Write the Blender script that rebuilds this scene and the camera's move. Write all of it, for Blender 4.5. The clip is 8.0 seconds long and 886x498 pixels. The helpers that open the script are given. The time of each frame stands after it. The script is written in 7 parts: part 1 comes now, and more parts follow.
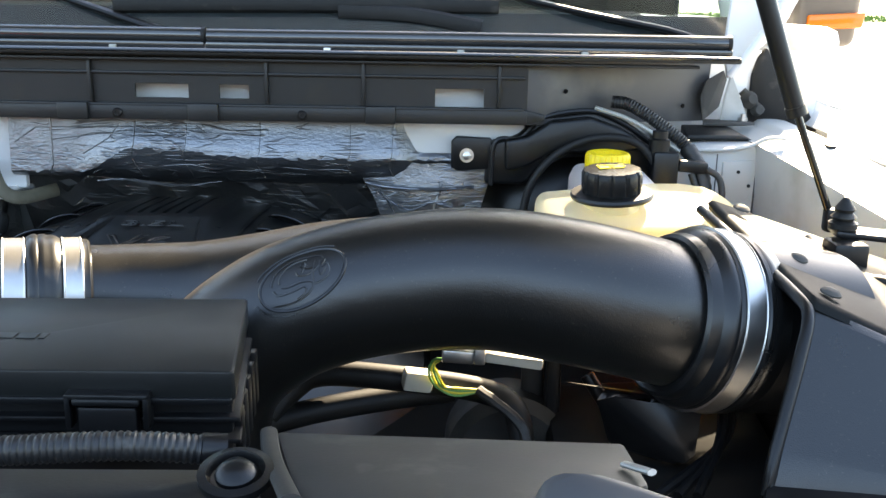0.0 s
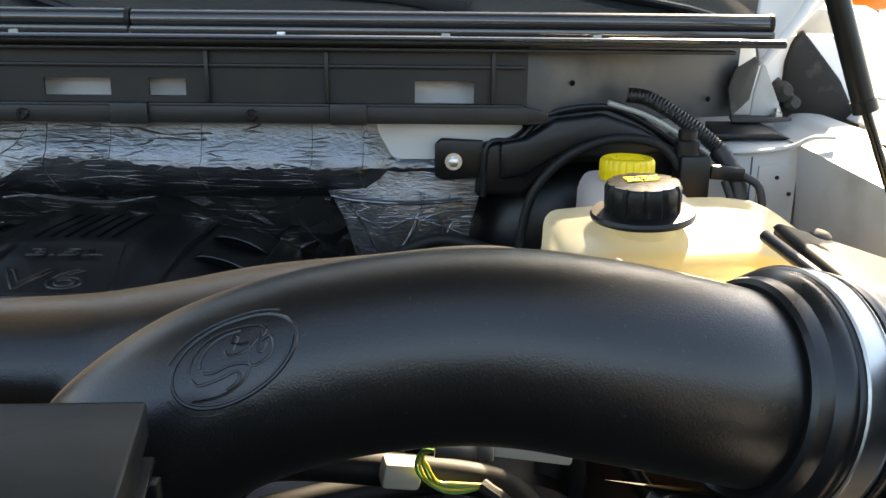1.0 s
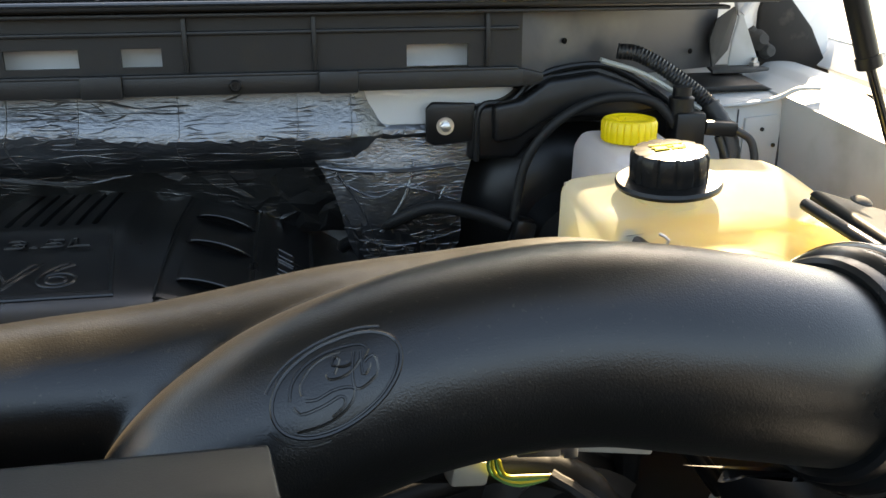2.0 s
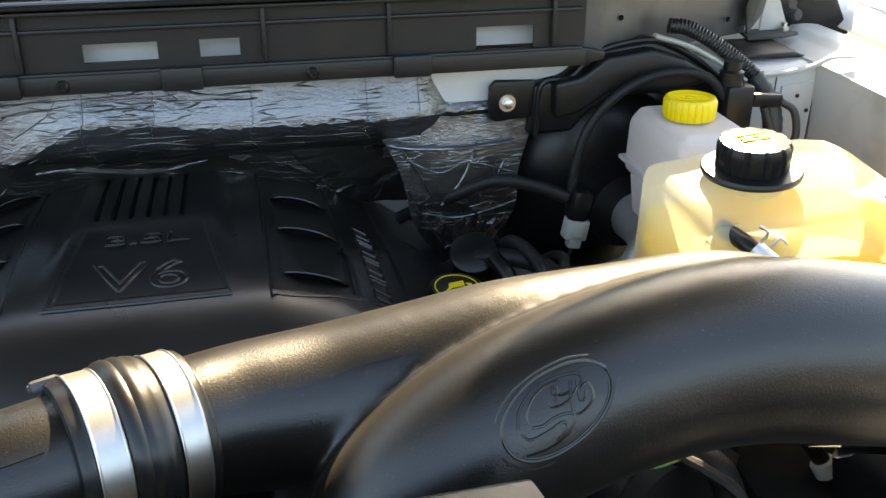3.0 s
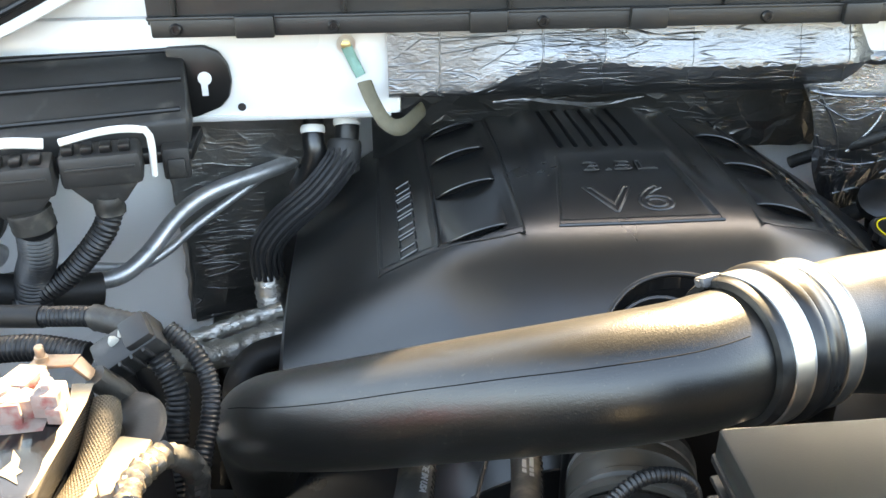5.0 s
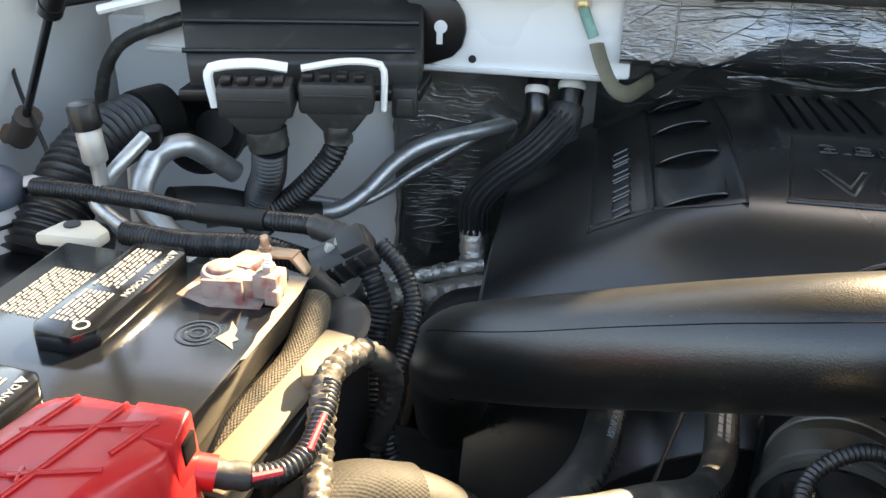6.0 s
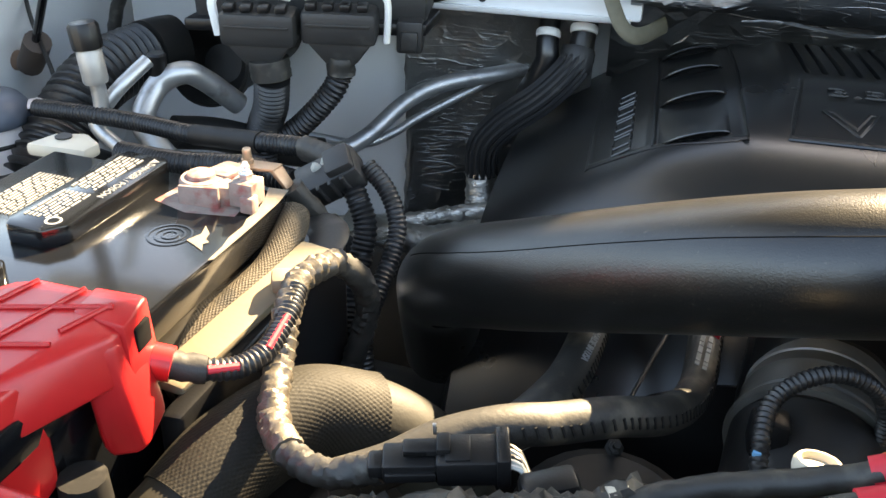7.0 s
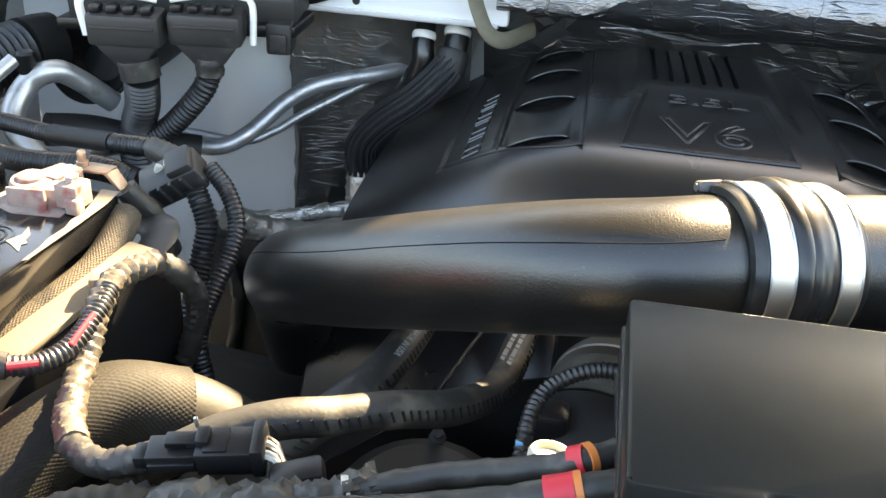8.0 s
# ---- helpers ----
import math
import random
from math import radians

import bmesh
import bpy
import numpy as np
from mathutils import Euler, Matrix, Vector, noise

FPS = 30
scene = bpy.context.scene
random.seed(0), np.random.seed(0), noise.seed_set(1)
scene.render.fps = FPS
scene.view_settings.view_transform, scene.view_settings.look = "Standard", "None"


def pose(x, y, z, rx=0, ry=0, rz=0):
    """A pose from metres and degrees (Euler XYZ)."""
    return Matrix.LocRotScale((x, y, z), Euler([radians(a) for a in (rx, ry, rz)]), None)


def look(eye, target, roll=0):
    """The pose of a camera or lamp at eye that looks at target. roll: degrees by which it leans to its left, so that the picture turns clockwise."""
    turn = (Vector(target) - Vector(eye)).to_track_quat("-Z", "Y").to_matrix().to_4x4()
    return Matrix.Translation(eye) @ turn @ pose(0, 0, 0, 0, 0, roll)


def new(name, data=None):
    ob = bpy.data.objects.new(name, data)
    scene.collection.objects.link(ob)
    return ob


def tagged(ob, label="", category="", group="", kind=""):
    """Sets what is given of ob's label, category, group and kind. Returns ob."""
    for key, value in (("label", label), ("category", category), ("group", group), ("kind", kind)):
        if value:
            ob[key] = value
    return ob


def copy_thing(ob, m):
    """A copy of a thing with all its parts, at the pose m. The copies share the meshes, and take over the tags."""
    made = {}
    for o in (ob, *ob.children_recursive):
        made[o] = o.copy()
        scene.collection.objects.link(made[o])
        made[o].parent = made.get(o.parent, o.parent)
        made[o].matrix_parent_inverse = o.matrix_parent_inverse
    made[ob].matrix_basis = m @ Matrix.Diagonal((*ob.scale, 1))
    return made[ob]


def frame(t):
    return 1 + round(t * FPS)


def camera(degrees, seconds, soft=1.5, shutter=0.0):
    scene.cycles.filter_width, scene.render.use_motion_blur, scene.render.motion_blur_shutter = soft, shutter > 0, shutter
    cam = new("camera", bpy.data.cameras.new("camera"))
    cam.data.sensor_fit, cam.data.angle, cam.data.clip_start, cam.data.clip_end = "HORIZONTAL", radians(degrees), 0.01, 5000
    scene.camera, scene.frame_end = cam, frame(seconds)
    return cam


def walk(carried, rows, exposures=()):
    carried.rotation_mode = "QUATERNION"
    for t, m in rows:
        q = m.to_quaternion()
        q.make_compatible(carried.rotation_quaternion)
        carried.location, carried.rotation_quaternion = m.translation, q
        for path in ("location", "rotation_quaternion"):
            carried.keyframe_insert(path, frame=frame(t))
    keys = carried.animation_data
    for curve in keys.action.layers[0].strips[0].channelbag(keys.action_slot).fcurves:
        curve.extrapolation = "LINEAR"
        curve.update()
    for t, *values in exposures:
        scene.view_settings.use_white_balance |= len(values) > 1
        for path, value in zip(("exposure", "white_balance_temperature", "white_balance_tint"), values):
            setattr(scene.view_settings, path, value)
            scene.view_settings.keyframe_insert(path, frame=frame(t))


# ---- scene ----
cam = camera(51.1, 8.0)
PATH = [
    (0, (0.0018, 0.0126, 1.2843), (0.0216, 1.7487, 0.8091), 1.00),
    (0.5, (0.0270, 0.1467, 1.2735), (0.0774, 1.8819, 0.7974), 1.00),
    (1, (-0.0054, 0.2052, 1.2663), (0.0648, 1.9359, 0.7767), 0.70),
    (1.2, (-0.0333, 0.2169, 1.2609), (0.0513, 1.9422, 0.7578), 0.80),
    (2.3, (-0.1269, 0.2592, 1.3104), (0.1899, 1.9008, 0.6435), -0.20),
    (2.5, (-0.1593, 0.2664, 1.3248), (0.1809, 1.8873, 0.6192), -0.10),
    (3, (-0.2232, 0.2601, 1.3581), (0.1503, 1.8459, 0.5922), 0.10),
    (3.5, (-0.2934, 0.2511, 1.3806), (0.1206, 1.8126, 0.5859), 0.80),
    (4, (-0.3708, 0.2547, 1.3869), (0.0405, 1.8027, 0.5652), 1.40),
    (4.5, (-0.4383, 0.2637, 1.3689), (-0.1215, 1.8261, 0.5319), 0.70),
    (4.7, (-0.4690, 0.2560, 1.3665), (-0.2105, 1.8272, 0.5255), 0.30),
    (5, (-0.5157, 0.2412, 1.3626), (-0.3951, 1.8261, 0.5193), -0.20),
    (5.2, (-0.5355, 0.2331, 1.3572), (-0.4941, 1.8225, 0.5148), -0.10),
    (6.3, (-0.5220, 0.2187, 1.3041), (-0.8316, 1.7874, 0.4779), 1.70),
    (6.5, (-0.5166, 0.2169, 1.2978), (-0.8379, 1.7802, 0.4653), 1.90),
    (7, (-0.4878, 0.2160, 1.2807), (-0.8100, 1.7622, 0.4167), 2.00),
    (7.5, (-0.4626, 0.2133, 1.2789), (-0.7407, 1.7532, 0.3897), 3.00),
    (8, (-0.3969, 0.2124, 1.3059), (-0.6435, 1.7622, 0.4248), 3.60),
]
walk(cam, [(t, look(eye, target, roll)) for t, eye, target, roll in PATH],
     [(0.0, 3.25, 7400, 10), (0.5, 2.95, 7600, 10), (1.2, 2.68, 8100, 10), (2.3, 2.85, 8400, 10), (3.5, 3.17, 8500, 10), (4.5, 3.6, 8900, 10), (5.0, 4.5, 9000, 10), (5.3, 4.48, 9000, 10), (6.3, 3.4, 8500, 10), (7.0, 3.65, 8500, 10), (7.5, 3.9, 8600, 10), (8.0, 4.02, 8700, 10)])

# ---------------------------------------------------------------- light
SUN = Vector((0.36, 0.72, 0.585)).normalized()
world = bpy.data.worlds.new("sky")
scene.world = world
world.use_nodes = True
wn = world.node_tree.nodes
sky = wn.new("ShaderNodeTexSky")
sky.sky_type = "NISHITA"
sky.sun_disc = False
sky.sun_elevation = math.asin(SUN.z)
sky.sun_rotation = math.atan2(SUN.x, SUN.y)
wn["Background"].inputs["Strength"].default_value = 0.105
world.node_tree.links.new(sky.outputs["Color"], wn["Background"].inputs["Color"])
sun_lamp = bpy.data.lights.new("sun", "SUN")
sun_lamp.energy = 4.3
sun_lamp.angle = radians(0.5)
sun_lamp.color = (1.0, 0.86, 0.66)
sun_ob = new("sun", sun_lamp)
sun_ob.matrix_world = look(SUN * 20, (0, 0, 0))


# ---------------------------------------------------------------- materials
def material(name, base, rough=0.5, metal=0.0, vary=0.25, scale=40.0, bump=0.1, bscale=300.0, coat=0.0, coat_rough=0.03,
             second=None, second_at=0.62, second_scale=12.0, spec=0.5, rough_vary=0.1):
    """A surface with grain, blotches and fine relief, in object space."""
    m = bpy.data.materials.new(name)
    m.use_nodes = True
    nt = m.node_tree
    b = nt.nodes["Principled BSDF"]
    tc = nt.nodes.new("ShaderNodeTexCoord")

    def noise_at(s, detail=4.0):
        n = nt.nodes.new("ShaderNodeTexNoise")
        n.inputs["Scale"].default_value = s
        n.inputs["Detail"].default_value = detail
        nt.links.new(tc.outputs["Object"], n.inputs["Vector"])
        return n

    n1 = noise_at(scale, 6.0)
    ramp = nt.nodes.new("ShaderNodeMix")
    ramp.data_type = "RGBA"
    ramp.inputs[6].default_value = (*[c * (1 - vary) for c in base], 1)
    ramp.inputs[7].default_value = (*[min(1, c * (1 + vary)) for c in base], 1)
    nt.links.new(n1.outputs["Fac"], ramp.inputs[0])
    col = ramp.outputs[2]
    if second:
        n2 = noise_at(second_scale, 8.0)
        mr = nt.nodes.new("ShaderNodeMapRange")
        mr.inputs[1].default_value = second_at - 0.06
        mr.inputs[2].default_value = second_at + 0.08
        nt.links.new(n2.outputs["Fac"], mr.inputs[0])
        mx = nt.nodes.new("ShaderNodeMix")
        mx.data_type = "RGBA"
        mx.inputs[7].default_value = (*second, 1)
        nt.links.new(mr.outputs[0], mx.inputs[0])
        nt.links.new(col, mx.inputs[6])
        col = mx.outputs[2]
    nt.links.new(col, b.inputs["Base Color"])
    n3 = noise_at(scale * 0.4, 5.0)
    rr = nt.nodes.new("ShaderNodeMapRange")
    rr.inputs[3].default_value = max(0.02, rough - rough_vary)
    rr.inputs[4].default_value = min(1.0, rough + rough_vary)
    nt.links.new(n3.outputs["Fac"], rr.inputs[0])
    nt.links.new(rr.outputs[0], b.inputs["Roughness"])
    b.inputs["Metallic"].default_value = metal
    b.inputs["Specular IOR Level"].default_value = spec
    b.inputs["Coat Weight"].default_value = coat
    b.inputs["Coat Roughness"].default_value = coat_rough
    if bump:
        nb = noise_at(bscale, 3.0)
        bp = nt.nodes.new("ShaderNodeBump")
        bp.inputs["Strength"].default_value = bump
        bp.inputs["Distance"].default_value = 0.0006
        nt.links.new(nb.outputs["Fac"], bp.inputs["Height"])
        nt.links.new(bp.outputs["Normal"], b.inputs["Normal"])
    return m


def foil_material(name, base, rough, crease, scale):
    """Aluminised sheet: straight thin creases at two sizes, fine scrim and small crumples."""
    m = material(name, base, rough, 1.0, 0.14, 70, 0, 300, rough_vary=0.08)
    nt = m.node_tree
    b = nt.nodes["Principled BSDF"]
    tc = nt.nodes["Texture Coordinate"]

    def math_node(op, x, y):
        n = nt.nodes.new("ShaderNodeMath")
        n.operation = op
        for k, v in enumerate((x, y)):
            if isinstance(v, float):
                n.inputs[k].default_value = v
            else:
                nt.links.new(v, n.inputs[k])
        return n.outputs[0]

    def noise_of(s, stretch=(1, 1, 1), detail=4.0):
        mp = nt.nodes.new("ShaderNodeMapping")
        mp.inputs["Scale"].default_value = stretch
        nt.links.new(tc.outputs["Object"], mp.inputs["Vector"])
        n = nt.nodes.new("ShaderNodeTexNoise")
        n.inputs["Scale"].default_value = s
        n.inputs["Detail"].default_value = detail
        nt.links.new(mp.outputs[0], n.inputs["Vector"])
        return n.outputs["Fac"]

    def ridges(s, turn, stretch, sharp, mask):
        """Long straight folds: the crest of a noise drawn out along one way, kept in patches."""
        mp = nt.nodes.new("ShaderNodeMapping")
        mp.inputs["Rotation"].default_value = turn
        mp.inputs["Scale"].default_value = stretch
        nt.links.new(tc.outputs["Object"], mp.inputs["Vector"])
        n = nt.nodes.new("ShaderNodeTexNoise")
        n.inputs["Scale"].default_value = s
        n.inputs["Detail"].default_value = 1.0
        nt.links.new(mp.outputs[0], n.inputs["Vector"])
        d = math_node("ABSOLUTE", math_node("SUBTRACT", n.outputs["Fac"], 0.5), 0.0)
        r = nt.nodes.new("ShaderNodeMapRange")
        r.inputs[2].default_value = sharp
        r.inputs[3].default_value = 1.0
        r.inputs[4].default_value = 0.0
        nt.links.new(d, r.inputs[0])
        keep = nt.nodes.new("ShaderNodeMapRange")
        keep.inputs[1].default_value = mask
        keep.inputs[2].default_value = mask + 0.12
        nt.links.new(noise_of(s * 0.5, (1, 1, 1), 2.0), keep.inputs[0])
        return math_node("MULTIPLY", r.outputs[0], keep.outputs[0])

    h = math_node("MULTIPLY", ridges(scale * 1.5, (0.0, 0.5, 0.0), (0.35, 1, 2.2), 0.012, 0.50), 0.42)
    h = math_node("ADD", h, math_node("MULTIPLY", ridges(scale * 1.8, (0.0, -0.9, 0.0), (0.4, 1, 2.4), 0.014, 0.52), 0.36))
    h = math_node("ADD", h, math_node("MULTIPLY", ridges(scale * 3.6, (0.0, 0.1, 0.0), (0.3, 1, 2.6), 0.03, 0.48), 0.22))
    h = math_node("ADD", h, math_node("MULTIPLY", noise_of(scale * 16, (0.8, 1, 1.3), 3.0), 0.26))
    h = math_node("ADD", h, math_node("MULTIPLY", noise_of(560.0, (0.4, 1, 1.7), 2.0), 0.10))
    bp = nt.nodes.new("ShaderNodeBump")
    bp.inputs["Strength"].default_value = crease
    bp.inputs["Distance"].default_value = 0.004
    nt.links.new(h, bp.inputs["Height"])
    nt.links.new(bp.outputs["Normal"], b.inputs["Normal"])
    return m


def translucent_material(name, base, amount, rough, clear=0.0):
    """Thin milky plastic that lets light through; clear: how much can be seen straight through it."""
    m = material(name, base, rough, 0, 0.08, 30, 0.05, 120)
    nt = m.node_tree
    b = nt.nodes["Principled BSDF"]
    out = nt.nodes["Material Output"]
    tr = nt.nodes.new("ShaderNodeBsdfTranslucent")
    tr.inputs["Color"].default_value = (*base, 1)
    mx = nt.nodes.new("ShaderNodeMixShader")
    mx.inputs[0].default_value = amount
    nt.links.new(b.outputs[0], mx.inputs[1])
    nt.links.new(tr.outputs[0], mx.inputs[2])
    last = mx
    if clear:
        tp = nt.nodes.new("ShaderNodeBsdfTransparent")
        last = nt.nodes.new("ShaderNodeMixShader")
        last.inputs[0].default_value = clear
        nt.links.new(mx.outputs[0], last.inputs[1])
        nt.links.new(tp.outputs[0], last.inputs[2])
    nt.links.new(last.outputs[0], out.inputs["Surface"])
    return m


TUBE = material("satin_black_plastic", (0.0058, 0.0056, 0.0052), 0.295, 0, 0.3, 60, 0.30, 1100, spec=0.68, second=(0.05, 0.042, 0.03), second_at=0.70, second_scale=420, rough_vary=0.05)
TUBE_BSDF = TUBE.node_tree.nodes["Principled BSDF"]
TUBE_BSDF.inputs["Sheen Weight"].default_value = 0.03  # a thin film of dust
TUBE_BSDF.inputs["Sheen Roughness"].default_value = 0.45
TUBE_BSDF.inputs["Sheen Tint"].default_value = (1.0, 0.88, 0.70, 1)
COVER = material("moulded_black_plastic", (0.0062, 0.0066, 0.0072), 0.29, 0, 0.25, 30, 0.08, 1400, spec=0.66, rough_vary=0.05)
PLASTIC = material("black_plastic", (0.0070, 0.0070, 0.0074), 0.34, 0, 0.35, 40, 0.14, 800, spec=0.36)
COWLMAT = material("weathered_black_plastic", (0.014, 0.014, 0.0138), 0.42, 0, 0.35, 22, 0.2, 600, spec=0.4, second=(0.02, 0.018, 0.015), second_at=0.64, second_scale=26)
SEALRUBBER = material("glossy_black_rubber", (0.022, 0.022, 0.022), 0.18, 0, 0.3, 40, 0.05, 300, spec=1.0)
AIRLID = material("matt_black_plastic", (0.011, 0.0125, 0.0125), 0.5, 0, 0.3, 40, 0.12, 700, spec=0.08)
# Near-black colour painted into recesses and holes in place of their shade.
RECESSSHADE = material("recess_shade", (0.003, 0.003, 0.003), 0.9, 0, 0.1, 40, 0, spec=0.1)
DUSTY = material("dusty_black_plastic", (0.018, 0.0175, 0.017), 0.55, 0, 0.4, 25, 0.15, 500, second=(0.06, 0.056, 0.05), second_at=0.66, second_scale=30)
LID = material("worn_grey_black_plastic", (0.0125, 0.013, 0.0125), 0.32, 0, 0.2, 12, 0.08, 900, spec=0.28, second=(0.022, 0.022, 0.0205), second_at=0.6, second_scale=9)
RUBBER = material("black_rubber", (0.0095, 0.0093, 0.009), 0.55, 0, 0.3, 50, 0.15, 400, spec=0.3, second=(0.05, 0.046, 0.039), second_at=0.68, second_scale=40)
SLEEVERUBBER = material("shiny_black_rubber", (0.010, 0.010, 0.010), 0.30, 0, 0.3, 50, 0.1, 300, spec=0.5, second=(0.03, 0.029, 0.026), second_at=0.64, second_scale=35)
LOOM = material("black_corrugated_plastic", (0.011, 0.011, 0.0115), 0.42, 0, 0.3, 80, 0.05, 500, second=(0.07, 0.065, 0.055), second_at=0.7, second_scale=60)
HOSE = material("grey_brown_rubber", (0.0145, 0.013, 0.0088), 0.62, 0, 0.35, 30, 0.25, 300, spec=0.35, second=(0.023, 0.020, 0.0135), second_at=0.6, second_scale=22)
HEATER = material("dusty_black_rubber", (0.018, 0.0165, 0.0135), 0.6, 0, 0.4, 60, 0.35, 420, second=(0.075, 0.065, 0.048), second_at=0.62, second_scale=45)
SLEEVE = material("tan_braided_sleeve", (0.050, 0.039, 0.024), 0.75, 0, 0.3, 160, 0.5, 700, second=(0.013, 0.011, 0.008), second_at=0.6, second_scale=60)
# Brown mesh, darkened so its colour holds the shade over the hose sleeve.
MESHSHADE = material("shaded_brown_mesh", (0.0115, 0.0100, 0.0072), 0.7, 0, 0.4, 120, 0.4, 500, spec=0.25, second=(0.019, 0.016, 0.011), second_at=0.6, second_scale=35)
TAPE = material("silver_cloth_tape", (0.085, 0.072, 0.056), 0.45, 0.25, 0.5, 140, 0.5, 420, second=(0.07, 0.058, 0.042), second_at=0.56, second_scale=120)
BLACKTAPE = material("black_cloth_tape", (0.021, 0.0195, 0.017), 0.52, 0, 0.4, 70, 0.35, 450, second=(0.06, 0.055, 0.046), second_at=0.62, second_scale=70)
WHITE = material("white_car_paint", (0.65, 0.66, 0.66), 0.28, 0, 0.04, 6, 0.015, 60, coat=0.4, second=(0.6, 0.58, 0.54), second_at=0.72, second_scale=9, rough_vary=0.05)
GREYPAINT = material("grey_metal_panel", (0.070, 0.070, 0.073), 0.42, 0.2, 0.2, 14, 0.06, 200, second=(0.12, 0.117, 0.11), second_at=0.62, second_scale=10)
DULLSTEEL = material("dusty_dull_steel", (0.060, 0.058, 0.054), 0.75, 0, 0.35, 40, 0.3, 260, spec=0.2, second=(0.11, 0.105, 0.095), second_at=0.6, second_scale=30)
# Dusty white paint, greyed to put the right side's shade into its colour.
WHITEDUSTSHADE = material("shaded_dusty_white_panel", (0.47, 0.475, 0.46), 0.45, 0, 0.08, 7, 0.05, 90, second=(0.36, 0.355, 0.33), second_at=0.66, second_scale=11)
FOIL = foil_material("crumpled_foil", (0.22, 0.227, 0.236), 0.38, 0.60, 15)
FOILDARK = foil_material("dull_foil_sheet", (0.22, 0.22, 0.215), 0.42, 0.45, 13)
FOILWRAP = foil_material("foil_pipe_wrap", (0.52, 0.50, 0.46), 0.30, 0.8, 38)
STEEL = material("brushed_steel", (0.66, 0.64, 0.61), 0.36, 1.0, 0.12, 90, 0.05, 900)
BANDSTEEL = material("brushed_band_steel", (0.55, 0.535, 0.51), 0.36, 1.0, 0.15, 90, 0.10, 900, rough_vary=0.06)
ALU = material("dull_aluminium", (0.45, 0.45, 0.445), 0.42, 0.8, 0.2, 50, 0.15, 300, second=(0.3, 0.3, 0.29), second_at=0.62, second_scale=60)
CASTALU = material("cast_aluminium", (0.42, 0.41, 0.39), 0.55, 0.8, 0.25, 60, 0.4, 260)
BRASS = material("dirty_brass", (0.5, 0.4, 0.2), 0.4, 0.9, 0.3, 60, 0.2, 300)
COPPER = material("copper_lug", (0.46, 0.32, 0.22), 0.45, 0.8, 0.3, 60, 0.3, 300)
LEAD = material("corroded_lead", (0.24, 0.19, 0.165), 0.7, 0.2, 0.45, 110, 0.8, 300, second=(0.22, 0.075, 0.065), second_at=0.56, second_scale=90)
RED = material("red_plastic", (0.40, 0.010, 0.012), 0.36, 0, 0.14, 16, 0.06, 300, rough_vary=0.06)
REDTAPE = material("red_tape", (0.55, 0.02, 0.035), 0.5, 0, 0.15, 50, 0.2, 200)
ORANGE = material("orange_plastic", (0.6, 0.17, 0.04), 0.5, 0, 0.2, 40, 0.1, 300)
YELLOW = material("yellow_plastic", (0.85, 0.62, 0.01), 0.4, 0, 0.08, 30, 0.05, 300)
YELLOWINK = material("yellow_ink", (0.62, 0.50, 0.02), 0.6, 0, 0.15, 80, 0, spec=0.08)
WHITEINK = material("white_ink", (0.20, 0.205, 0.205), 0.6, 0, 0.2, 120, 0, spec=0.2)
CREAM = material("cream_plastic", (0.46, 0.42, 0.34), 0.55, 0, 0.12, 40, 0.08, 300)
NATURAL = material("natural_white_plastic", (0.72, 0.72, 0.69), 0.45, 0, 0.08, 40, 0.05, 300)
GREYPLASTIC = material("grey_plastic", (0.38, 0.38, 0.34), 0.5, 0, 0.12, 40, 0.05, 300)
TANRUST = material("tan_painted_steel", (0.20, 0.165, 0.11), 0.6, 0.1, 0.25, 25, 0.15, 300, second=(0.2, 0.14, 0.08), second_at=0.66, second_scale=30)
BATTERY = material("black_battery_case", (0.0045, 0.005, 0.006), 0.15, 0, 0.25, 18, 0.04, 500, second=(0.006, 0.006, 0.006), second_at=0.66, second_scale=14, rough_vary=0.05)
# Pale colour for sunlight painted on the battery.
SUNPATCH = material("painted_sun_patch", (0.15, 0.13, 0.10), 0.6, 0, 0.3, 90, 0.3, 400)
TANKSHELL = translucent_material("milky_tank_plastic", (0.95, 0.96, 0.80), 0.62, 0.2, 0.46)
# Black of the added fill that stands for the gloom under the tank.
GLOOMBLACK = material("gloom_black_fill", (0.008, 0.008, 0.008), 0.5, 0, 0.3, 60, 0.1, 500, spec=0.05)
CAPBLACK = material("glossy_black_cap", (0.010, 0.010, 0.010), 0.24, 0, 0.3, 60, 0.06, 500, spec=0.2)
RESERVOIR = translucent_material("milky_white_plastic", (0.80, 0.735, 0.72), 0.35, 0.4)
COOLANT = translucent_material("amber_coolant", (0.98, 0.86, 0.06), 0.7, 0.2)
DREGS = translucent_material("orange_coolant", (0.95, 0.46, 0.08), 0.5, 0.3)
# Grimy metal; also painted on discs and boxes as the shade of holes.
DARK = material("grimy_metal_and_hole_shade", (0.010, 0.0095, 0.0088), 0.6, 0.1, 0.4, 30, 0.4, 150, second=(0.028, 0.025, 0.020), second_at=0.64, second_scale=26)
DUCTRUBBER = material("olive_grey_rubber", (0.055, 0.053, 0.046), 0.5, 0, 0.2, 25, 0.06, 400, second=(0.035, 0.033, 0.028), second_at=0.6, second_scale=20)
CONCRETE = material("grey_concrete", (0.40, 0.40, 0.39), 0.85, 0, 0.1, 3, 0.2, 90, second=(0.34, 0.34, 0.33), second_at=0.6, second_scale=0.6)
# Dark colour of the unseen wall added to block low sky light.
BLOCKERWALL = material("dark_light_blocker", (0.030, 0.032, 0.036), 0.85, 0, 0.15, 4, 0.3, 60, second=(0.045, 0.047, 0.05), second_at=0.6, second_scale=2)
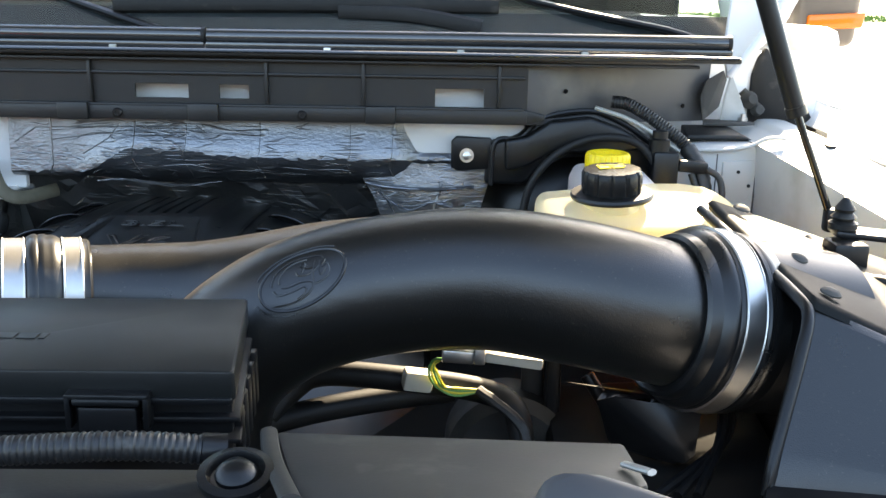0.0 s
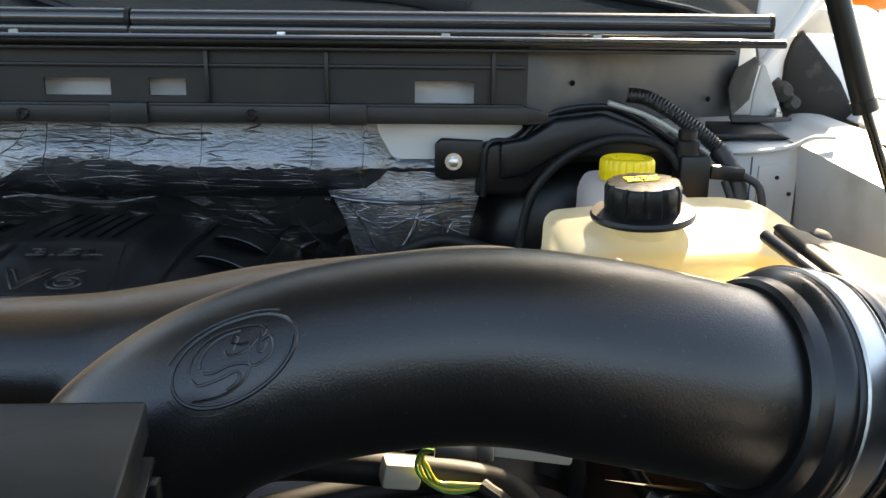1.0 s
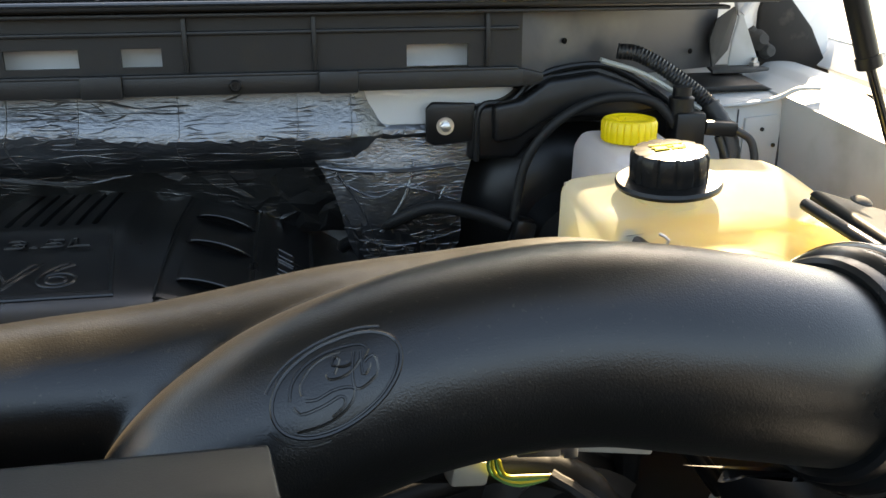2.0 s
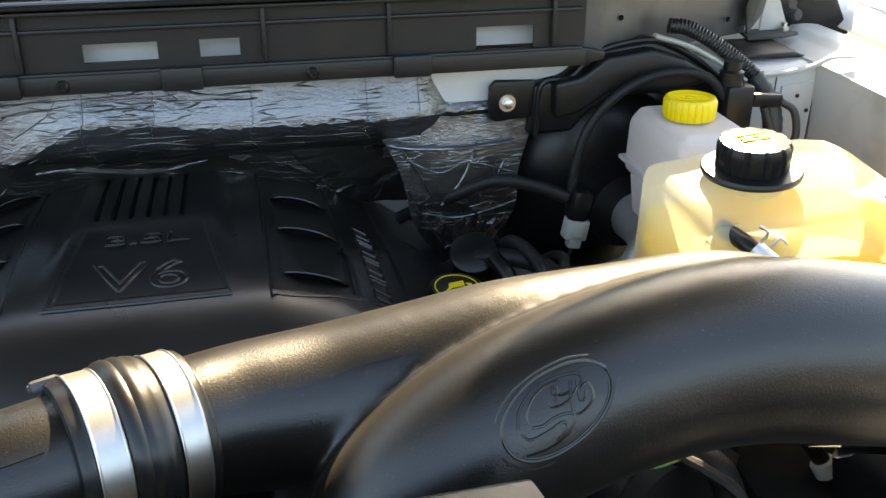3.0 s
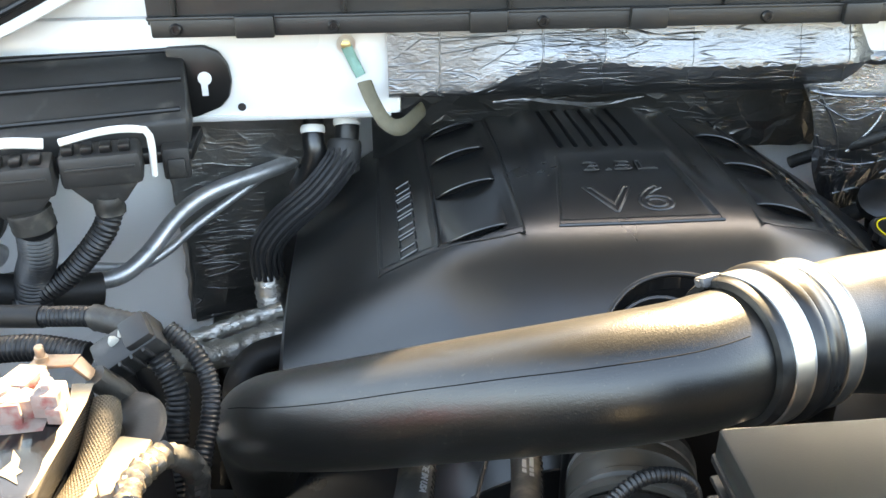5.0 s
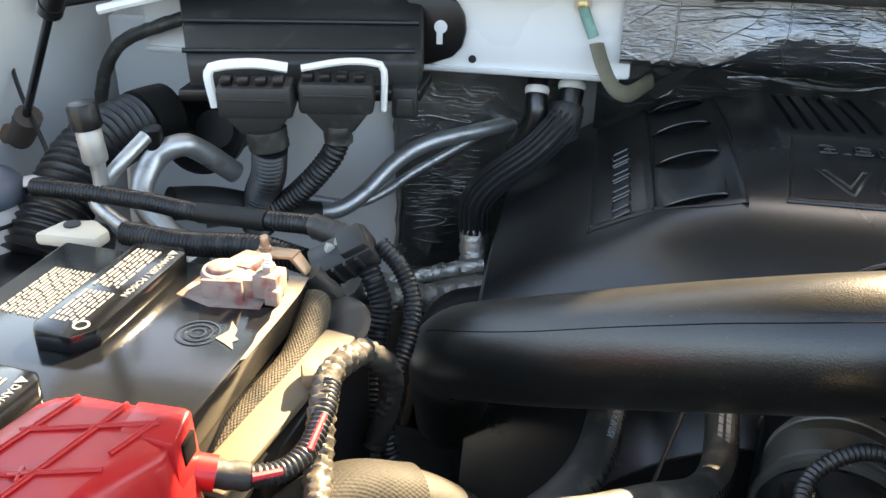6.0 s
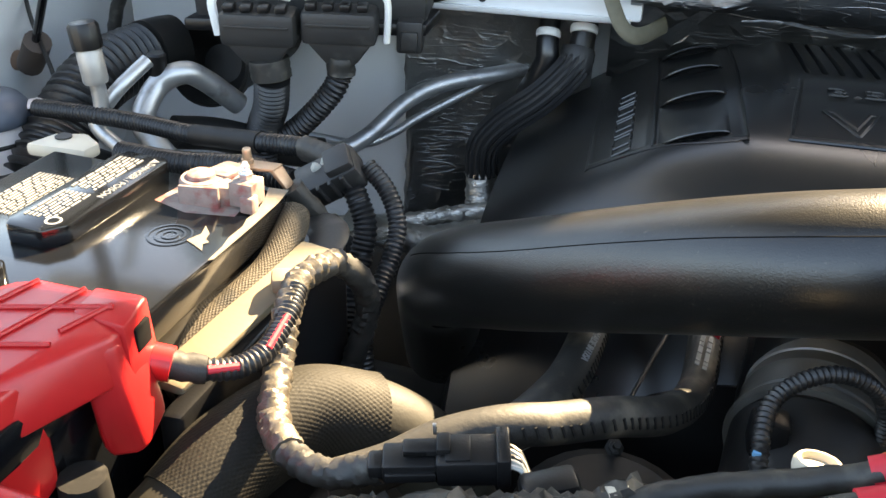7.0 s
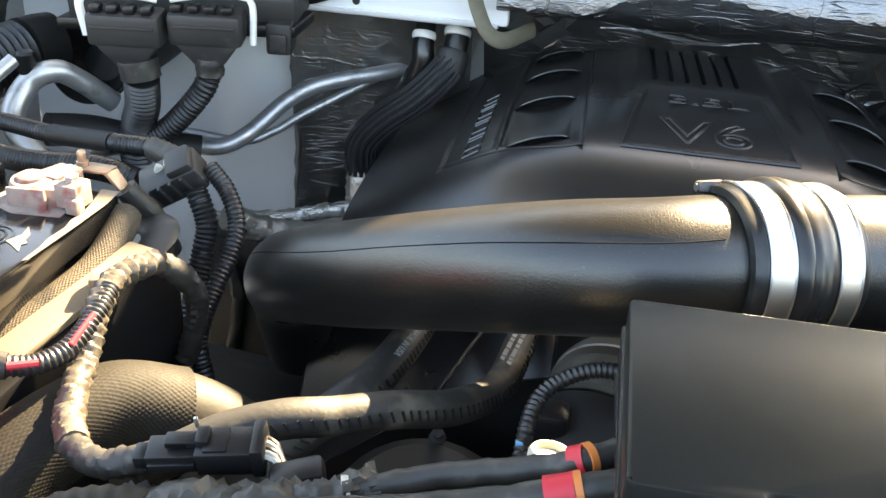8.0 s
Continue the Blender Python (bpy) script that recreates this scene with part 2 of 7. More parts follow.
GRASSMAT = material("grass", (0.1, 0.16, 0.03), 0.8, 0, 0.5, 6, 0.3, 60)
AMBER = material("amber_lens", (0.55, 0.13, 0.01), 0.15, 0, 0.1, 30, 0)
SEAT = material("dark_interior", (0.02, 0.022, 0.026), 0.8, 0, 0.3, 5, 0)
GREENWIRE = material("green_wire", (0.12, 0.3, 0.08), 0.45, 0, 0.1, 80, 0)
YELLOWWIRE = material("yellow_wire", (0.75, 0.6, 0.05), 0.45, 0, 0.1, 80, 0)
STRAP = material("khaki_braid", (0.12, 0.108, 0.075), 0.7, 0.3, 0.25, 120, 0.4, 500)
PATINA = material("green_patina", (0.16, 0.3, 0.26), 0.7, 0.4, 0.4, 120, 0.4, 400)

GLASS = bpy.data.materials.new("tinted_glass")
GLASS.use_nodes = True
g = GLASS.node_tree.nodes["Principled BSDF"]
g.inputs["Base Color"].default_value = (0.55, 0.68, 0.68, 1)
g.inputs["Transmission Weight"].default_value = 1.0
g.inputs["Roughness"].default_value = 0.02
g.inputs["IOR"].default_value = 1.45


# ---------------------------------------------------------------- building tools
def thing(name, label, category, base=(0, 0, 0), group=""):
    ob = new(name)
    ob.empty_display_size = 0.02
    ob.location = base
    return tagged(ob, label, category, group)


def part(name, bm, mat, parent=None, label="", smooth=38):
    me = bpy.data.meshes.new(name)
    bmesh.ops.recalc_face_normals(bm, faces=bm.faces)
    lim = radians(smooth)
    for f in bm.faces:
        f.smooth = smooth > 0
    for e in bm.edges:
        e.smooth = len(e.link_faces) != 2 or e.calc_face_angle(0) < lim
    bm.to_mesh(me)
    bm.free()
    me.materials.append(mat)
    ob = new(name, me)
    if parent:
        ob.parent = parent
        ob.matrix_parent_inverse = Matrix.Translation(-parent.location)
    if label:
        ob["label"] = label
    return ob


def solo(name, bm, mat, label, category, group="", smooth=38):
    return tagged(part(name, bm, mat, None, "", smooth), label, category, group)


def structure(name, bm, mat, label="", smooth=38):
    return tagged(part(name, bm, mat, None, label, smooth), kind="structure")


def rbox(c, s, bev=0.002, rot=(0, 0, 0), seg=2, m=None):
    """A box with rounded edges: centre, full sizes, bevel, turn in degrees."""
    bm = bmesh.new()
    bmesh.ops.create_cube(bm, size=1, matrix=Matrix.Diagonal((*s, 1)))
    if bev:
        bmesh.ops.bevel(bm, geom=bm.edges[:], offset=min(bev, min(s) * 0.45), segments=seg, affect="EDGES", profile=0.5)
    bm.transform((m or Matrix()) @ pose(*c, *rot))
    return bm


def join(*bms):
    out = bms[0]
    for b in bms[1:]:
        me = bpy.data.meshes.new("tmp")
        b.to_mesh(me)
        b.free()
        out.from_mesh(me)
        bpy.data.meshes.remove(me)
    return out


def hull(pts, bev=0.004, seg=2):
    bm = bmesh.new()
    for p in pts:
        bm.verts.new(p)
    bmesh.ops.convex_hull(bm, input=bm.verts[:])
    bmesh.ops.dissolve_limit(bm, angle_limit=radians(4), verts=bm.verts[:], edges=bm.edges[:])
    if bev:
        bmesh.ops.bevel(bm, geom=bm.edges[:], offset=bev, segments=seg, affect="EDGES", profile=0.5)
    return bm


def prism(outline, h, m=None, bev=0.0015, seg=2):
    """A flat plate: outline in its own xy, thickness h along its z."""
    bm = bmesh.new()
    f = bm.faces.new([bm.verts.new((x, y, 0)) for x, y in outline])
    r = bmesh.ops.extrude_face_region(bm, geom=[f])
    bmesh.ops.translate(bm, vec=(0, 0, h), verts=[v for v in r["geom"] if isinstance(v, bmesh.types.BMVert)])
    if bev:
        sharp = [e for e in bm.edges if e.calc_face_angle(0) > 0.4 or True]
        bmesh.ops.bevel(bm, geom=sharp, offset=bev, segments=seg, affect="EDGES", profile=0.5)
    bm.transform(m or Matrix())
    return bm


def upright(x, y, z):
    """A plate's own xy becomes world xz, its thickness runs towards the front."""
    return pose(x, y, z, 90, 0, 0)


def rings(circles, closed=False, caps=True):
    bm = bmesh.new()
    rows = [[bm.verts.new(p) for p in c] for c in circles]
    n = len(rows[0])
    for a, b in zip(rows, rows[1:] + (rows[:1] if closed else [])):
        for i in range(n):
            bm.faces.new((a[i], a[(i + 1) % n], b[(i + 1) % n], b[i]))
    if caps and not closed:
        bm.faces.new(rows[0][::-1])
        bm.faces.new(rows[-1])
    return bm


def spline(pts, step):
    """Even samples along a smooth line through pts; values past the third are carried along."""
    p = [np.array(q, float) for q in pts]
    p = [2 * p[0] - p[1]] + p + [2 * p[-1] - p[-2]]
    out = []
    for i in range(1, len(p) - 2):
        a, b, c, d = p[i - 1:i + 3]
        n = max(2, int(np.linalg.norm((c - b)[:3]) / step))
        for k in range(n):
            t = k / n
            out.append(0.5 * (2 * b + (c - a) * t + (2 * a - 5 * b + 4 * c - d) * t * t + (3 * b - a - 3 * c + d) * t ** 3))
    out.append(p[-2])
    return out


def sweep(pts, r=0.01, seg=14, step=0.006, ribs=None, caps=True, wrap=None, flat=1.0, braid=None):
    """A round bar, hose or cable along pts (x, y, z or x, y, z, radius). ribs: (pitch, depth); wrap: (pitch, depth, seed). braid: (pitch, strands round, depth)."""
    pts = [(*q, r) if len(q) == 3 else q for q in pts]
    if ribs:
        step = ribs[0] / 4
    s = spline(pts, step)
    pos = [Vector(q[:3]) for q in s]
    tang = [(pos[min(i + 1, len(pos) - 1)] - pos[max(i - 1, 0)]).normalized() for i in range(len(pos))]
    up = Vector((0, 0, 1)) if abs(tang[0].z) < 0.9 else Vector((0, 1, 0))
    u = tang[0].cross(up).normalized()
    circles, dist = [], 0.0
    for i, (c, t) in enumerate(zip(pos, tang)):
        if i:
            dist += (c - pos[i - 1]).length
        u = (u - t * u.dot(t)).normalized()
        w = t.cross(u)
        rad = s[i][3]
        if ribs:
            rad += ribs[1] * (0.5 + 0.5 * math.cos(2 * math.pi * dist / ribs[0])) - ribs[1]
        ring = []
        for k in range(seg):
            a = 2 * math.pi * k / seg
            rr = rad
            if wrap:
                rr += wrap[1] * (((dist / wrap[0] + a / (2 * math.pi)) % 1.0) - 0.5) + wrap[1] * 0.8 * noise.noise(c * 330 + Vector((a * 2.2, wrap[2], 0)))
            if braid:
                p, q = dist / braid[0] + braid[1] * a / (2 * math.pi), dist / braid[0] - braid[1] * a / (2 * math.pi)
                rr += braid[2] * (abs(math.sin(math.pi * p)) * abs(math.sin(math.pi * q)) - 0.5)
            ring.append(c + u * (math.cos(a) * rr) + w * (math.sin(a) * rr * flat))
        circles.append(ring)
    return rings(circles, caps=caps)


def turned(profile, base, axis=(0, 0, 1), seg=32, caps=True, lobes=0, lobe=0.0, lobe_rows=()):
    """A turned body: (radius, height) rows round an axis from base. lobes: grip flutes on the rows named."""
    q = Vector(axis).to_track_quat("Z", "Y").to_matrix()
    rows = []
    for j, (r, h) in enumerate(profile):
        row = []
        for k in range(seg):
            a = 2 * math.pi * k / seg
            rr = r
            if lobes and j in lobe_rows:
                rr -= lobe * max(0, math.cos(lobes * a)) ** 6
            row.append(Vector(base) + q @ Vector((rr * math.cos(a), rr * math.sin(a), h)))
        rows.append(row)
    return rings(rows, caps=caps)


def sheet(fn, nu, nv, thick=0.0):
    bm = bmesh.new()
    vs = [[bm.verts.new(fn(i / nu, j / nv)) for i in range(nu + 1)] for j in range(nv + 1)]
    for j in range(nv):
        for i in range(nu):
            bm.faces.new((vs[j][i], vs[j][i + 1], vs[j + 1][i + 1], vs[j + 1][i]))
    if thick:
        bmesh.ops.recalc_face_normals(bm, faces=bm.faces)
        bmesh.ops.solidify(bm, geom=bm.faces[:], thickness=thick)
    return bm


def holed(x0, x1, z0, z1, holes, thick, m):
    """A plate with square openings; own xy, thickness along z."""
    xs = sorted({x0, x1, *[h[0] for h in holes], *[h[1] for h in holes]})
    zs = sorted({z0, z1, *[h[2] for h in holes], *[h[3] for h in holes]})
    bm = bmesh.new()
    v = {}

    def vert(x, z):
        if (x, z) not in v:
            v[x, z] = bm.verts.new((x, z, 0))
        return v[x, z]

    for a, b in zip(xs, xs[1:]):
        for c, d in zip(zs, zs[1:]):
            mx, mz = (a + b) / 2, (c + d) / 2
            if not any(h[0] < mx < h[1] and h[2] < mz < h[3] for h in holes):
                bm.faces.new((vert(a, c), vert(b, c), vert(b, d), vert(a, d)))
    r = bmesh.ops.extrude_face_region(bm, geom=bm.faces[:])
    bmesh.ops.translate(bm, vec=(0, 0, thick), verts=[q for q in r["geom"] if isinstance(q, bmesh.types.BMVert)])
    bm.transform(m)
    return bm


def lettering(text, size, m, depth=0.0004):
    cu = bpy.data.curves.new("letters", "FONT")
    cu.body, cu.size, cu.extrude, cu.align_x, cu.align_y = text, size, depth, "CENTER", "CENTER"
    cu.resolution_u = 3
    ob = bpy.data.objects.new("letters", cu)
    scene.collection.objects.link(ob)
    me = bpy.data.meshes.new_from_object(ob.evaluated_get(bpy.context.evaluated_depsgraph_get()))
    bm = bmesh.new()
    bm.from_mesh(me)
    bpy.data.objects.remove(ob)
    bpy.data.curves.remove(cu)
    bpy.data.meshes.remove(me)
    bm.transform(m)
    return bm


def outline_letters(text, size, m, r):
    """Letters as thin raised outlines."""
    cu = bpy.data.curves.new("letters", "FONT")
    cu.body, cu.size, cu.align_x, cu.align_y = text, size, "CENTER", "CENTER"
    cu.fill_mode, cu.bevel_depth, cu.bevel_resolution, cu.resolution_u = "NONE", r, 1, 4
    ob = bpy.data.objects.new("letters", cu)
    scene.collection.objects.link(ob)
    me = bpy.data.meshes.new_from_object(ob.evaluated_get(bpy.context.evaluated_depsgraph_get()))
    bm = bmesh.new()
    bm.from_mesh(me)
    bpy.data.objects.remove(ob)
    bpy.data.curves.remove(cu)
    bpy.data.meshes.remove(me)
    bm.transform(m)
    return bm


def strands(pts, r, n, thick, step=0.006):
    """A braided hose: n lengthwise strands laid round a path."""
    out = []
    s = [Vector(q[:3]) for q in spline([(*q, r) for q in pts], step)]
    t = [(s[min(i + 1, len(s) - 1)] - s[max(i - 1, 0)]).normalized() for i in range(len(s))]
    u = t[0].cross(Vector((0, 0, 1))).normalized()
    frames = []
    for c, d in zip(s, t):
        u = (u - d * u.dot(d)).normalized()
        frames.append((c, u, d.cross(u)))
    for k in range(n):
        a = 2 * math.pi * k / n
        out.append(sweep([c + p * (math.cos(a) * r) + q * (math.sin(a) * r) for c, p, q in frames], thick, 6, step))
    return out


def bars(rows, m, seed=1, h=0.002, pitch=0.0036, width=0.05, depth=0.0003):
    """Unreadable print: rows of short bars."""
    rnd = random.Random(seed)
    out = bmesh.new()
    for k in range(rows):
        x = -width / 2
        while x < width / 2 - 0.002:
            w = min(rnd.uniform(0.003, 0.011), width / 2 - x)
            mm = m @ Matrix.Translation((x + w / 2, -k * pitch, 0)) @ Matrix.Diagonal((w, h, depth * 2, 1))
            bmesh.ops.create_cube(out, size=1, matrix=mm)
            x += w + 0.0015
    return out


def smoothstep(a, b, x):
    t = min(1.0, max(0.0, (x - a) / (b - a)))
    return t * t * (3 - 2 * t)


# ---------------------------------------------------------------- setting
CX = -0.304  # the truck's middle line
ground = structure("ground", sheet(lambda u, v: (-400 + 800 * u, -400 + 800 * v, 0), 80, 80), CONCRETE)


def grass_field():
    bm = sheet(lambda u, v: (8 + 200 * u, 64 + 200 * v, 0.05 + 0.06 * noise.noise((u * 90, v * 90, 0))), 120, 120)
    rnd = random.Random(4)
    for _ in range(5000):
        x, y, h = rnd.uniform(16, 60), rnd.uniform(64, 84), rnd.uniform(0.1, 0.4)
        a = rnd.uniform(0, 3.1)
        dx, dy = 0.08 * math.cos(a), 0.08 * math.sin(a)
        bm.faces.new([bm.verts.new(p) for p in ((x - dx, y - dy, 0.05), (x + dx, y + dy, 0.05), (x + rnd.uniform(-.1, .1), y, h))])
    return bm


tagged(part("grass", grass_field(), GRASSMAT), "bright green mown grass beyond the concrete", "grass", kind="stuff")

# cowl: the black trough cover below the windscreen
SLOTS = [(-0.341, -0.28, 1.166, 1.182), (-0.245, -0.211, 1.166, 1.182), (0.002, 0.058, 1.158, 1.181)]
cowl = structure("trim_cowl", holed(-0.715, 0.108, 1.152, 1.215, SLOTS, 0.004, upright(0, 1.088, 0)), COWLMAT, "black plastic cowl face with open slots")
cowl_end = structure("trim_cowl_end", hull([(0.106, 1.088, 1.2155), (0.106, 1.088, 1.14), (0.352, 1.205, 1.2155), (0.350, 1.208, 1.134), (0.106, 1.1, 1.2155), (0.106, 1.1, 1.14), (0.352, 1.215, 1.2155), (0.350, 1.218, 1.134)], 0.0015), GREYPAINT)
for hx, hz in ((0.155, 1.178), (0.314, 1.155)):
    part("hole", turned([(.0028, 0), (.0028, .001)], (hx, 1.088 + (hx - 0.106) * 0.476 - 0.0012, hz), (0.43, -0.9, 0), 12), RECESSSHADE, cowl_end)
structure("trim_cowl_lower", rbox((-0.302, 1.083, 1.150), (0.82, 0.012, 0.017), 0.002), COWLMAT)
structure("trim_cowl_ledge", rbox((-0.187, 1.076, 1.2185), (1.06, 0.034, 0.006), 0.002), COWLMAT)
structure("trim_cowl_top", hull([(-0.98, 1.095, 1.222), (0.345, 1.095, 1.222), (-0.98, 1.24, 1.225), (0.345, 1.24, 1.225), (-0.98, 1.095, 1.214), (0.345, 1.095, 1.214), (-0.98, 1.24, 1.21), (0.345, 1.24, 1.21)], 0.002), COWLMAT)
for i, x in enumerate((-0.69, -0.54, -0.39, -0.19, -0.08, 0.075)):
    rib = part("rib", rbox((x, 1.083, 1.186), (0.004, 0.012, 0.05), 0.001), COWLMAT, cowl)
for i, x in enumerate((-0.62, -0.41, -0.262, -0.06)):
    part("tab", rbox((x, 1.075, 1.151), (0.035, 0.008, 0.020), 0.002), COWLMAT, cowl)


for z, y0, x0, x1 in ((1.2105, 1.070, -0.715, 0.30), (1.1945, 1.079, -0.715, 0.104), (1.1585, 1.077, -0.715, 0.104)):
    structure("trim_cowl_step", rbox(((x0 + x1) / 2, (y0 + 1.084) / 2, z), (x1 - x0, 1.084 - y0, 0.0035), 0.0012), COWLMAT)
structure("trim_cowl_lip", sweep([(-0.72, 1.0585, 1.2205), (-0.2, 1.0578, 1.2212), (0.34, 1.0585, 1.2212)], 0.0022, 8, 0.03), SEALRUBBER)
structure("trim_cowl_lower_end", hull([(0.107, 1.078, 1.158), (0.107, 1.078, 1.1425), (0.128, 1.08, 1.153), (0.128, 1.08, 1.146), (0.107, 1.088, 1.158), (0.107, 1.088, 1.1425), (0.128, 1.088, 1.153), (0.128, 1.088, 1.146)], 0.001), COWLMAT)


def push_clip(x, y, z, r=0.006):
    return turned([(r, 0), (r, 0.002), (r * 0.75, 0.0035), (r * 0.45, 0.0035), (r * 0.4, 0.002)], (x, y, z), (0, -1, 0), 18)


clip = solo("push_clip", push_clip(-0.065, 1.0765, 1.1475, 0.0055), PLASTIC, "round black plastic push clip in the cowl edge", "clip", "cowl clips")
for x in (-0.15, -0.36, -0.55, -0.69):
    copy_thing(clip, Matrix.Translation((x + 0.065, 0, 0.002)))
for x0, x1, lab in ((-0.98, -0.259, "black rubber hood seal on the cowl edge"), (-0.257, 0.338, "sunlit black rubber hood seal on the cowl edge")):
    seal = thing("hood_seal", lab, "seal", ((x0 + x1) / 2, 1.092, 1.226), "hood seals")
    part("bulb", sweep([(x0, 1.092, 1.235), ((x0 + x1) / 2, 1.091, 1.236), (x1, 1.092, 1.236)], 0.0088, 16, 0.03), SEALRUBBER, seal)
    part("carrier", rbox(((x0 + x1) / 2, 1.0825, 1.2262), (x1 - x0, 0.008, 0.007), 0.0015), SEALRUBBER, seal)
    part("end_plug", sweep([(x1 - 0.004, 1.092, 1.236), (x1 + 0.0005, 1.092, 1.236)], 0.0094, 16, 0.003), RUBBER, seal)
for i, x in enumerate((-0.53, -0.36, -0.12, 0.03, 0.17)):
    solo("seal_clip", rbox((x, 1.076, 1.223), (0.008, 0.004, 0.005), 0.001), STEEL if i == 2 else GREYPLASTIC, "small metal clip on the seal strip", "clip", "seal clips")

# firewall
structure("wall_rear_ledge", rbox((-0.30, 1.116, 1.174), (0.80, 0.006, 0.034), 0.001), WHITE, "white metal behind the cowl slots")
structure("wall_rear_corner", hull([(-1.08, 1.13, 1.14), (-0.715, 1.125, 1.14), (-1.08, 1.16, 1.22), (-0.715, 1.15, 1.222), (-1.08, 1.18, 1.14), (-0.715, 1.18, 1.14), (-1.08, 1.2, 1.22), (-0.715, 1.2, 1.222)], 0.006), WHITE)
structure("trim_cowl_corner", join(hull([(-1.06, 1.05, 1.10), (-0.87, 1.075, 1.137), (-0.75, 1.09, 1.195), (-1.06, 1.07, 1.26), (-0.75, 1.11, 1.24), (-1.06, 1.11, 1.10), (-0.87, 1.11, 1.137)], 0.003), sweep([(-1.02, 1.055, 1.125), (-0.87, 1.07, 1.155), (-0.76, 1.085, 1.205)], 0.003, 8, 0.02)), PLASTIC)
structure("trim_corner_strip", sweep([(-1.0, 1.05, 1.105), (-0.87, 1.071, 1.139), (-0.752, 1.086, 1.193)], 0.005, 8, 0.02), WHITE)
wall_rear = structure("wall_rear", rbox((-0.34, 1.265, 0.8), (1.7, 0.03, 0.84), 0.004), WHITE, "white painted firewall")
structure("wall_rear_side", rbox((-0.90, 1.212, 0.80), (0.36, 0.012, 0.52), 0.004), WHITE, "white painted firewall side panel")
upper = structure("wall_rear_upper", join(
    rbox((-0.74, 1.124, 1.10), (0.5, 0.012, 0.1), 0.004), rbox((-0.19, 1.124, 1.125), (0.6, 0.012, 0.05), 0.004),
    hull([(-0.99, 1.112, 1.055), (-0.50, 1.112, 1.055), (-0.99, 1.25, 1.035), (-0.50, 1.25, 1.035), (-0.99, 1.115, 1.048), (-0.50, 1.115, 1.048), (-0.99, 1.25, 1.028), (-0.50, 1.25, 1.028)], 0.002)),
    WHITE, "white painted upper firewall panel")
part("drain_hole", turned([(0.004, 0), (0.004, 0.001)], (-0.645, 1.1175, 1.062), (0, -1, 0), 14), DARK, upper)


def inner_fender(name, side, wide=0.0, splay=0.0, mat=WHITE):
    """Apron wall, top rail with its holes, and the outer wing; splay: how far it spreads forwards."""
    def X(d, y):
        return CX + side * (d + wide + splay * min(max(0.0, 1.12 - y), 0.4))

    def Z(y):
        return 0.02 * (y - 0.3) / 0.95 - 0.6 * splay * min(max(0.0, 1.12 - y), 0.4)

    def grid(d0, d1, z0, z1, nu, nv, y0=0.3, y1=1.24, wave=None):
        def fn(u, v):
            y = y0 + (y1 - y0) * u
            d, z = d0 + (d1 - d0) * v, z0 + (z1 - z0) * v
            a, b = wave(u, v) if wave else (0, 0)
            return (X(d + a, y), y, z + b + Z(y))
        return sheet(fn, nu, nv, 0.003)

    ap = structure(name, grid(0.72, 0.69, 0.55, 1.10, 60, 16, wave=lambda u, v: (-0.010 * math.exp(-((u - 0.78 + 0.05 * v) / 0.035) ** 2) * (1 - v) ** 0.3 + 0.008 * math.sin(u * 9) * (1 - v), 0)), mat, "white painted inner wing panel")
    part("rail", grid(0.69, 0.79, 1.10, 1.10, 60, 14, wave=lambda u, v: (0, 0.010 * math.sin(v * 3.1) + (0.004 if 0.3 < v < 0.75 else 0))), mat, ap)
    part("outer_wing", grid(0.815, 0.955, 1.135, 1.035, 40, 10, -0.1, 1.5, lambda u, v: (0, 0.03 * math.sin(v * 3.1))), WHITE, ap)
    part("wing_flange", grid(0.79, 0.817, 1.108, 1.135, 40, 3, -0.1, 1.5), WHITE, ap)
    part("wing_side", grid(0.955, 0.975, 1.035, 0.535, 30, 6, -0.1, 1.5), WHITE, ap)
    for k in range(5):
        y = 0.55 + 0.13 * k
        part("slot", rbox((X(0.742, y), y, 1.1145 + Z(y)), (0.010, 0.018, 0.004), 0.0018), DARK, ap)
    return ap


inner_fender("wall_right", 1, 0.008, 0.22, WHITEDUSTSHADE)
inner_fender("wall_left", -1, 0.095)
tower = structure("wall_right_tower", hull([(0.29, 1.25, 1.112), (0.29, 1.125, 1.108), (0.398, 1.125, 1.114), (0.41, 1.25, 1.125), (0.29, 1.25, 0.8), (0.29, 1.135, 0.8), (0.398, 1.135, 0.8), (0.41, 1.25, 0.8)], 0.005), WHITEDUSTSHADE)
part("raised_panel", hull([(0.353, 1.1225, 1.095), (0.390, 1.1225, 1.098), (0.353, 1.125, 1.045), (0.388, 1.125, 1.048), (0.353, 1.13, 1.095), (0.390, 1.13, 1.098), (0.353, 1.13, 1.045), (0.388, 1.13, 1.048)], 0.0012), WHITEDUSTSHADE, tower)
part("seam", sweep([(0.3455, 1.1245, 1.104), (0.3465, 1.127, 1.04), (0.3475, 1.131, 0.95)], 0.0008, 6, 0.02), GREYPAINT, tower)
part("seam", sweep([(0.3955, 1.1255, 1.105), (0.395, 1.128, 1.04), (0.394, 1.132, 0.95)], 0.0014, 6, 0.02), GREYPAINT, tower)
part("lip", sweep([(0.30, 1.122, 1.108), (0.36, 1.121, 1.111), (0.385, 1.117, 1.117), (0.40, 1.11, 1.126), (0.418, 1.10, 1.128)], 0.004, 10, 0.006, flat=0.6), WHITEDUSTSHADE, tower)
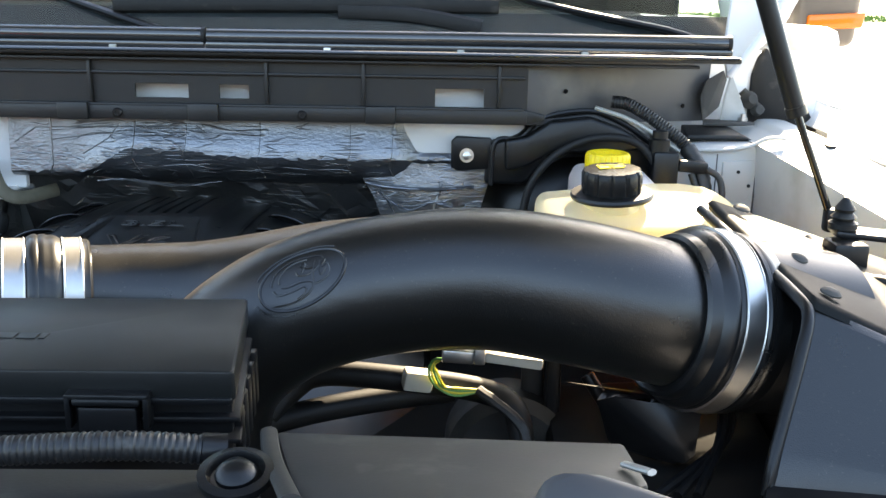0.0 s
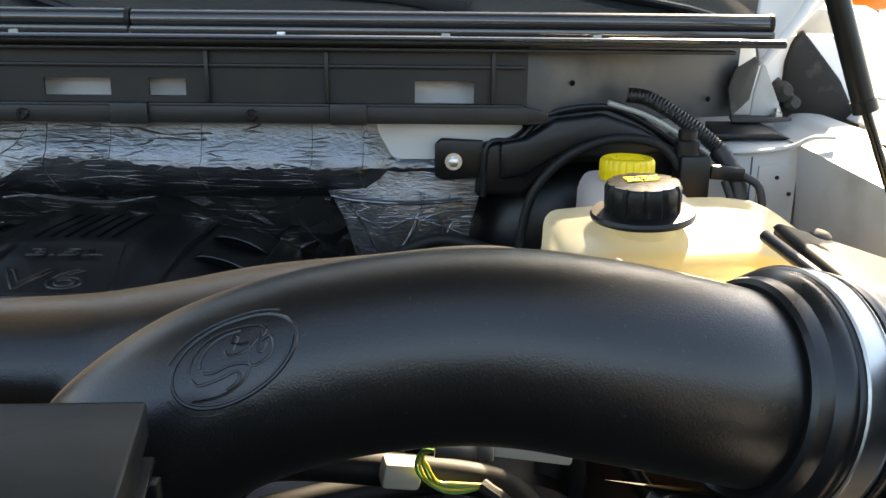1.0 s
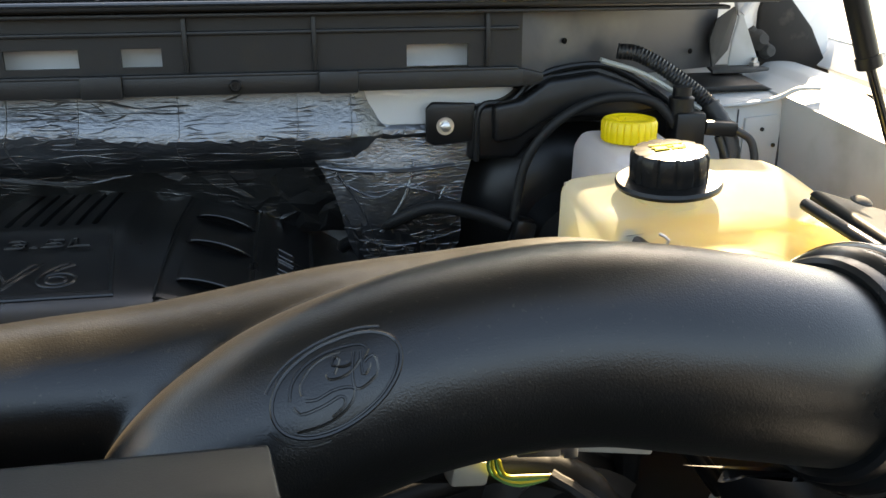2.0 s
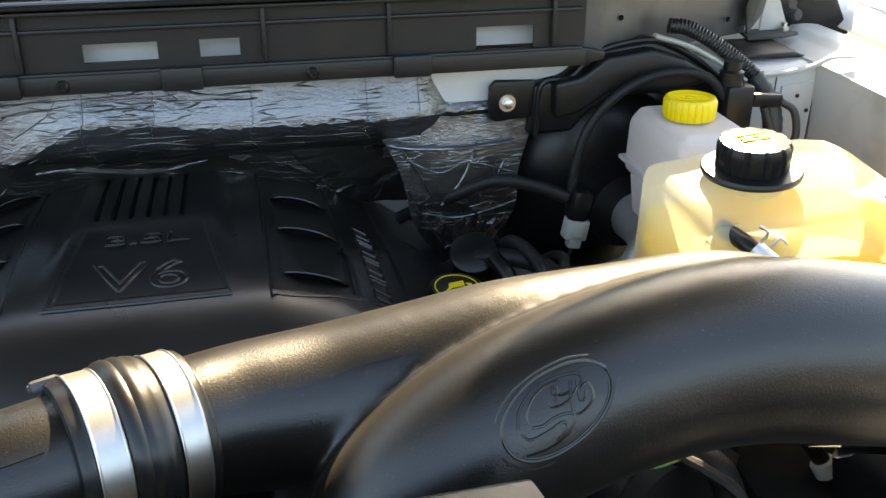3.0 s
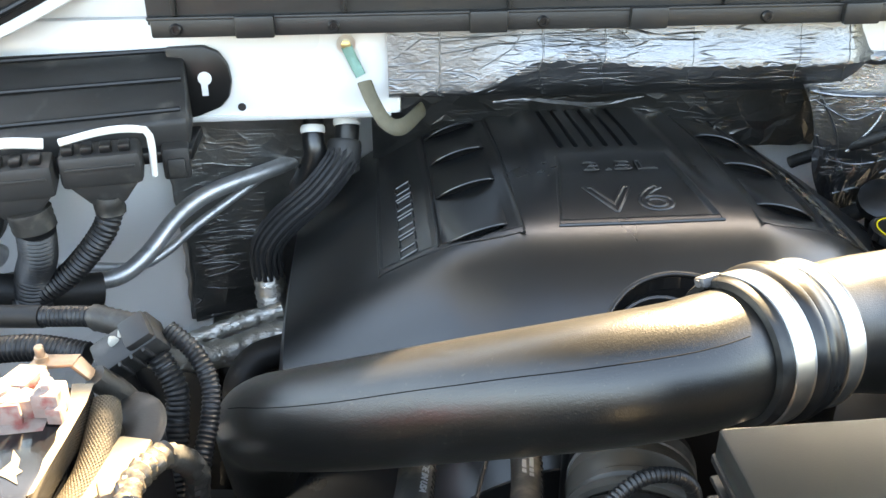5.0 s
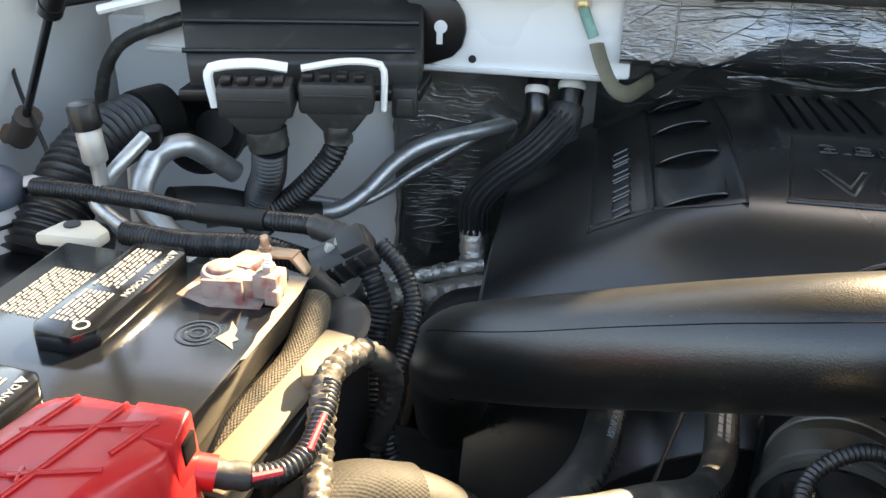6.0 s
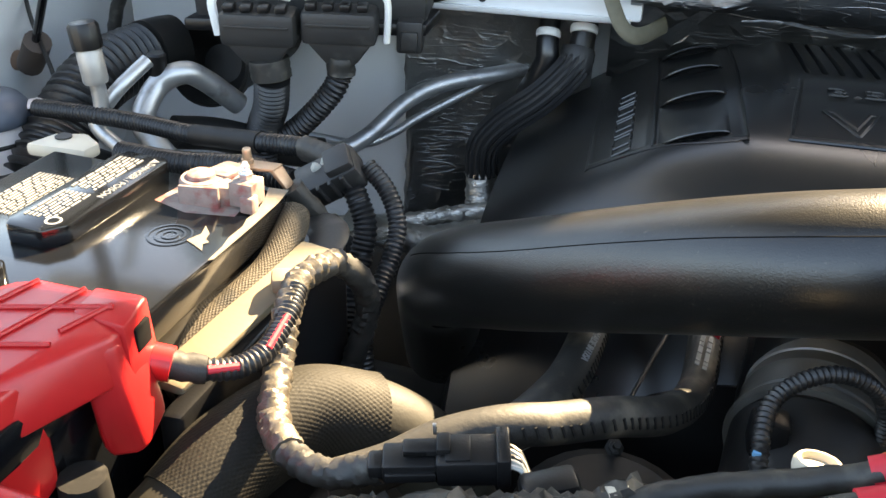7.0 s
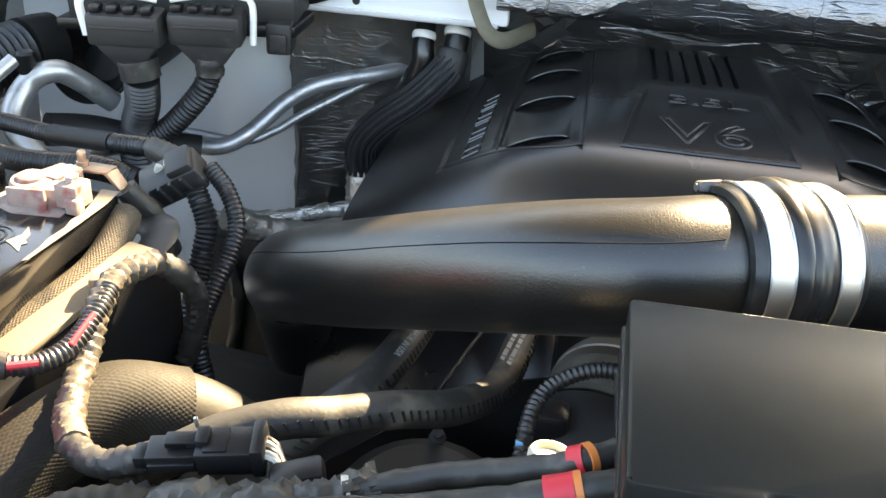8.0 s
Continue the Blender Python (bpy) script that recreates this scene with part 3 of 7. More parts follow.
for hx, hz in ((0.372, 1.083), (0.386, 1.066), (0.366, 1.033)):
    part("hole", turned([(.0022, 0), (.0022, .0012)], (hx, 1.1223, hz), (0, -1, 0), 12), DARK, tower)
# Unseen wall, added to darken what the black plastics reflect from ahead.
structure("wall_light_blocker", rbox((CX, -3.2, 0.9), (14, 0.2, 1.8), 0.01), BLOCKERWALL)
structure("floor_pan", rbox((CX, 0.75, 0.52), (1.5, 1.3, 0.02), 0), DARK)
structure("wall_front", rbox((CX, 0.10, 0.75), (1.4, 0.03, 0.56), 0.01), PLASTIC)

# bracket at the right end of the cowl
br = thing("hinge_bracket", "dusty grey steel hinge bracket bolted beside the cowl", "bracket", (0.37, 1.2, 1.132))


def slab(pts, thick, bev=0.001):
    """A plate through pts, thick towards the rear."""
    return hull([Vector(q) for q in pts] + [Vector(q) + Vector((0, thick, 0)) for q in pts], bev)


part("plate", slab([(0.342, 1.188, 1.136), (0.336, 1.188, 1.166), (0.342, 1.189, 1.186), (0.366, 1.197, 1.199), (0.374, 1.207, 1.187), (0.367, 1.207, 1.152)], 0.004), DULLSTEEL, br)
part("foot", prism([(0.342, 1.186), (0.385, 1.186), (0.413, 1.198), (0.402, 1.224), (0.352, 1.224)], 0.004, pose(0, 0, 1.130), 0.0012), DULLSTEEL, br)
part("web", slab([(0.3795, 1.214, 1.19), (0.3835, 1.214, 1.19), (0.395, 1.214, 1.15), (0.409, 1.214, 1.134), (0.372, 1.214, 1.134), (0.374, 1.214, 1.16)], 0.003), WHITEDUSTSHADE, br)
part("bolt", turned([(.006, 0), (.006, .004), (.0035, .005), (.0035, .009)], (0.400, 1.209, 1.134), (0, 0, 1), 6), STEEL, br)
solo("cowl_flap", slab([(0.424, 1.244, 1.212), (0.434, 1.244, 1.226), (0.484, 1.244, 1.170), (0.513, 1.242, 1.117), (0.452, 1.242, 1.118), (0.418, 1.244, 1.122), (0.418, 1.244, 1.19)], 0.012, 0.003), RUBBER, "black rubber side flap beside the hinge bracket", "flap")
solo("hinge_knuckle", join(turned([(.011, 0), (.012, .004), (.009, .010), (.006, .016)], (0.413, 1.236, 1.158), (0.1, -0.9, 0.2), 20), turned([(.008, 0), (.009, .004), (.006, .012)], (0.424, 1.236, 1.146), (0.2, -0.9, 0.1), 18), sweep([(0.405, 1.238, 1.170), (0.415, 1.236, 1.16), (0.432, 1.236, 1.143)], 0.006, 10, 0.004)), DULLSTEEL, "dull cast hinge knuckle beside the bracket", "hinge")
solo("cowl_pad", hull([(0.315, 1.155, 1.117), (0.380, 1.150, 1.118), (0.398, 1.152, 1.117), (0.385, 1.20, 1.119), (0.318, 1.20, 1.119), (0.315, 1.155, 1.122), (0.380, 1.150, 1.124), (0.318, 1.20, 1.130), (0.375, 1.20, 1.130)], 0.0015), COWLMAT, "dark plastic plate lying on the white shelf", "plate")

# ---------------------------------------------------------------- windscreen, wipers, mirror, bonnet
ws = thing("windscreen", "dark tinted windscreen above the cowl", "windscreen", (CX, 1.24, 1.22))
pane = part("pane", sheet(lambda u, v: (-1.03 + 1.45 * u, 1.235 + 0.565 * v, 1.222 + 0.70 * v), 8, 8, 0.005), GLASS, ws)
pane.visible_shadow = False
part("black_band", sheet(lambda u, v: (-1.03 + 1.45 * u, 1.232 + 0.03 * v, 1.226 + 0.037 * v), 8, 2), SEAT, ws)
cab = thing("cab_interior", "dark dashboard behind the windscreen", "dashboard", (CX, 1.8, 1.0))
part("dash_top", hull([(-1.0, 1.30, 1.22), (0.40, 1.30, 1.22), (-1.0, 1.9, 1.26), (0.40, 1.9, 1.26), (-1.0, 1.9, 0.9), (0.40, 1.9, 0.9), (-1.0, 1.30, 1.0), (0.40, 1.30, 1.0)], 0.01), SEAT, cab)
part("seat_back", rbox((CX, 2.7, 1.4), (1.62, 0.1, 1.2), 0.03), SEAT, cab)


truck = thing("truck_cab", "white pickup cab roof and pillars", "cab", (CX, 2.5, 1.0))
part("roof", sheet(lambda u, v: (CX + (2 * u - 1) * 0.61, 1.80 + 1.9 * v, 1.935 + 0.02 * math.sin(math.pi * v) - 0.05 * (2 * u - 1) ** 2), 20, 10, 0.03), WHITE, truck)
for sx in (-1, 1):
    part("pillar", sweep([(CX + sx * 0.735, 1.32, 1.24, .03), (CX + sx * 0.70, 1.52, 1.52, .03), (CX + sx * 0.62, 1.80, 1.88, .03)], seg=12, step=0.05), WHITE, truck)
    part("door", rbox((CX + sx * 0.86, 2.2, 0.85), (0.05, 1.7, 0.8), 0.02), WHITE, truck)
    part("side_glass", rbox((CX + sx * 0.78, 2.5, 1.55), (0.01, 1.2, 0.6), 0.002), SEAT, truck)


def wiper(pts, blade):
    w = thing("wiper", "black windscreen wiper resting on the glass", "wiper", pts[0], "wipers")
    part("arm", sweep(pts, 0.007, 10, 0.02, flat=0.7), PLASTIC, w)
    part("blade", sweep(blade, 0.006, 8, 0.03, flat=1.8), RUBBER, w)
    return w


wiper([(-0.350, 1.232, 1.236), (-0.372, 1.238, 1.241), (-0.430, 1.252, 1.258), (-0.56, 1.29, 1.295)], [(-0.415, 1.254, 1.266), (-0.2, 1.256, 1.270), (0.083, 1.262, 1.272)])
wiper([(0.335, 1.236, 1.236), (0.30, 1.240, 1.246), (0.19, 1.258, 1.266), (0.06, 1.29, 1.293)], [(-0.125, 1.256, 1.262), (-0.03, 1.252, 1.2585), (0.060, 1.243, 1.244)])

mir = thing("door_mirror", "brown-grey door mirror with an amber side lamp", "mirror", (0.72, 1.75, 1.2))
part("housing", hull([(0.64, 1.70, 1.20), (0.76, 1.72, 1.205), (0.765, 1.80, 1.21), (0.64, 1.80, 1.2), (0.64, 1.70, 1.36), (0.77, 1.72, 1.36), (0.77, 1.82, 1.36), (0.64, 1.82, 1.36)], 0.018, 3), material("brown_grey_paint", (0.085, 0.070, 0.058), 0.35, 0, 0.1, 10, 0.02), mir)
part("side_lamp", hull([(0.66, 1.694, 1.236), (0.764, 1.71, 1.24), (0.66, 1.694, 1.262), (0.768, 1.71, 1.268), (0.66, 1.71, 1.236), (0.768, 1.73, 1.24), (0.66, 1.71, 1.262), (0.772, 1.73, 1.268)], 0.004), AMBER, mir, "amber lamp lens")
part("mount", hull([(0.52, 1.78, 1.16), (0.65, 1.76, 1.22), (0.52, 1.84, 1.16), (0.65, 1.8, 1.26), (0.52, 1.8, 1.22)], 0.01), PLASTIC, mir)

# the raised bonnet over the bay
HOOD_REAR, HOOD_Z, HOOD_ANGLE, HOOD_LEN = 1.20, 1.54, 46.0, 1.45


def hood_point(u, v, d=0.0):
    """u across, v from the hinge forwards and up, d off its inner face."""
    a = radians(HOOD_ANGLE)
    w = 0.90 - 0.03 * v
    x = CX + (2 * u - 1) * w
    s = HOOD_LEN * v * (1 - 0.05 * (2 * u - 1) ** 2)
    return (x, HOOD_REAR - s * math.cos(a) + d * math.sin(a), HOOD_Z + s * math.sin(a) + d * math.cos(a) + 0.045 * (1 - (2 * u - 1) ** 2) - 0.05 * abs(2 * u - 1) ** 5)


hood = thing("bonnet", "white steel bonnet propped open over the engine bay", "bonnet", (CX, HOOD_REAR, HOOD_Z))
part("outer_skin", sheet(lambda u, v: hood_point(u, v, 0.03), 24, 20, 0.003), WHITE, hood)
part("inner_frame", join(
    sheet(lambda u, v: hood_point(u, 0.10 * v, 0), 24, 3, 0.01), sheet(lambda u, v: hood_point(u, 0.965 + 0.035 * v, 0), 24, 3, 0.01),
    sheet(lambda u, v: hood_point(0.1 * u, v, 0), 4, 20, 0.01), sheet(lambda u, v: hood_point(0.9 + 0.1 * u, v, 0), 4, 20, 0.01)), WHITE, hood)
part("insulation", sheet(lambda u, v: hood_point(0.09 + 0.82 * u, 0.09 + 0.88 * v, 0.012), 20, 16, 0.006), DUSTY, hood, "black felt lining")
part("hinge_arm", slab([(0.374, 1.205, 1.187), (0.366, 1.205, 1.224), (0.375, 1.205, 1.257), (0.372, 1.205, 1.32), (0.47, 1.205, 1.32), (0.440, 1.205, 1.256), (0.425, 1.205, 1.240), (0.397, 1.205, 1.215), (0.385, 1.205, 1.196)], 0.010, 0.003), WHITE, hood)
part("hinge_rib", sweep([(0.372, 1.194, 1.192, 0.004), (0.41, 1.192, 1.245, 0.006), (0.45, 1.19, 1.32, 0.008)], seg=10, step=0.01), WHITE, hood)
part("hinge_link", sweep([(0.43, 1.19, 1.31), (0.44, 1.195, 1.42), (0.43, 1.20, 1.52)], 0.012, 10, 0.01, flat=0.5), WHITE, hood)
part("hinge_arm", sweep([(-1.0, 1.14, 1.15, 0.012), (-1.02, 1.16, 1.3, 0.013), (-1.02, 1.19, 1.48, 0.014)], 0.012, 10, 0.01, flat=0.5), WHITE, hood)


def gas_strut(low, mid, top, lab):
    s = thing("gas_strut", lab, "strut", low, "bonnet struts")
    part("rod", sweep([low, mid], 0.0040, 12, 0.02), BATTERY, s, "dark polished rod")
    d = (Vector(top) - Vector(mid)).normalized()
    part("cylinder", sweep([mid, top], 0.0095, 16, 0.02), PLASTIC, s)
    part("collar", sweep([Vector(mid) - d * 0.004, Vector(mid) + d * 0.006], 0.0105, 16, 0.004), PLASTIC, s)
    part("socket", rbox(low, (0.016, 0.016, 0.026), 0.004), PLASTIC, s)
    return s


gas_strut((0.416, 0.948, 1.066), (0.3675, 0.9505, 1.1765), (0.297, 0.955, 1.36), "black gas strut with a thin rod holding the bonnet")

# ---------------------------------------------------------------- intake
intake = thing("intake_tube", "large satin black plastic air intake tube with an oval badge", "intake tube", (0.03, 0.65, 1.0))
main = sweep([(0.215, 0.672, 1.045, .052), (0.18, 0.661, 1.058, .053), (0.15, 0.654, 1.068, .053), (0.10, 0.653, 1.079, .053), (0.05, 0.655, 1.086, .052), (0.0, 0.655, 1.085, .051),
              (-0.06, 0.648, 1.077, .050), (-0.115, 0.641, 1.056, .050), (-0.158, 0.637, 1.012, .051), (-0.172, 0.636, 0.93, .051)], seg=40, step=0.006)
branch = sweep([(-0.292, 0.6787, 1.0594, .0385), (-0.262, 0.6916, 1.0572, .0390), (-0.23, 0.7045, 1.0520, .0425), (-0.18, 0.7135, 1.0475, .0472), (-0.13, 0.7113, 1.0531, .0499), (-0.08, 0.7058, 1.0648, .0493), (-0.02, 0.6956, 1.0775, .0457), (0.04, 0.6823, 1.0893, .0429), (0.08, 0.672, 1.088, .038)], seg=40, step=0.006)
tube_body = part("tube_body", join(main, branch), TUBE, intake)
rm = tube_body.modifiers.new("blend", "REMESH")
rm.mode, rm.voxel_size, rm.use_smooth_shade = "VOXEL", 0.003, True
sm = tube_body.modifiers.new("ease", "SMOOTH")
sm.factor, sm.iterations = 0.5, 18
left_pipe = thing("intake_pipe", "satin black plastic intake pipe with a mould seam", "intake tube", (-0.45, 0.68, 0.98))
LEFT = [(-0.292, 0.6787, 1.0594, .0380), (-0.322, 0.6655, 1.0617, .0380), (-0.352, 0.6560, 1.0605, .0378), (-0.40, 0.6600, 1.0505, .0374), (-0.45, 0.680, 1.030, .037), (-0.50, 0.706, 1.005, .0365), (-0.54, 0.728, 0.984, .036), (-0.575, 0.75, 0.965, .035), (-0.602, 0.78, 0.94, .034), (-0.615, 0.82, 0.90, .033), (-0.615, 0.85, 0.83, .033)]
part("pipe_body", sweep(LEFT, seg=40, step=0.006), TUBE, left_pipe)
axis_line = [Vector(q[:3]) for q in spline(LEFT, 0.01)]
seam_line = []
for i in range(4, 34):
    along = (axis_line[i + 1] - axis_line[i - 1]).normalized()
    out = Vector((0, -0.66, 0.752))
    out = (out - along * out.dot(along)).normalized()
    seam_line.append(axis_line[i] + out * (spline(LEFT, 0.01)[i][3] + 0.0001))
part("seam", sweep(seam_line, 0.0003, 6, 0.006), RECESSSHADE, left_pipe)
mark_n = Vector((-0.2, -0.856, -0.477)).normalized()
mark_x = Vector((0.92, -0.30, 0.22))
mark_x = (mark_x - mark_n * mark_x.dot(mark_n)).normalized()
part("moulded_mark", bars(3, Matrix.Translation(Vector((-0.4735, 0.6566, 1.0085))) @ Matrix((mark_x, mark_n.cross(mark_x), mark_n)).transposed().to_4x4(), 4, 0.0018, 0.0034, 0.032, 0.0006), TUBE, left_pipe)


def band(c0, c1, r, w0, w1, ob, name="clamp_band", mat=None, bulge=0.0):
    """A band round the axis c0-c1 between w0 and w1 metres."""
    d = (Vector(c1) - Vector(c0)).normalized()
    return part(name, turned([(r - 0.0015, w0), (r, w0 + 0.0006), (r + bulge, (w0 + w1) / 2), (r, w1 - 0.0006), (r - 0.0015, w1)], c0, d, 48, False), mat or STEEL, ob)


C0, C1 = (-0.3224, 0.6655, 1.0619), (-0.2584, 0.6932, 1.0568)
coupler = thing("hose_coupler", "humped black rubber coupler with two steel band clamps", "coupler", C0)
AX = (Vector(C1) - Vector(C0)).normalized()
part("rubber_sleeve", turned([(.0385, -.001), (.0425, -.0005), (.0436, .0015), (.0436, .0045), (.0446, .0060), (.0440, .0070), (.0440, .0215), (.0462, .0235), (.0478, .0262), (.0482, .0288), (.0474, .0305), (.0480, .0325), (.0482, .0350), (.0472, .0372), (.0474, .0395), (.0466, .0430), (.0446, .0462), (.0440, .0475), (.0440, .0600), (.0446, .0608), (.0438, .0625), (.0438, .0650), (.0420, .0668), (.0390, .0672)], C0, AX, 64, False), SLEEVERUBBER, coupler)
for w0, w1 in ((.0070, .0212), (.0475, .0602)):
    band(C0, C1, .0452, w0, w1, coupler, mat=BANDSTEEL)
    part("band_edge", turned([(.0455, w0 - .0006), (.0459, w0), (.0453, w0 + .0008)], C0, AX, 64, False), BANDSTEEL, coupler)
    part("band_edge", turned([(.0453, w1 - .0008), (.0459, w1), (.0455, w1 + .0006)], C0, AX, 64, False), BANDSTEEL, coupler)
part("clamp_housing", rbox((-0.3285, 0.6905, 1.0965), (0.015, 0.009, 0.0065), 0.002, (-25, 0, 23)), GREYPAINT, coupler)
part("clamp_screw", sweep([(-0.336, 0.687, 1.0962), (-0.330, 0.690, 1.0965)], 0.0024, 8, 0.003), GREYPAINT, coupler)
part("clamp_bolt", sweep([Vector(C0) + AX * .0135 + Vector((0, -0.03, -0.037)), Vector(C0) + AX * .0135 + Vector((0, -0.018, -0.045))], 0.0045, 8, 0.004), STEEL, coupler)

RC, RA = Vector((0.172, 0.6585, 1.06)), Vector((0.93, 0.28, -0.20)).normalized()
ring = thing("inlet_coupler", "wide black rubber inlet coupler with a steel band clamp", "coupler", RC)
part("rubber_ring", turned([(.0525, 0.0), (.0570, -.002), (.0600, .000), (.0612, .004), (.0618, .008), (.0640, .010), (.0665, .014), (.0672, .017), (.0668, .0185), (.0676, .020), (.0676, .041), (.0690, .0425), (.0692, .0455), (.0680, .047), (.0686, .049), (.0684, .053), (.067, .055), (.067, .060), (.064, .066)], RC, RA, 72, False), SLEEVERUBBER, ring)
band(RC, RC + RA, .0690, .0225, .0385, ring, mat=BANDSTEEL)
part("band_edge", turned([(.0696, .0220), (.0698, .0226), (.0690, .0232)], RC, RA, 72, False), BANDSTEEL, ring)
part("band_edge", turned([(.0690, .0378), (.0698, .0384), (.0696, .0390)], RC, RA, 72, False), BANDSTEEL, ring)
part("cast_foot", hull([RC + Vector(p) for p in ((0.0, 0.0, -0.065), (-0.05, 0.01, -0.06), (-0.03, 0.02, -0.12), (0.03, -0.02, -0.12), (0.04, 0.0, -0.07), (0, 0.04, -0.1))], 0.006), PLASTIC, ring)

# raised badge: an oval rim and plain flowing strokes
badge_c, badge_n = Vector((-0.084, 0.612, 1.098)), Vector((-0.13, -0.86, 0.50)).normalized()
bx = Vector((0.83, 0.24, 0.52))
bx = (bx - badge_n * bx.dot(badge_n)).normalized()
by = badge_n.cross(bx)


bpy.context.view_layer.update()
tube_shape = tube_body.evaluated_get(bpy.context.evaluated_depsgraph_get())


def badge_pt(a, b, lift=0.0):
    p = badge_c + bx * a + by * b + badge_n * 0.01
    _, near, n, _ = tube_shape.closest_point_on_mesh(p)
    return near + n * lift


def oval(a, b, lift=0.0):
    return [badge_pt(a * math.cos(k * math.pi / 18), b * math.sin(k * math.pi / 18), lift) for k in range(37)]


for a, b, r, k0, k1 in ((0.0362, 0.0238, 0.0007, 3, 14), (0.0362, 0.0238, 0.0007, 18, 24), (0.0318, 0.0205, 0.0010, 0, 36), (0.0300, 0.0190, 0.0006, 20, 34)):
    part("badge_rim", sweep(oval(a, b)[k0:k1 + 1], r, 6, 0.004), TUBE, intake)
# flowing ribbons inside the rim, in millimetres
strokes = [[(-21.4, 5.4), (-16, 11.5), (-6.5, 15.3), (3.5, 15.4), (12, 12.5), (18.6, 8.4), (19.5, 4.0), (15.2, 1.0)],
           [(-15.8, 4.0), (-13.5, 8.2), (-6, 12.4), (2.5, 13.2), (9.5, 11.2)],
           [(-15.8, 1.2), (-11.5, -1.4), (-4.6, -2.2), (1.5, -4.8), (4, -8.2), (-0.8, -12.0), (-8.2, -13.5), (-16.5, -12.2), (-27, -7.6)],
           [(-21.8, 2.2), (-21.0, -2.0), (-16, -4.2), (-9.0, -5.8), (-3.2, -6.4), (-2.0, -9.0), (-5, -11.4), (-11, -12.0)],
           [(14.2, 7.0), (9.0, 0.8), (4.4, -6.6), (6.6, -9.6), (14.8, -9.0), (18.8, -4.8), (19.6, 0.2), (14.4, -0.2)],
           [(16.4, 5.2), (10.6, -4.6), (13.6, -4.8), (16.5, -2.2)],
           [(-1.8, 5.2), (-2.2, 2.6), (2.2, 0.0), (8.2, -0.4), (14.0, 2.0)],
           [(1.0, 3.2), (6.8, 8.0), (5.4, 10.0), (2.8, 7.4), (6.4, 3.4), (10.0, 2.8)]]
for s in strokes:
    part("badge_stroke", sweep([badge_pt(a * 0.00100, b * 0.00100) for a, b in s], 0.00075, 6, 0.003), TUBE, intake)

# air box on the right
box = thing("air_box", "large black plastic air filter box with steel rivets", "air box", (0.3, 0.66, 0.85))
part("lower_case", hull([(0.285, 0.79, 1.09), (0.285, 0.58, 1.07), (0.46, 0.55, 1.0), (0.44, 0.79, 1.03), (0.285, 0.58, 0.80), (0.46, 0.54, 0.80), (0.285, 0.80, 0.80), (0.44, 0.80, 0.80)], 0.006, 3), PLASTIC, box)
part("front_wall", hull([(0.247, 0.580, 1.096), (0.243, 0.569, 1.078), (0.46, 0.513, 1.014), (0.262, 0.60, 1.092), (0.46, 0.55, 1.014), (0.214, 0.528, 1.014), (0.46, 0.49, 1.0), (0.235, 0.56, 1.014), (0.205, 0.515, 0.985), (0.23, 0.55, 0.985), (0.46, 0.48, 0.985), (0.46, 0.53, 0.985)], 0.005, 3), TUBE, box)
part("inlet_throat", sweep([RC + RA * 0.058, RC + RA * 0.14], 0.066, 40, 0.01), PLASTIC, box)
part("lid", hull([(0.242, 0.80, 1.118), (0.249, 0.586, 1.10), (0.44, 0.525, 1.022), (0.43, 0.82, 1.055), (0.238, 0.804, 1.110), (0.246, 0.578, 1.09), (0.445, 0.52, 1.012), (0.435, 0.825, 1.045)], 0.004, 3), AIRLID, box)
part("edge_bead", sweep([(0.232, 0.79, 1.110), (0.240, 0.68, 1.1015), (0.2455, 0.600, 1.0945), (0.2455, 0.578, 1.088), (0.236, 0.560, 1.066), (0.215, 0.530, 1.014), (0.210, 0.522, 0.99)], 0.0042, 12, 0.006), PLASTIC, box)
part("throat_rib", join(*[sweep([RC + RA * (0.062 + 0.004 * k) + Vector((0.0, 0.0, -0.062)), RC + RA * (0.050 + 0.006 * k) + Vector((-0.004 * k, -0.03, -0.085)), RC + Vector((0.02 - 0.014 * k, -0.06, -0.115))], 0.004, 8, 0.008) for k in range(3)]), PLASTIC, box)
part("ledge", hull([(0.19, 0.48, 0.995), (0.47, 0.455, 0.995), (0.47, 0.53, 1.0), (0.22, 0.55, 1.0), (0.19, 0.48, 0.985), (0.47, 0.455, 0.985), (0.47, 0.53, 0.985), (0.22, 0.55, 0.985)], 0.004), PLASTIC, box)
for p in ((0.268, 0.60, 1.0965), (0.270, 0.665, 1.102), (0.262, 0.775, 1.1145)):
    part("rivet", turned([(.0072, 0), (.0072, .0012), (.005, .0028), (.003, .0034)], p, (0.2, -0.15, 0.96), 20), DULLSTEEL, box, "dome-headed dull rivet")

# ---------------------------------------------------------------- engine cover
def hinge(x, w):
    """Zero before x = 0, rising after it, rounded over w."""
    return 0.5 * (x + math.sqrt(x * x + w * w))


def cover_height(x, y):
    a = abs(x - CX)
    z = 1.040 - 0.30 * hinge(a - 0.10, 0.012) - 0.36 * hinge(a - 0.16, 0.016) - 0.10 * hinge(y - 1.04, 0.04)
    f = 0.885 + 0.20 * hinge(a - 0.13, 0.03) - y
    return z - 0.50 * hinge(f, 0.022) - 0.75 * hinge(f - 0.055, 0.045)


def centre_rise(x, y):
    """The raised middle strip, sloping down to the badge panel in front."""
    a = abs(x - CX)
    half = 0.056 + 0.010 * smoothstep(1.03, 0.90, y)
    return 0.0065 * smoothstep(0.895, 1.030, y) * (1 - smoothstep(half, half + 0.018, a))


LOUVRES = (0.914, 0.998, 1.081, 1.170)


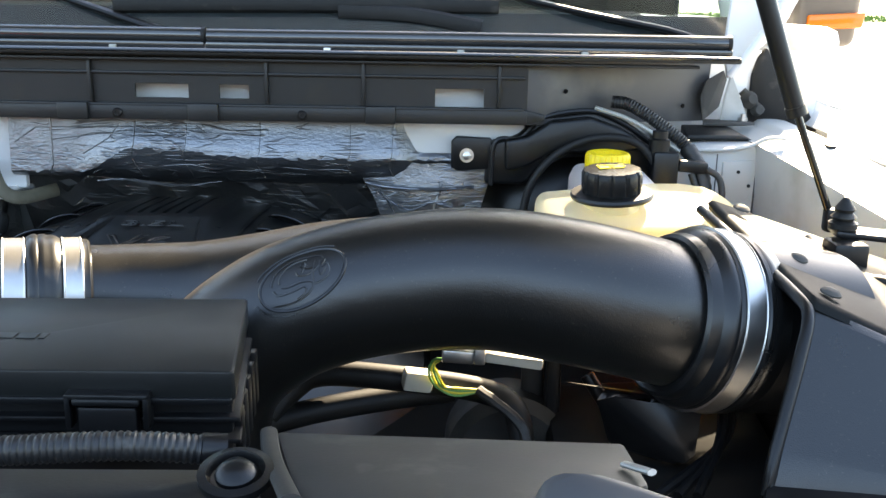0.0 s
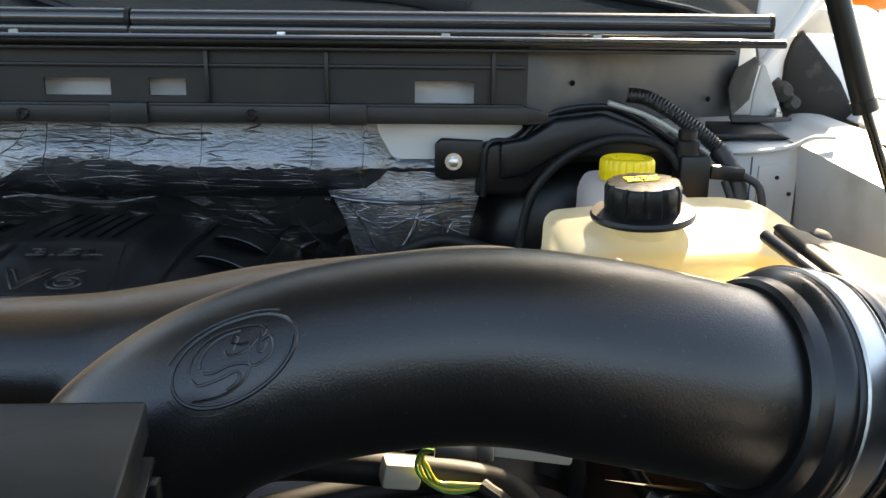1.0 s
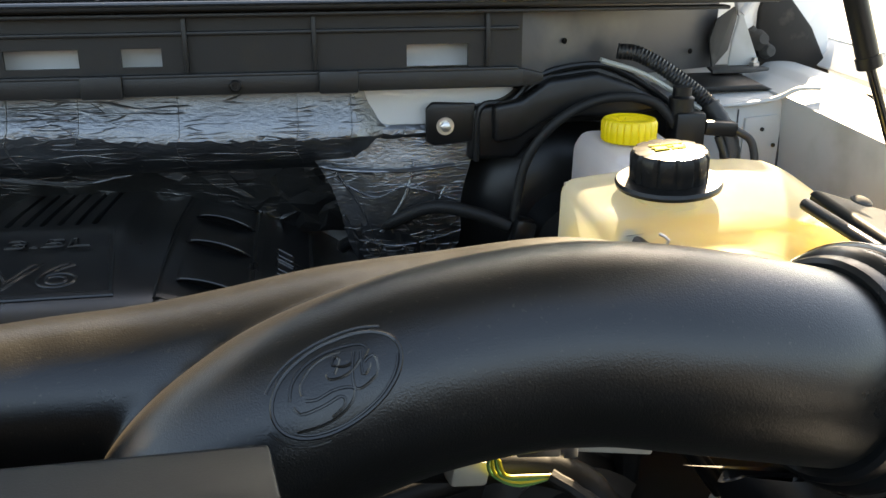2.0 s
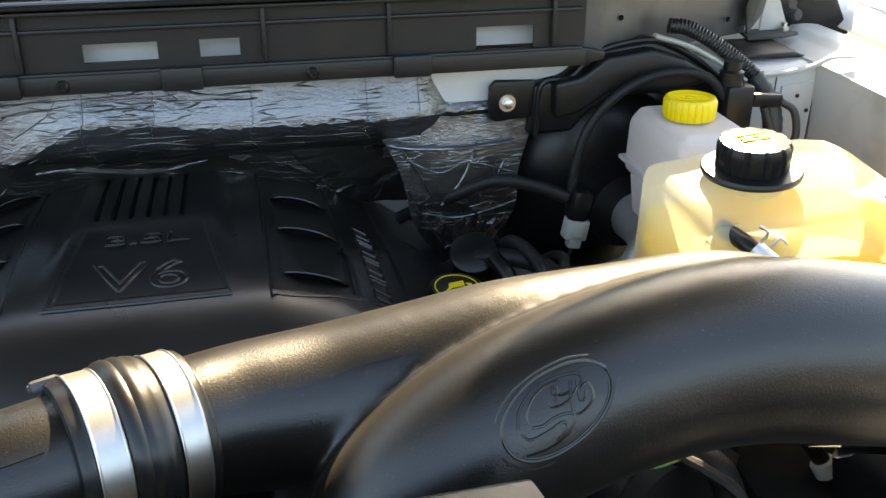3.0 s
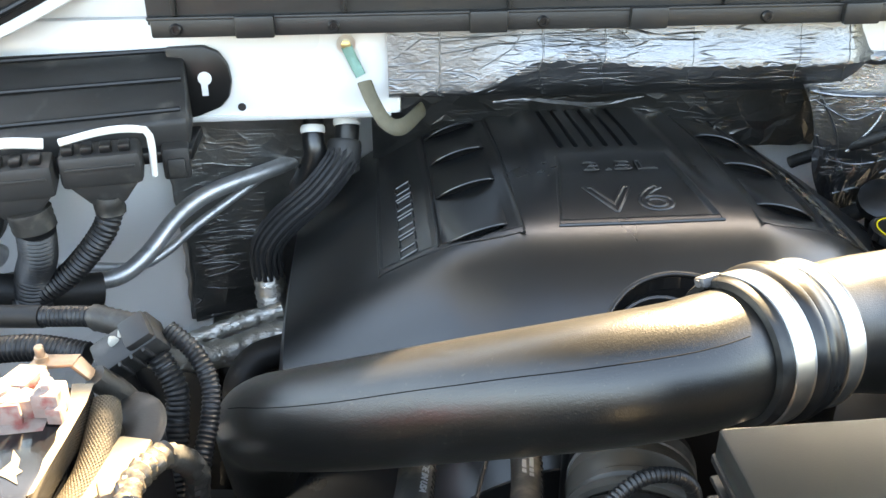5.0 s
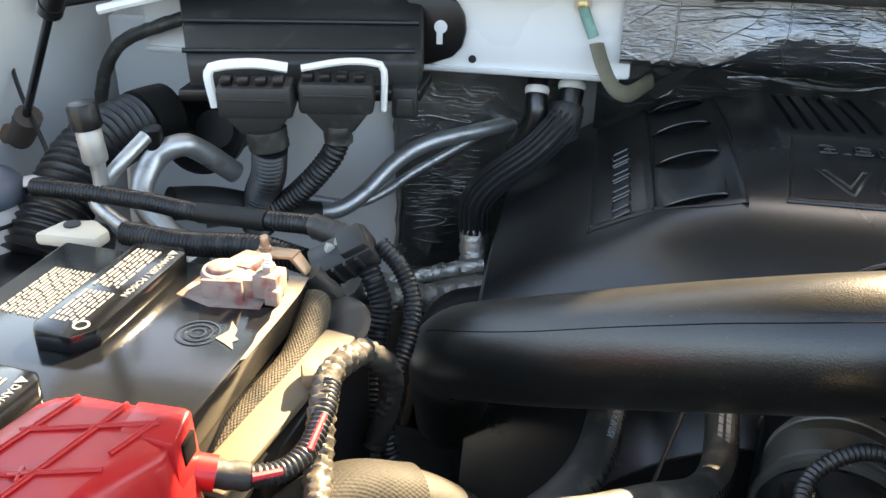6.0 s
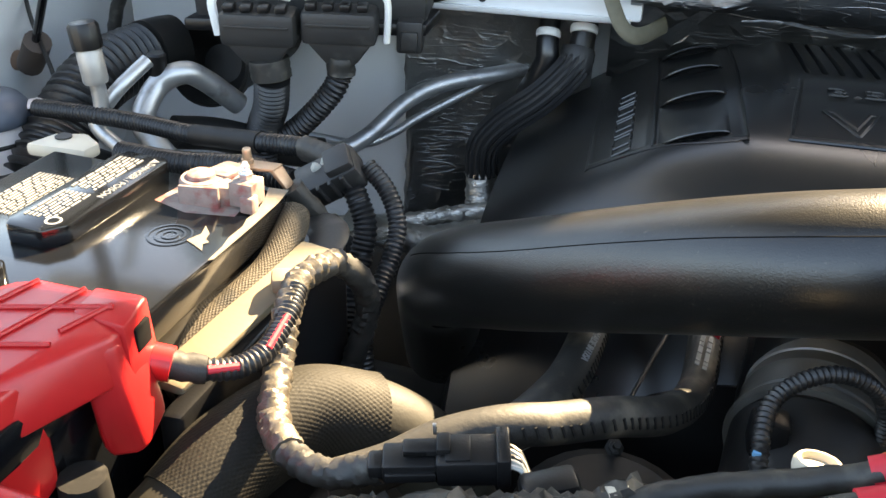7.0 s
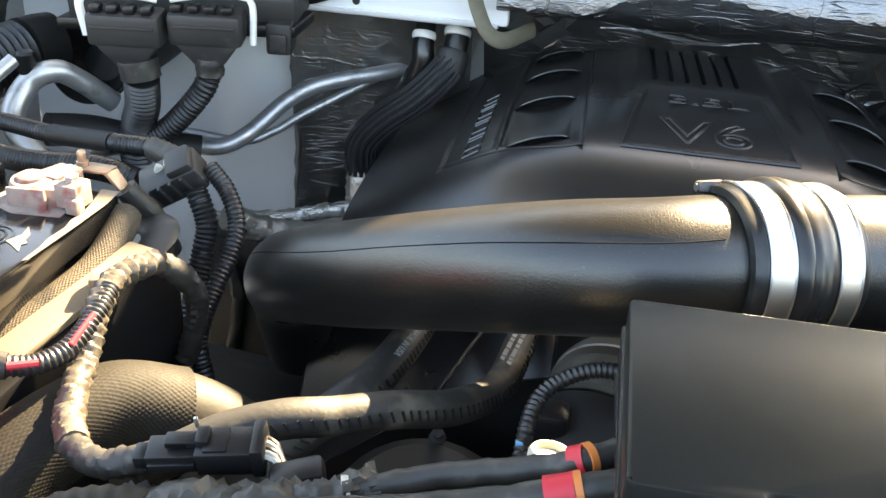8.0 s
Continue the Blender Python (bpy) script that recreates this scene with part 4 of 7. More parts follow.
def cover_relief(x, y):
    """Grooves, badge panel, louvre and name panels pressed into the top, and the oval opening in the front slope."""
    u, z = x - CX, centre_rise(x, y)
    hole = ((u - 0.013) / 0.063) ** 2 + ((y - 0.80) / 0.05) ** 2
    z -= 0.05 * (1 - smoothstep(0.93, 1.0, hole))
    a = abs(u)
    if 1.034 < y < 1.22:
        for k in range(6):
            g = abs(u + 0.005 - (-0.036 + 0.0142 * k) * (1 + 0.2 * (y - 1.03)))
            z -= 0.0048 * (1 - smoothstep(0.0009, 0.0021, g)) * smoothstep(1.034, 1.040, y)
    half = 0.046 + 0.020 * (1.025 - y) / 0.125
    if 0.893 < y < 1.03 and a < half + 0.004:
        inside = min(half - a, y - 0.906)
        z -= 0.0035 * smoothstep(-0.001, 0.002, inside) * (1 - smoothstep(0.985, 1.025, y))
    front = 0.901 + 0.30 * hinge(a - 0.125, 0.01)
    if 0.096 < a < 0.164 and y > front:
        z -= 0.0035 * smoothstep(0, 0.003, min(a - 0.096, 0.164 - a, y - front))
    if 0.166 < a < 0.213 and y > front:
        z -= 0.0022 * smoothstep(0, 0.003, min(a - 0.166, 0.213 - a, y - front))
    return z


def cover_point(u, v):
    t = 2 * u - 1
    x = CX + 0.298 * (0.55 * t + 0.45 * t ** 3)
    y = 0.752 + 0.488 * v
    return (x, y, cover_height(x, y) + cover_relief(x, y))


cover = thing("engine_cover", "black moulded plastic engine cover with louvres and raised lettering", "engine cover", (CX, 1.0, 0.9))
part("cover_shell", sheet(cover_point, 330, 260, 0.003), COVER, cover)


# Black sheet laid in the pit to paint its shade.
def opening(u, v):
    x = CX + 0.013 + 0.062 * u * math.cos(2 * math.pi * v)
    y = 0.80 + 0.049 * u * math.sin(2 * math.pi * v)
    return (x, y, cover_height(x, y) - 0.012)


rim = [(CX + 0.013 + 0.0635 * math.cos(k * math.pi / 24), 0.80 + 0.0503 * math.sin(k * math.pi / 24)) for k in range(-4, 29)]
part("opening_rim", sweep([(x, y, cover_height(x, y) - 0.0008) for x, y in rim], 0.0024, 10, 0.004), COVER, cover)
part("opening_shade", sheet(opening, 8, 48), RECESSSHADE, cover, "black sheet painted as the shade in the oval opening")


def skirt(u, v):
    x0, y0, z0 = cover_point(u, 0)
    return (CX + (x0 - CX) * (1 + 0.03 * v), y0 - 0.012 * v, z0 - 0.09 * v)


part("front_skirt", sheet(skirt, 80, 6, 0.003), COVER, cover)
for s in (0, 1):
    part("side_skirt", sheet(lambda u, v: (cover_point(s, u)[0] + (2 * s - 1) * (0.004 * math.sin(1.57 * min(1, 4 * v)) + 0.012 * v), cover_point(s, u)[1], cover_point(s, u)[2] - 0.13 * v), 80, 12, 0.003), COVER, cover)


def louvre(side, y):
    """A scooped louvre: a long bowed tile whose front lip stands over a sheet painted black as slot shade."""
    ins, out = 0.108, 0.161

    def tile(u, v):
        x = CX + side * (ins + (out - ins) * u)
        bow = math.sin(math.pi * u) ** 0.6
        yy = y + 0.066 * (1 - v) - 0.009 * bow * v
        rise = 0.0085 * bow * v ** 1.6
        return (x, yy, cover_height(x, yy) - 0.0036 + rise)

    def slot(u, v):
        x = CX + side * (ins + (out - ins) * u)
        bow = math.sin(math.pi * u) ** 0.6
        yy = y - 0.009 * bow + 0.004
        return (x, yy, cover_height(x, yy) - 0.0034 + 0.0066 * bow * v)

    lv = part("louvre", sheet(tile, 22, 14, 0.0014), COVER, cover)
    # Black sheet under the lip paints the slot's shade.
    part("slot", sheet(slot, 22, 3), RECESSSHADE, lv)
    lip = [Vector(tile(k / 12, 1.0)) + Vector((0, -0.0006, -0.0004)) for k in range(13)]
    part("lip", sweep(lip, 0.0010, 6, 0.004), COVER, lv)


for side in (-1, 1):
    for y in LOUVRES:
        louvre(side, y + (0.017 if side > 0 else 0.0))


def on_cover(x, y, rot=0.0, lift=0.0):
    e = 0.008

    def height(px, py):
        return cover_height(px, py) + centre_rise(px, py)

    dx = (height(x + e, y) - height(x - e, y)) / (2 * e)
    dy = (height(x, y + e) - height(x, y - e)) / (2 * e)
    zax = Vector((-dx, -dy, 1)).normalized()
    xax = Vector((1, 0, dx)).normalized()
    m = Matrix((xax, zax.cross(xax), zax)).transposed().to_4x4()
    return Matrix.Translation((x, y, height(x, y) + lift)) @ m @ pose(0, 0, 0, 0, 0, rot)


part("lettering", outline_letters("3.5L", 0.028, on_cover(CX + 0.002, 0.992, 0, -0.0012) @ Matrix.Diagonal((1.42, 0.85, 1, 1)), 0.0007), COVER, cover, "raised figures on the cover", 60)
part("lettering", outline_letters("V6", 0.054, on_cover(CX + 0.001, 0.936, 0, -0.0032) @ Matrix.Diagonal((1.22, 1.05, 1, 1)), 0.0013), COVER, cover, "raised letters on the cover", 60)
for side in (-1, 1):
    for k in range(8):
        m = on_cover(CX + side * 0.1885, 0.932 + 0.0185 * k, 0, -0.0016)
        loop = [m @ Vector(q) for q in ((-0.008, -0.006, 0), (0.008, -0.006, 0), (0.008, 0.006, 0), (-0.008, 0.006, 0), (-0.008, -0.006, 0))]
        part("name_bar", join(*[sweep([p, q], 0.0011, 6, 0.01) for p, q in zip(loop[k % 2:], loop[1 + k % 2:])]), COVER, cover)

cap = thing("oil_cap", "black oil filler cap with a yellow oil can mark", "cap", (-0.047, 0.958, 0.95))
OC = Vector((-0.047, 0.958, 0.972))
part("cap_body", turned([(.020, 0), (.0250, .003), (.0258, .008), (.0245, .011), (.0222, .012), (.0205, .0113)], OC, (0.03, -0.10, 0.99), 40, True, 8, .003, (1, 2)), PLASTIC, cap)
OM = Matrix.Translation(OC) @ Vector((0.03, -0.10, 0.99)).to_track_quat("Z", "Y").to_matrix().to_4x4() @ pose(0, 0, 0.0118, 0, 0, 175) @ Matrix.Diagonal((0.76, 0.76, 1, 1))
part("mark_ring", turned([(.0196, 0), (.0196, .0006), (.0186, .0006), (.0186, 0)], OM.translation, (0.03, -0.10, 0.99), 40, False), YELLOWINK, cap, "yellow ring")
part("mark_can", join(prism([(-.012, -.006), (.006, -.006), (.010, .003), (.017, .008), (.015, .0095), (.006, .004), (-.010, .004)], 0.0007, OM @ Matrix.Translation((0, -.003, 0)), 0), prism([(-.006, .006), (.001, .006), (.001, .0085), (-.006, .0085)], 0.0007, OM, 0), prism([(-.019, 0), (-.013, -.004), (-.013, .003), (-.018, .004)], 0.0007, OM, 0)), YELLOWINK, cap, "yellow oil can mark")
part("print", bars(2, OM @ pose(0, 0.0165, 0), 3, 0.0018, 0.0034, 0.022), YELLOWINK, cap)
solo("filler_neck", turned([(.020, 0), (.020, .03), (.0235, .05), (.0235, .080)], (-0.046, 0.963, 0.89), (0.0, -0.15, 0.99), 30), PLASTIC, "black plastic oil filler neck", "pipe")

# ---------------------------------------------------------------- foil shields
def crumple(p, amp, f=18.0):
    q = Vector(p)
    a = 1 - abs(noise.noise(q * f)) * 2
    b = 1 - abs(noise.noise(q * f * 2.3 + Vector((5, 3, 1)))) * 2
    return amp * (a * 0.7 + b * 0.35)


def facets(fn, nu, nv, amp, seed, thick=0.0006):
    """Creased foil: flat facets of uneven size between sharp folds; amp(u, v) is how far they stand out."""
    rnd = random.Random(seed)
    bm = bmesh.new()
    rows = []
    for j in range(nv + 1):
        row = []
        for i in range(nu + 1):
            u = (i + (rnd.uniform(-0.38, 0.38) if 0 < i < nu else 0)) / nu
            v = (j + (rnd.uniform(-0.38, 0.38) if 0 < j < nv else rnd.uniform(0, 0.15) * (1 if j == 0 else -1))) / nv
            p = Vector(fn(u, v))
            e = 0.01
            du, dv = Vector(fn(u + e, v)) - Vector(fn(u - e, v)), Vector(fn(u, v + e)) - Vector(fn(u, v - e))
            n = du.cross(dv).normalized()
            row.append(bm.verts.new(p + n * rnd.uniform(-1, 1) * amp(u, v)))
        rows.append(row)
    for j in range(nv):
        for i in range(nu):
            a, b, c, d = rows[j][i], rows[j][i + 1], rows[j + 1][i + 1], rows[j + 1][i]
            for f in ((a, b, c), (a, c, d)) if rnd.random() < 0.5 else ((a, b, d), (b, c, d)):
                bm.faces.new(f)
    bmesh.ops.recalc_face_normals(bm, faces=bm.faces)
    if thick:
        bmesh.ops.solidify(bm, geom=bm.faces[:], thickness=thick)
    return bm


def ridge_height(x):
    """Height of the bend below which the blanket turns under."""
    return 1.075 + 0.031 * smoothstep(-0.425, -0.345, x) - 0.010 * smoothstep(-0.33, -0.22, x) - 0.002 * smoothstep(-0.2, 0.02, x)


def blanket(u, v):
    """The foil along the firewall: a flat face under the cowl, then a bend that turns back under."""
    x = -0.502 + 0.566 * u
    top = 1.141 - 0.024 * smoothstep(-0.022, -0.016, x)
    zr = ridge_height(x)
    k = v / 0.55
    bulge = 0.007 * smoothstep(-0.44, -0.36, x)
    if k < 1:
        z = top + (zr - top) * k
        y = 1.113 - 0.006 * k - bulge * smoothstep(0.2, 1.0, k)
    else:
        q = (v - 0.55) / 0.45
        z = zr - (zr - 1.062) * math.sin(q * 1.4) * (0.4 + 0.6 * smoothstep(-0.44, -0.36, x)) - 0.002 * q
        y = 1.107 - bulge + (0.010 + 3.0 * bulge) * q ** 1.3
    return (x, y + 0.016 * smoothstep(-0.05, -0.015, x), z)


def blanket_amp(u, v):
    lower = smoothstep(0.35, 0.62, v)
    return 0.00004 + 0.00010 * lower + 0.00035 * smoothstep(0.70, 0.85, u) * lower + 0.00030 * smoothstep(0.16, 0.08, abs(u - 0.17)) * smoothstep(0.2, 0.5, v)


def foil_low(u, v):
    """Foil hanging from the blanket, narrowing and turning under as it goes down."""
    left = -0.098 + 0.112 * v + 0.007 * math.sin(9 * v)
    right = 0.066 - 0.016 * v - 0.020 * smoothstep(0.35, 0.75, v) + 0.004 * math.sin(13 * v + 1)
    z = 1.090 - 0.240 * v
    y = 1.114 + 0.016 * v - 0.010 * smoothstep(0.0, 0.2, v) * math.sin(3.14 * u) * (1 - v) + 0.050 * smoothstep(0.30, 1.0, v)
    return (left + (right - left) * u, y, z)


def foil_back(u, v):
    x = -0.52 + 0.50 * u
    z = 1.07 - 0.10 * v
    y = 1.150 + 0.05 * v
    return (x, y, z)


shield = thing("heat_shield", "crumpled silver foil heat blanket along the firewall", "heat shield", (-0.25, 1.11, 1.14), "foil shields")
part("blanket", facets(blanket, 84, 18, blanket_amp, 5), FOIL, shield, "", 16)
for x in (-0.452, -0.353, -0.292, -0.205, -0.098, -0.048, 0.004):
    seam = [Vector(blanket((x + 0.004 * math.sin(5 * k) * (k > 4) + 0.502) / 0.566, k / 10)) - Vector((0, 0.0008, 0)) for k in range(0, 10)]
    part("seam", sweep(seam, 0.0006 if x > -0.3 else 0.0010, 6, 0.006), FOIL, shield)
for (x0, z0), (x1, z1) in (((-0.452, 1.112), (-0.362, 1.124)), ((-0.415, 1.096), (-0.384, 1.115)), ((-0.47, 1.126), (-0.30, 1.130)), ((-0.384, 1.115), (-0.372, 1.131)), ((-0.496, 1.108), (-0.47, 1.126)), ((-0.28, 1.131), (-0.268, 1.122)), ((-0.10, 1.093), (-0.052, 1.096))):
    fold = [(x0 + (x1 - x0) * k / 5, z0 + (z1 - z0) * k / 5) for k in range(6)]
    part("fold", sweep([(x, blanket((x + 0.502) / 0.566, 0.55 * (1.141 - z) / (1.141 - ridge_height(x)))[1] - 0.0005, z) for x, z in fold], 0.0009, 6, 0.006, flat=0.6), FOIL, shield)
part("lower_flap", facets(lambda u, v: (-0.40 + 0.15 * u, 1.106 - 0.007 * v * math.sin(3.14 * u) - 0.004 * math.sin(3 * u), 1.064 - 0.0015 * v + 0.003 * math.sin(7 * u)), 16, 2, lambda u, v: 0.0006, 8), FOILDARK, shield, "torn lower edge", 7)
drape = thing("heat_shield", "creased silver foil hanging behind the engine", "heat shield", (0.0, 1.14, 1.08), "foil shields")
part("hanging_sheet", facets(foil_low, 22, 26, lambda u, v: 0.0005 + 0.0016 * smoothstep(0.25, 0.5, v), 17, 0.001), FOIL, drape, "", 24)
for n, line in enumerate((((0.05, 0.16), (0.30, 0.24), (0.55, 0.20), (0.95, 0.27)), ((0.08, 0.10), (0.18, 0.30), (0.24, 0.52)), ((0.62, 0.10), (0.52, 0.26), (0.30, 0.40)), ((0.10, 0.44), (0.45, 0.47), (0.90, 0.43)), ((0.02, 0.32), (0.16, 0.55), (0.30, 0.80)), ((0.20, 0.66), (0.60, 0.62), (0.95, 0.68)), ((0.80, 0.10), (0.74, 0.34)))):
    part("fold", sweep([Vector(foil_low(*q)) + Vector((0, -0.0018, 0)) for q in line], 0.0012 + 0.0004 * (n % 3), 6, 0.005, flat=0.6, wrap=(0.02, 0.0005, n)), FOIL, drape)
part("top_fold", sweep([(-0.08, 1.108, 1.066), (-0.05, 1.103, 1.062), (0.0, 1.102, 1.060), (0.05, 1.109, 1.062)], 0.004, 10, 0.006, flat=0.5, wrap=(0.03, 0.0012, 2)), FOIL, drape)
tuck = thing("heat_shield", "dark creased foil tucked behind the engine cover", "heat shield", (-0.27, 1.16, 1.08), "foil shields")
part("sheet", facets(foil_back, 40, 8, lambda u, v: 0.0016, 10), FOILDARK, tuck, "", 7)
part("rolled_edge", sweep([(-0.50, 1.146, 1.071), (-0.40, 1.144, 1.069), (-0.27, 1.145, 1.0715), (-0.14, 1.144, 1.069), (-0.03, 1.146, 1.071)], 0.003, 8, 0.008, flat=0.6, wrap=(0.03, 0.0012, 4)), FOILDARK, tuck)
side_foil = thing("heat_shield", "dull grey foil sheet on the firewall", "heat shield", (-0.64, 1.19, 1.0), "foil shields")
part("sheet", facets(lambda u, v: (-0.735 + 0.20 * u, 1.19 + 0.04 * math.sin(u * 2) * v - crumple((u * .3, v * .3, 0), 0.005, 7), 1.035 - 0.26 * v), 26, 30, lambda u, v: 0.0004, 12, 0.001), FOILDARK, side_foil, "", 9)
part("edge_roll", sweep([(-0.735, 1.185, 1.035), (-0.737, 1.188, 0.96), (-0.734, 1.19, 0.88), (-0.737, 1.19, 0.78)], 0.004, 10, 0.01, wrap=(0.03, 0.002, 3)), FOILDARK, side_foil)

# earth strap
strap = thing("earth_strap", "braided earth strap with a green corroded lug on the firewall", "cable", (-0.541, 1.115, 1.12))
part("braid", sweep([(-0.525, 1.105, 1.088), (-0.518, 1.095, 1.072), (-0.506, 1.09, 1.052), (-0.490, 1.10, 1.043), (-0.467, 1.15, 1.043)], 0.0082, 10, 0.004, flat=0.35), STRAP, strap)
part("lug", sweep([(-0.541, 1.113, 1.121), (-0.535, 1.112, 1.107), (-0.528, 1.108, 1.093)], 0.0052, 10, 0.003, flat=0.6), PATINA, strap, "green corroded lug")
part("eyelet", turned([(.009, 0), (.009, .002), (.004, .002)], (-0.541, 1.117, 1.122), (0, -1, 0), 24), STEEL, strap)
part("bolt", turned([(.005, 0), (.005, .004), (.003, .005)], (-0.541, 1.115, 1.122), (0, -1, 0), 6), BRASS, strap)

# ---------------------------------------------------------------- coolant tank and brake parts
tank = thing("coolant_tank", "milky translucent coolant tank with yellow coolant", "tank", (0.2, 0.86, 0.93))
TP = [(0.100, 0.81, 1.0), (0.100, 0.93, 0.98), (0.33, 0.81, 1.0), (0.33, 0.93, 0.98), (0.104, 0.835, 1.088), (0.104, 0.932, 1.096), (0.115, 0.812, 1.078), (0.23, 0.812, 1.080), (0.235, 0.94, 1.108), (0.285, 0.94, 1.102), (0.345, 0.88, 1.055), (0.34, 0.815, 1.03), (0.28, 0.85, 1.09)]
part("shell", hull(TP, 0.011, 4), TANKSHELL, tank)
tc = Vector((0.21, 0.87, 1.02))
part("coolant", hull([tc + (Vector((p[0], p[1], min(max(p[2], 1.0215), 1.062))) - tc) * 0.93 for p in TP], 0.004, 2), COOLANT, tank, "yellow coolant seen through the wall")
part("coolant_base", hull([tc + (Vector((p[0], p[1], min(p[2], 1.019))) - tc) * 0.93 for p in TP], 0.003, 2), DREGS, tank, "orange coolant at the bottom")
part("neck", turned([(.026, 0), (.027, .012), (.034, .014)], (0.171, 0.874, 1.085), (0, 0, 1), 32), TANKSHELL, tank)
part("flange", turned([(.030, 0), (.0385, .001), (.0392, .0035), (.038, .006), (.028, .0068)], (0.171, 0.874, 1.1015), (-0.05, -0.06, 1), 48), PLASTIC, tank)
tcap = part("cap", turned([(.0275, 0), (.0285, .003), (.0285, .019), (.0265, .0225), (.018, .0235), (.004, .0238)], (0.1705, 0.8736, 1.107), (-0.05, -0.06, 1), 72, True, 12, .002, (1, 2, 3)), CAPBLACK, tank, "black grooved pressure cap")
TM = pose(0.1693, 0.8722, 1.1312, 3.4, -2.9, 4)
part("cap_print", join(bars(3, TM @ pose(0, 0.008, 0), 5, 0.0022, 0.0055, 0.026), prism([(-.012, -.004), (-.003, -.004), (-.003, .003), (-.012, .003)], 0.0006, TM, 0), prism([(.002, -.003), (.011, -.003), (.008, .005), (.003, .003)], 0.0006, TM, 0)), YELLOWINK, tcap)
part("hose_spout", sweep([(0.128, 0.835, 1.076), (0.133, 0.800, 1.074), (0.146, 0.783, 1.062), (0.168, 0.775, 1.045), (0.19, 0.77, 1.02)], 0.0066, 16, 0.004), PLASTIC, tank)
part("spring_clamp", sweep([(0.134, 0.798, 1.0735), (0.143, 0.786, 1.0655)], 0.0080, 18, 0.004), STEEL, tank)
part("clamp_ear", join(sweep([(0.137, 0.795, 1.080), (0.141, 0.794, 1.088), (0.135, 0.797, 1.092)], 0.0012, 6, 0.003), sweep([(0.142, 0.791, 1.078), (0.148, 0.789, 1.085), (0.153, 0.787, 1.081)], 0.0012, 6, 0.003)), STEEL, tank)
part("side_ribs", join(*[rbox((0.30, 0.845 + 0.02 * k, 1.078 - 0.007 * k), (0.012, 0.004, 0.003), 0.001) for k in range(3)]), TANKSHELL, tank)

res = thing("brake_reservoir", "white plastic brake fluid reservoir with a yellow screw cap", "reservoir", (0.2, 1.02, 1.0))
part("bottle", hull([(0.158, 0.965, 1.03), (0.158, 1.085, 1.03), (0.255, 0.965, 1.03), (0.255, 1.085, 1.03), (0.159, 0.967, 1.086), (0.159, 1.083, 1.090), (0.252, 0.967, 1.080), (0.252, 1.083, 1.086), (0.166, 0.976, 1.098), (0.166, 1.072, 1.101), (0.230, 0.978, 1.098), (0.230, 1.07, 1.101)], 0.008, 3), RESERVOIR, res)
part("rim", rbox((0.2065, 1.025, 1.044), (0.105, 0.127, 0.005), 0.002), RESERVOIR, res)
part("lower_bowl", hull([(0.165, 0.975, 0.985), (0.165, 1.07, 0.985), (0.245, 0.975, 0.985), (0.245, 1.07, 0.985), (0.162, 0.97, 1.035), (0.162, 1.08, 1.035), (0.25, 0.97, 1.035), (0.25, 1.08, 1.035)], 0.008, 3), RESERVOIR, res)
part("tab", rbox((0.152, 1.0, 1.04), (0.012, 0.02, 0.02), 0.003), RESERVOIR, res)
ycap = part("cap", turned([(.0235, 0), (.0248, .002), (.0248, .016), (.023, .019), (.021, .0197), (.0195, .0188), (.004, .019)], (0.1935, 1.025, 1.101), (0, 0, 1), 216, True, 24, .0016, (1, 2)), YELLOW, res, "ribbed yellow screw cap")
part("cap_print", bars(4, pose(0.1935, 1.033, 1.1202), 8, 0.0018, 0.005, 0.028), YELLOW, ycap)

mc = thing("master_cylinder", "cast aluminium brake master cylinder below its reservoir", "cylinder", (0.19, 1.02, 0.96))
part("casting", sweep([(0.155, 0.97, 0.965, .018), (0.165, 1.0, 0.968, .024), (0.18, 1.06, 0.972, .025), (0.18, 1.12, 0.975, .03)], seg=20, step=0.01), CASTALU, mc)
part("lug", sweep([(0.138, 1.01, 0.945, .014), (0.15, 1.01, 0.965, .016), (0.17, 1.015, 0.985, .018)], seg=16, step=0.008), CASTALU, mc)
part("port", sweep([(0.135, 1.0, 0.958), (0.14, 1.01, 0.95)], 0.006, 10, 0.004), COPPER, mc)
boost = thing("brake_booster", "round black brake booster on the firewall", "booster", (0.17, 1.2, 0.98))
part("shell", turned([(.03, .085), (.06, .083), (.105, .06), (.122, .035), (.125, .02), (.128, .015), (.128, 0)][::-1], (0.165, 1.22, 0.99), (0, -1, 0), 56), PLASTIC, boost)
part("neck", turned([(.045, 0), (.04, .06)], (0.17, 1.15, 0.98), (0, -1, 0), 24), PLASTIC, boost)

# black duct box over the booster
duct = thing("plenum_duct", "black moulded plenum duct bolted to the firewall", "duct", (0.16, 1.12, 1.08))
DP = [(0.062, 1.066), (0.066, 1.118), (0.098, 1.124), (0.130, 1.149), (0.190, 1.157), (0.235, 1.140), (0.285, 1.108), (0.285, 1.07), (0.24, 1.085), (0.20, 1.10), (0.16, 1.10), (0.125, 1.085), (0.11, 1.066)]
part("body", prism([(x, z) for x, z in DP], 0.06, upright(0, 1.165, 0), 0.006, 3), PLASTIC, duct)
part("raised_face", prism([(0.16 + (x - 0.16) * 0.80, 1.118 + (z - 1.112) * 0.72) for x, z in DP[1:7]] + [(0.215, 1.108), (0.14, 1.108), (0.11, 1.09), (0.086, 1.085)], 0.02, upright(0, 1.110, 0), 0.005, 3), PLASTIC, duct)
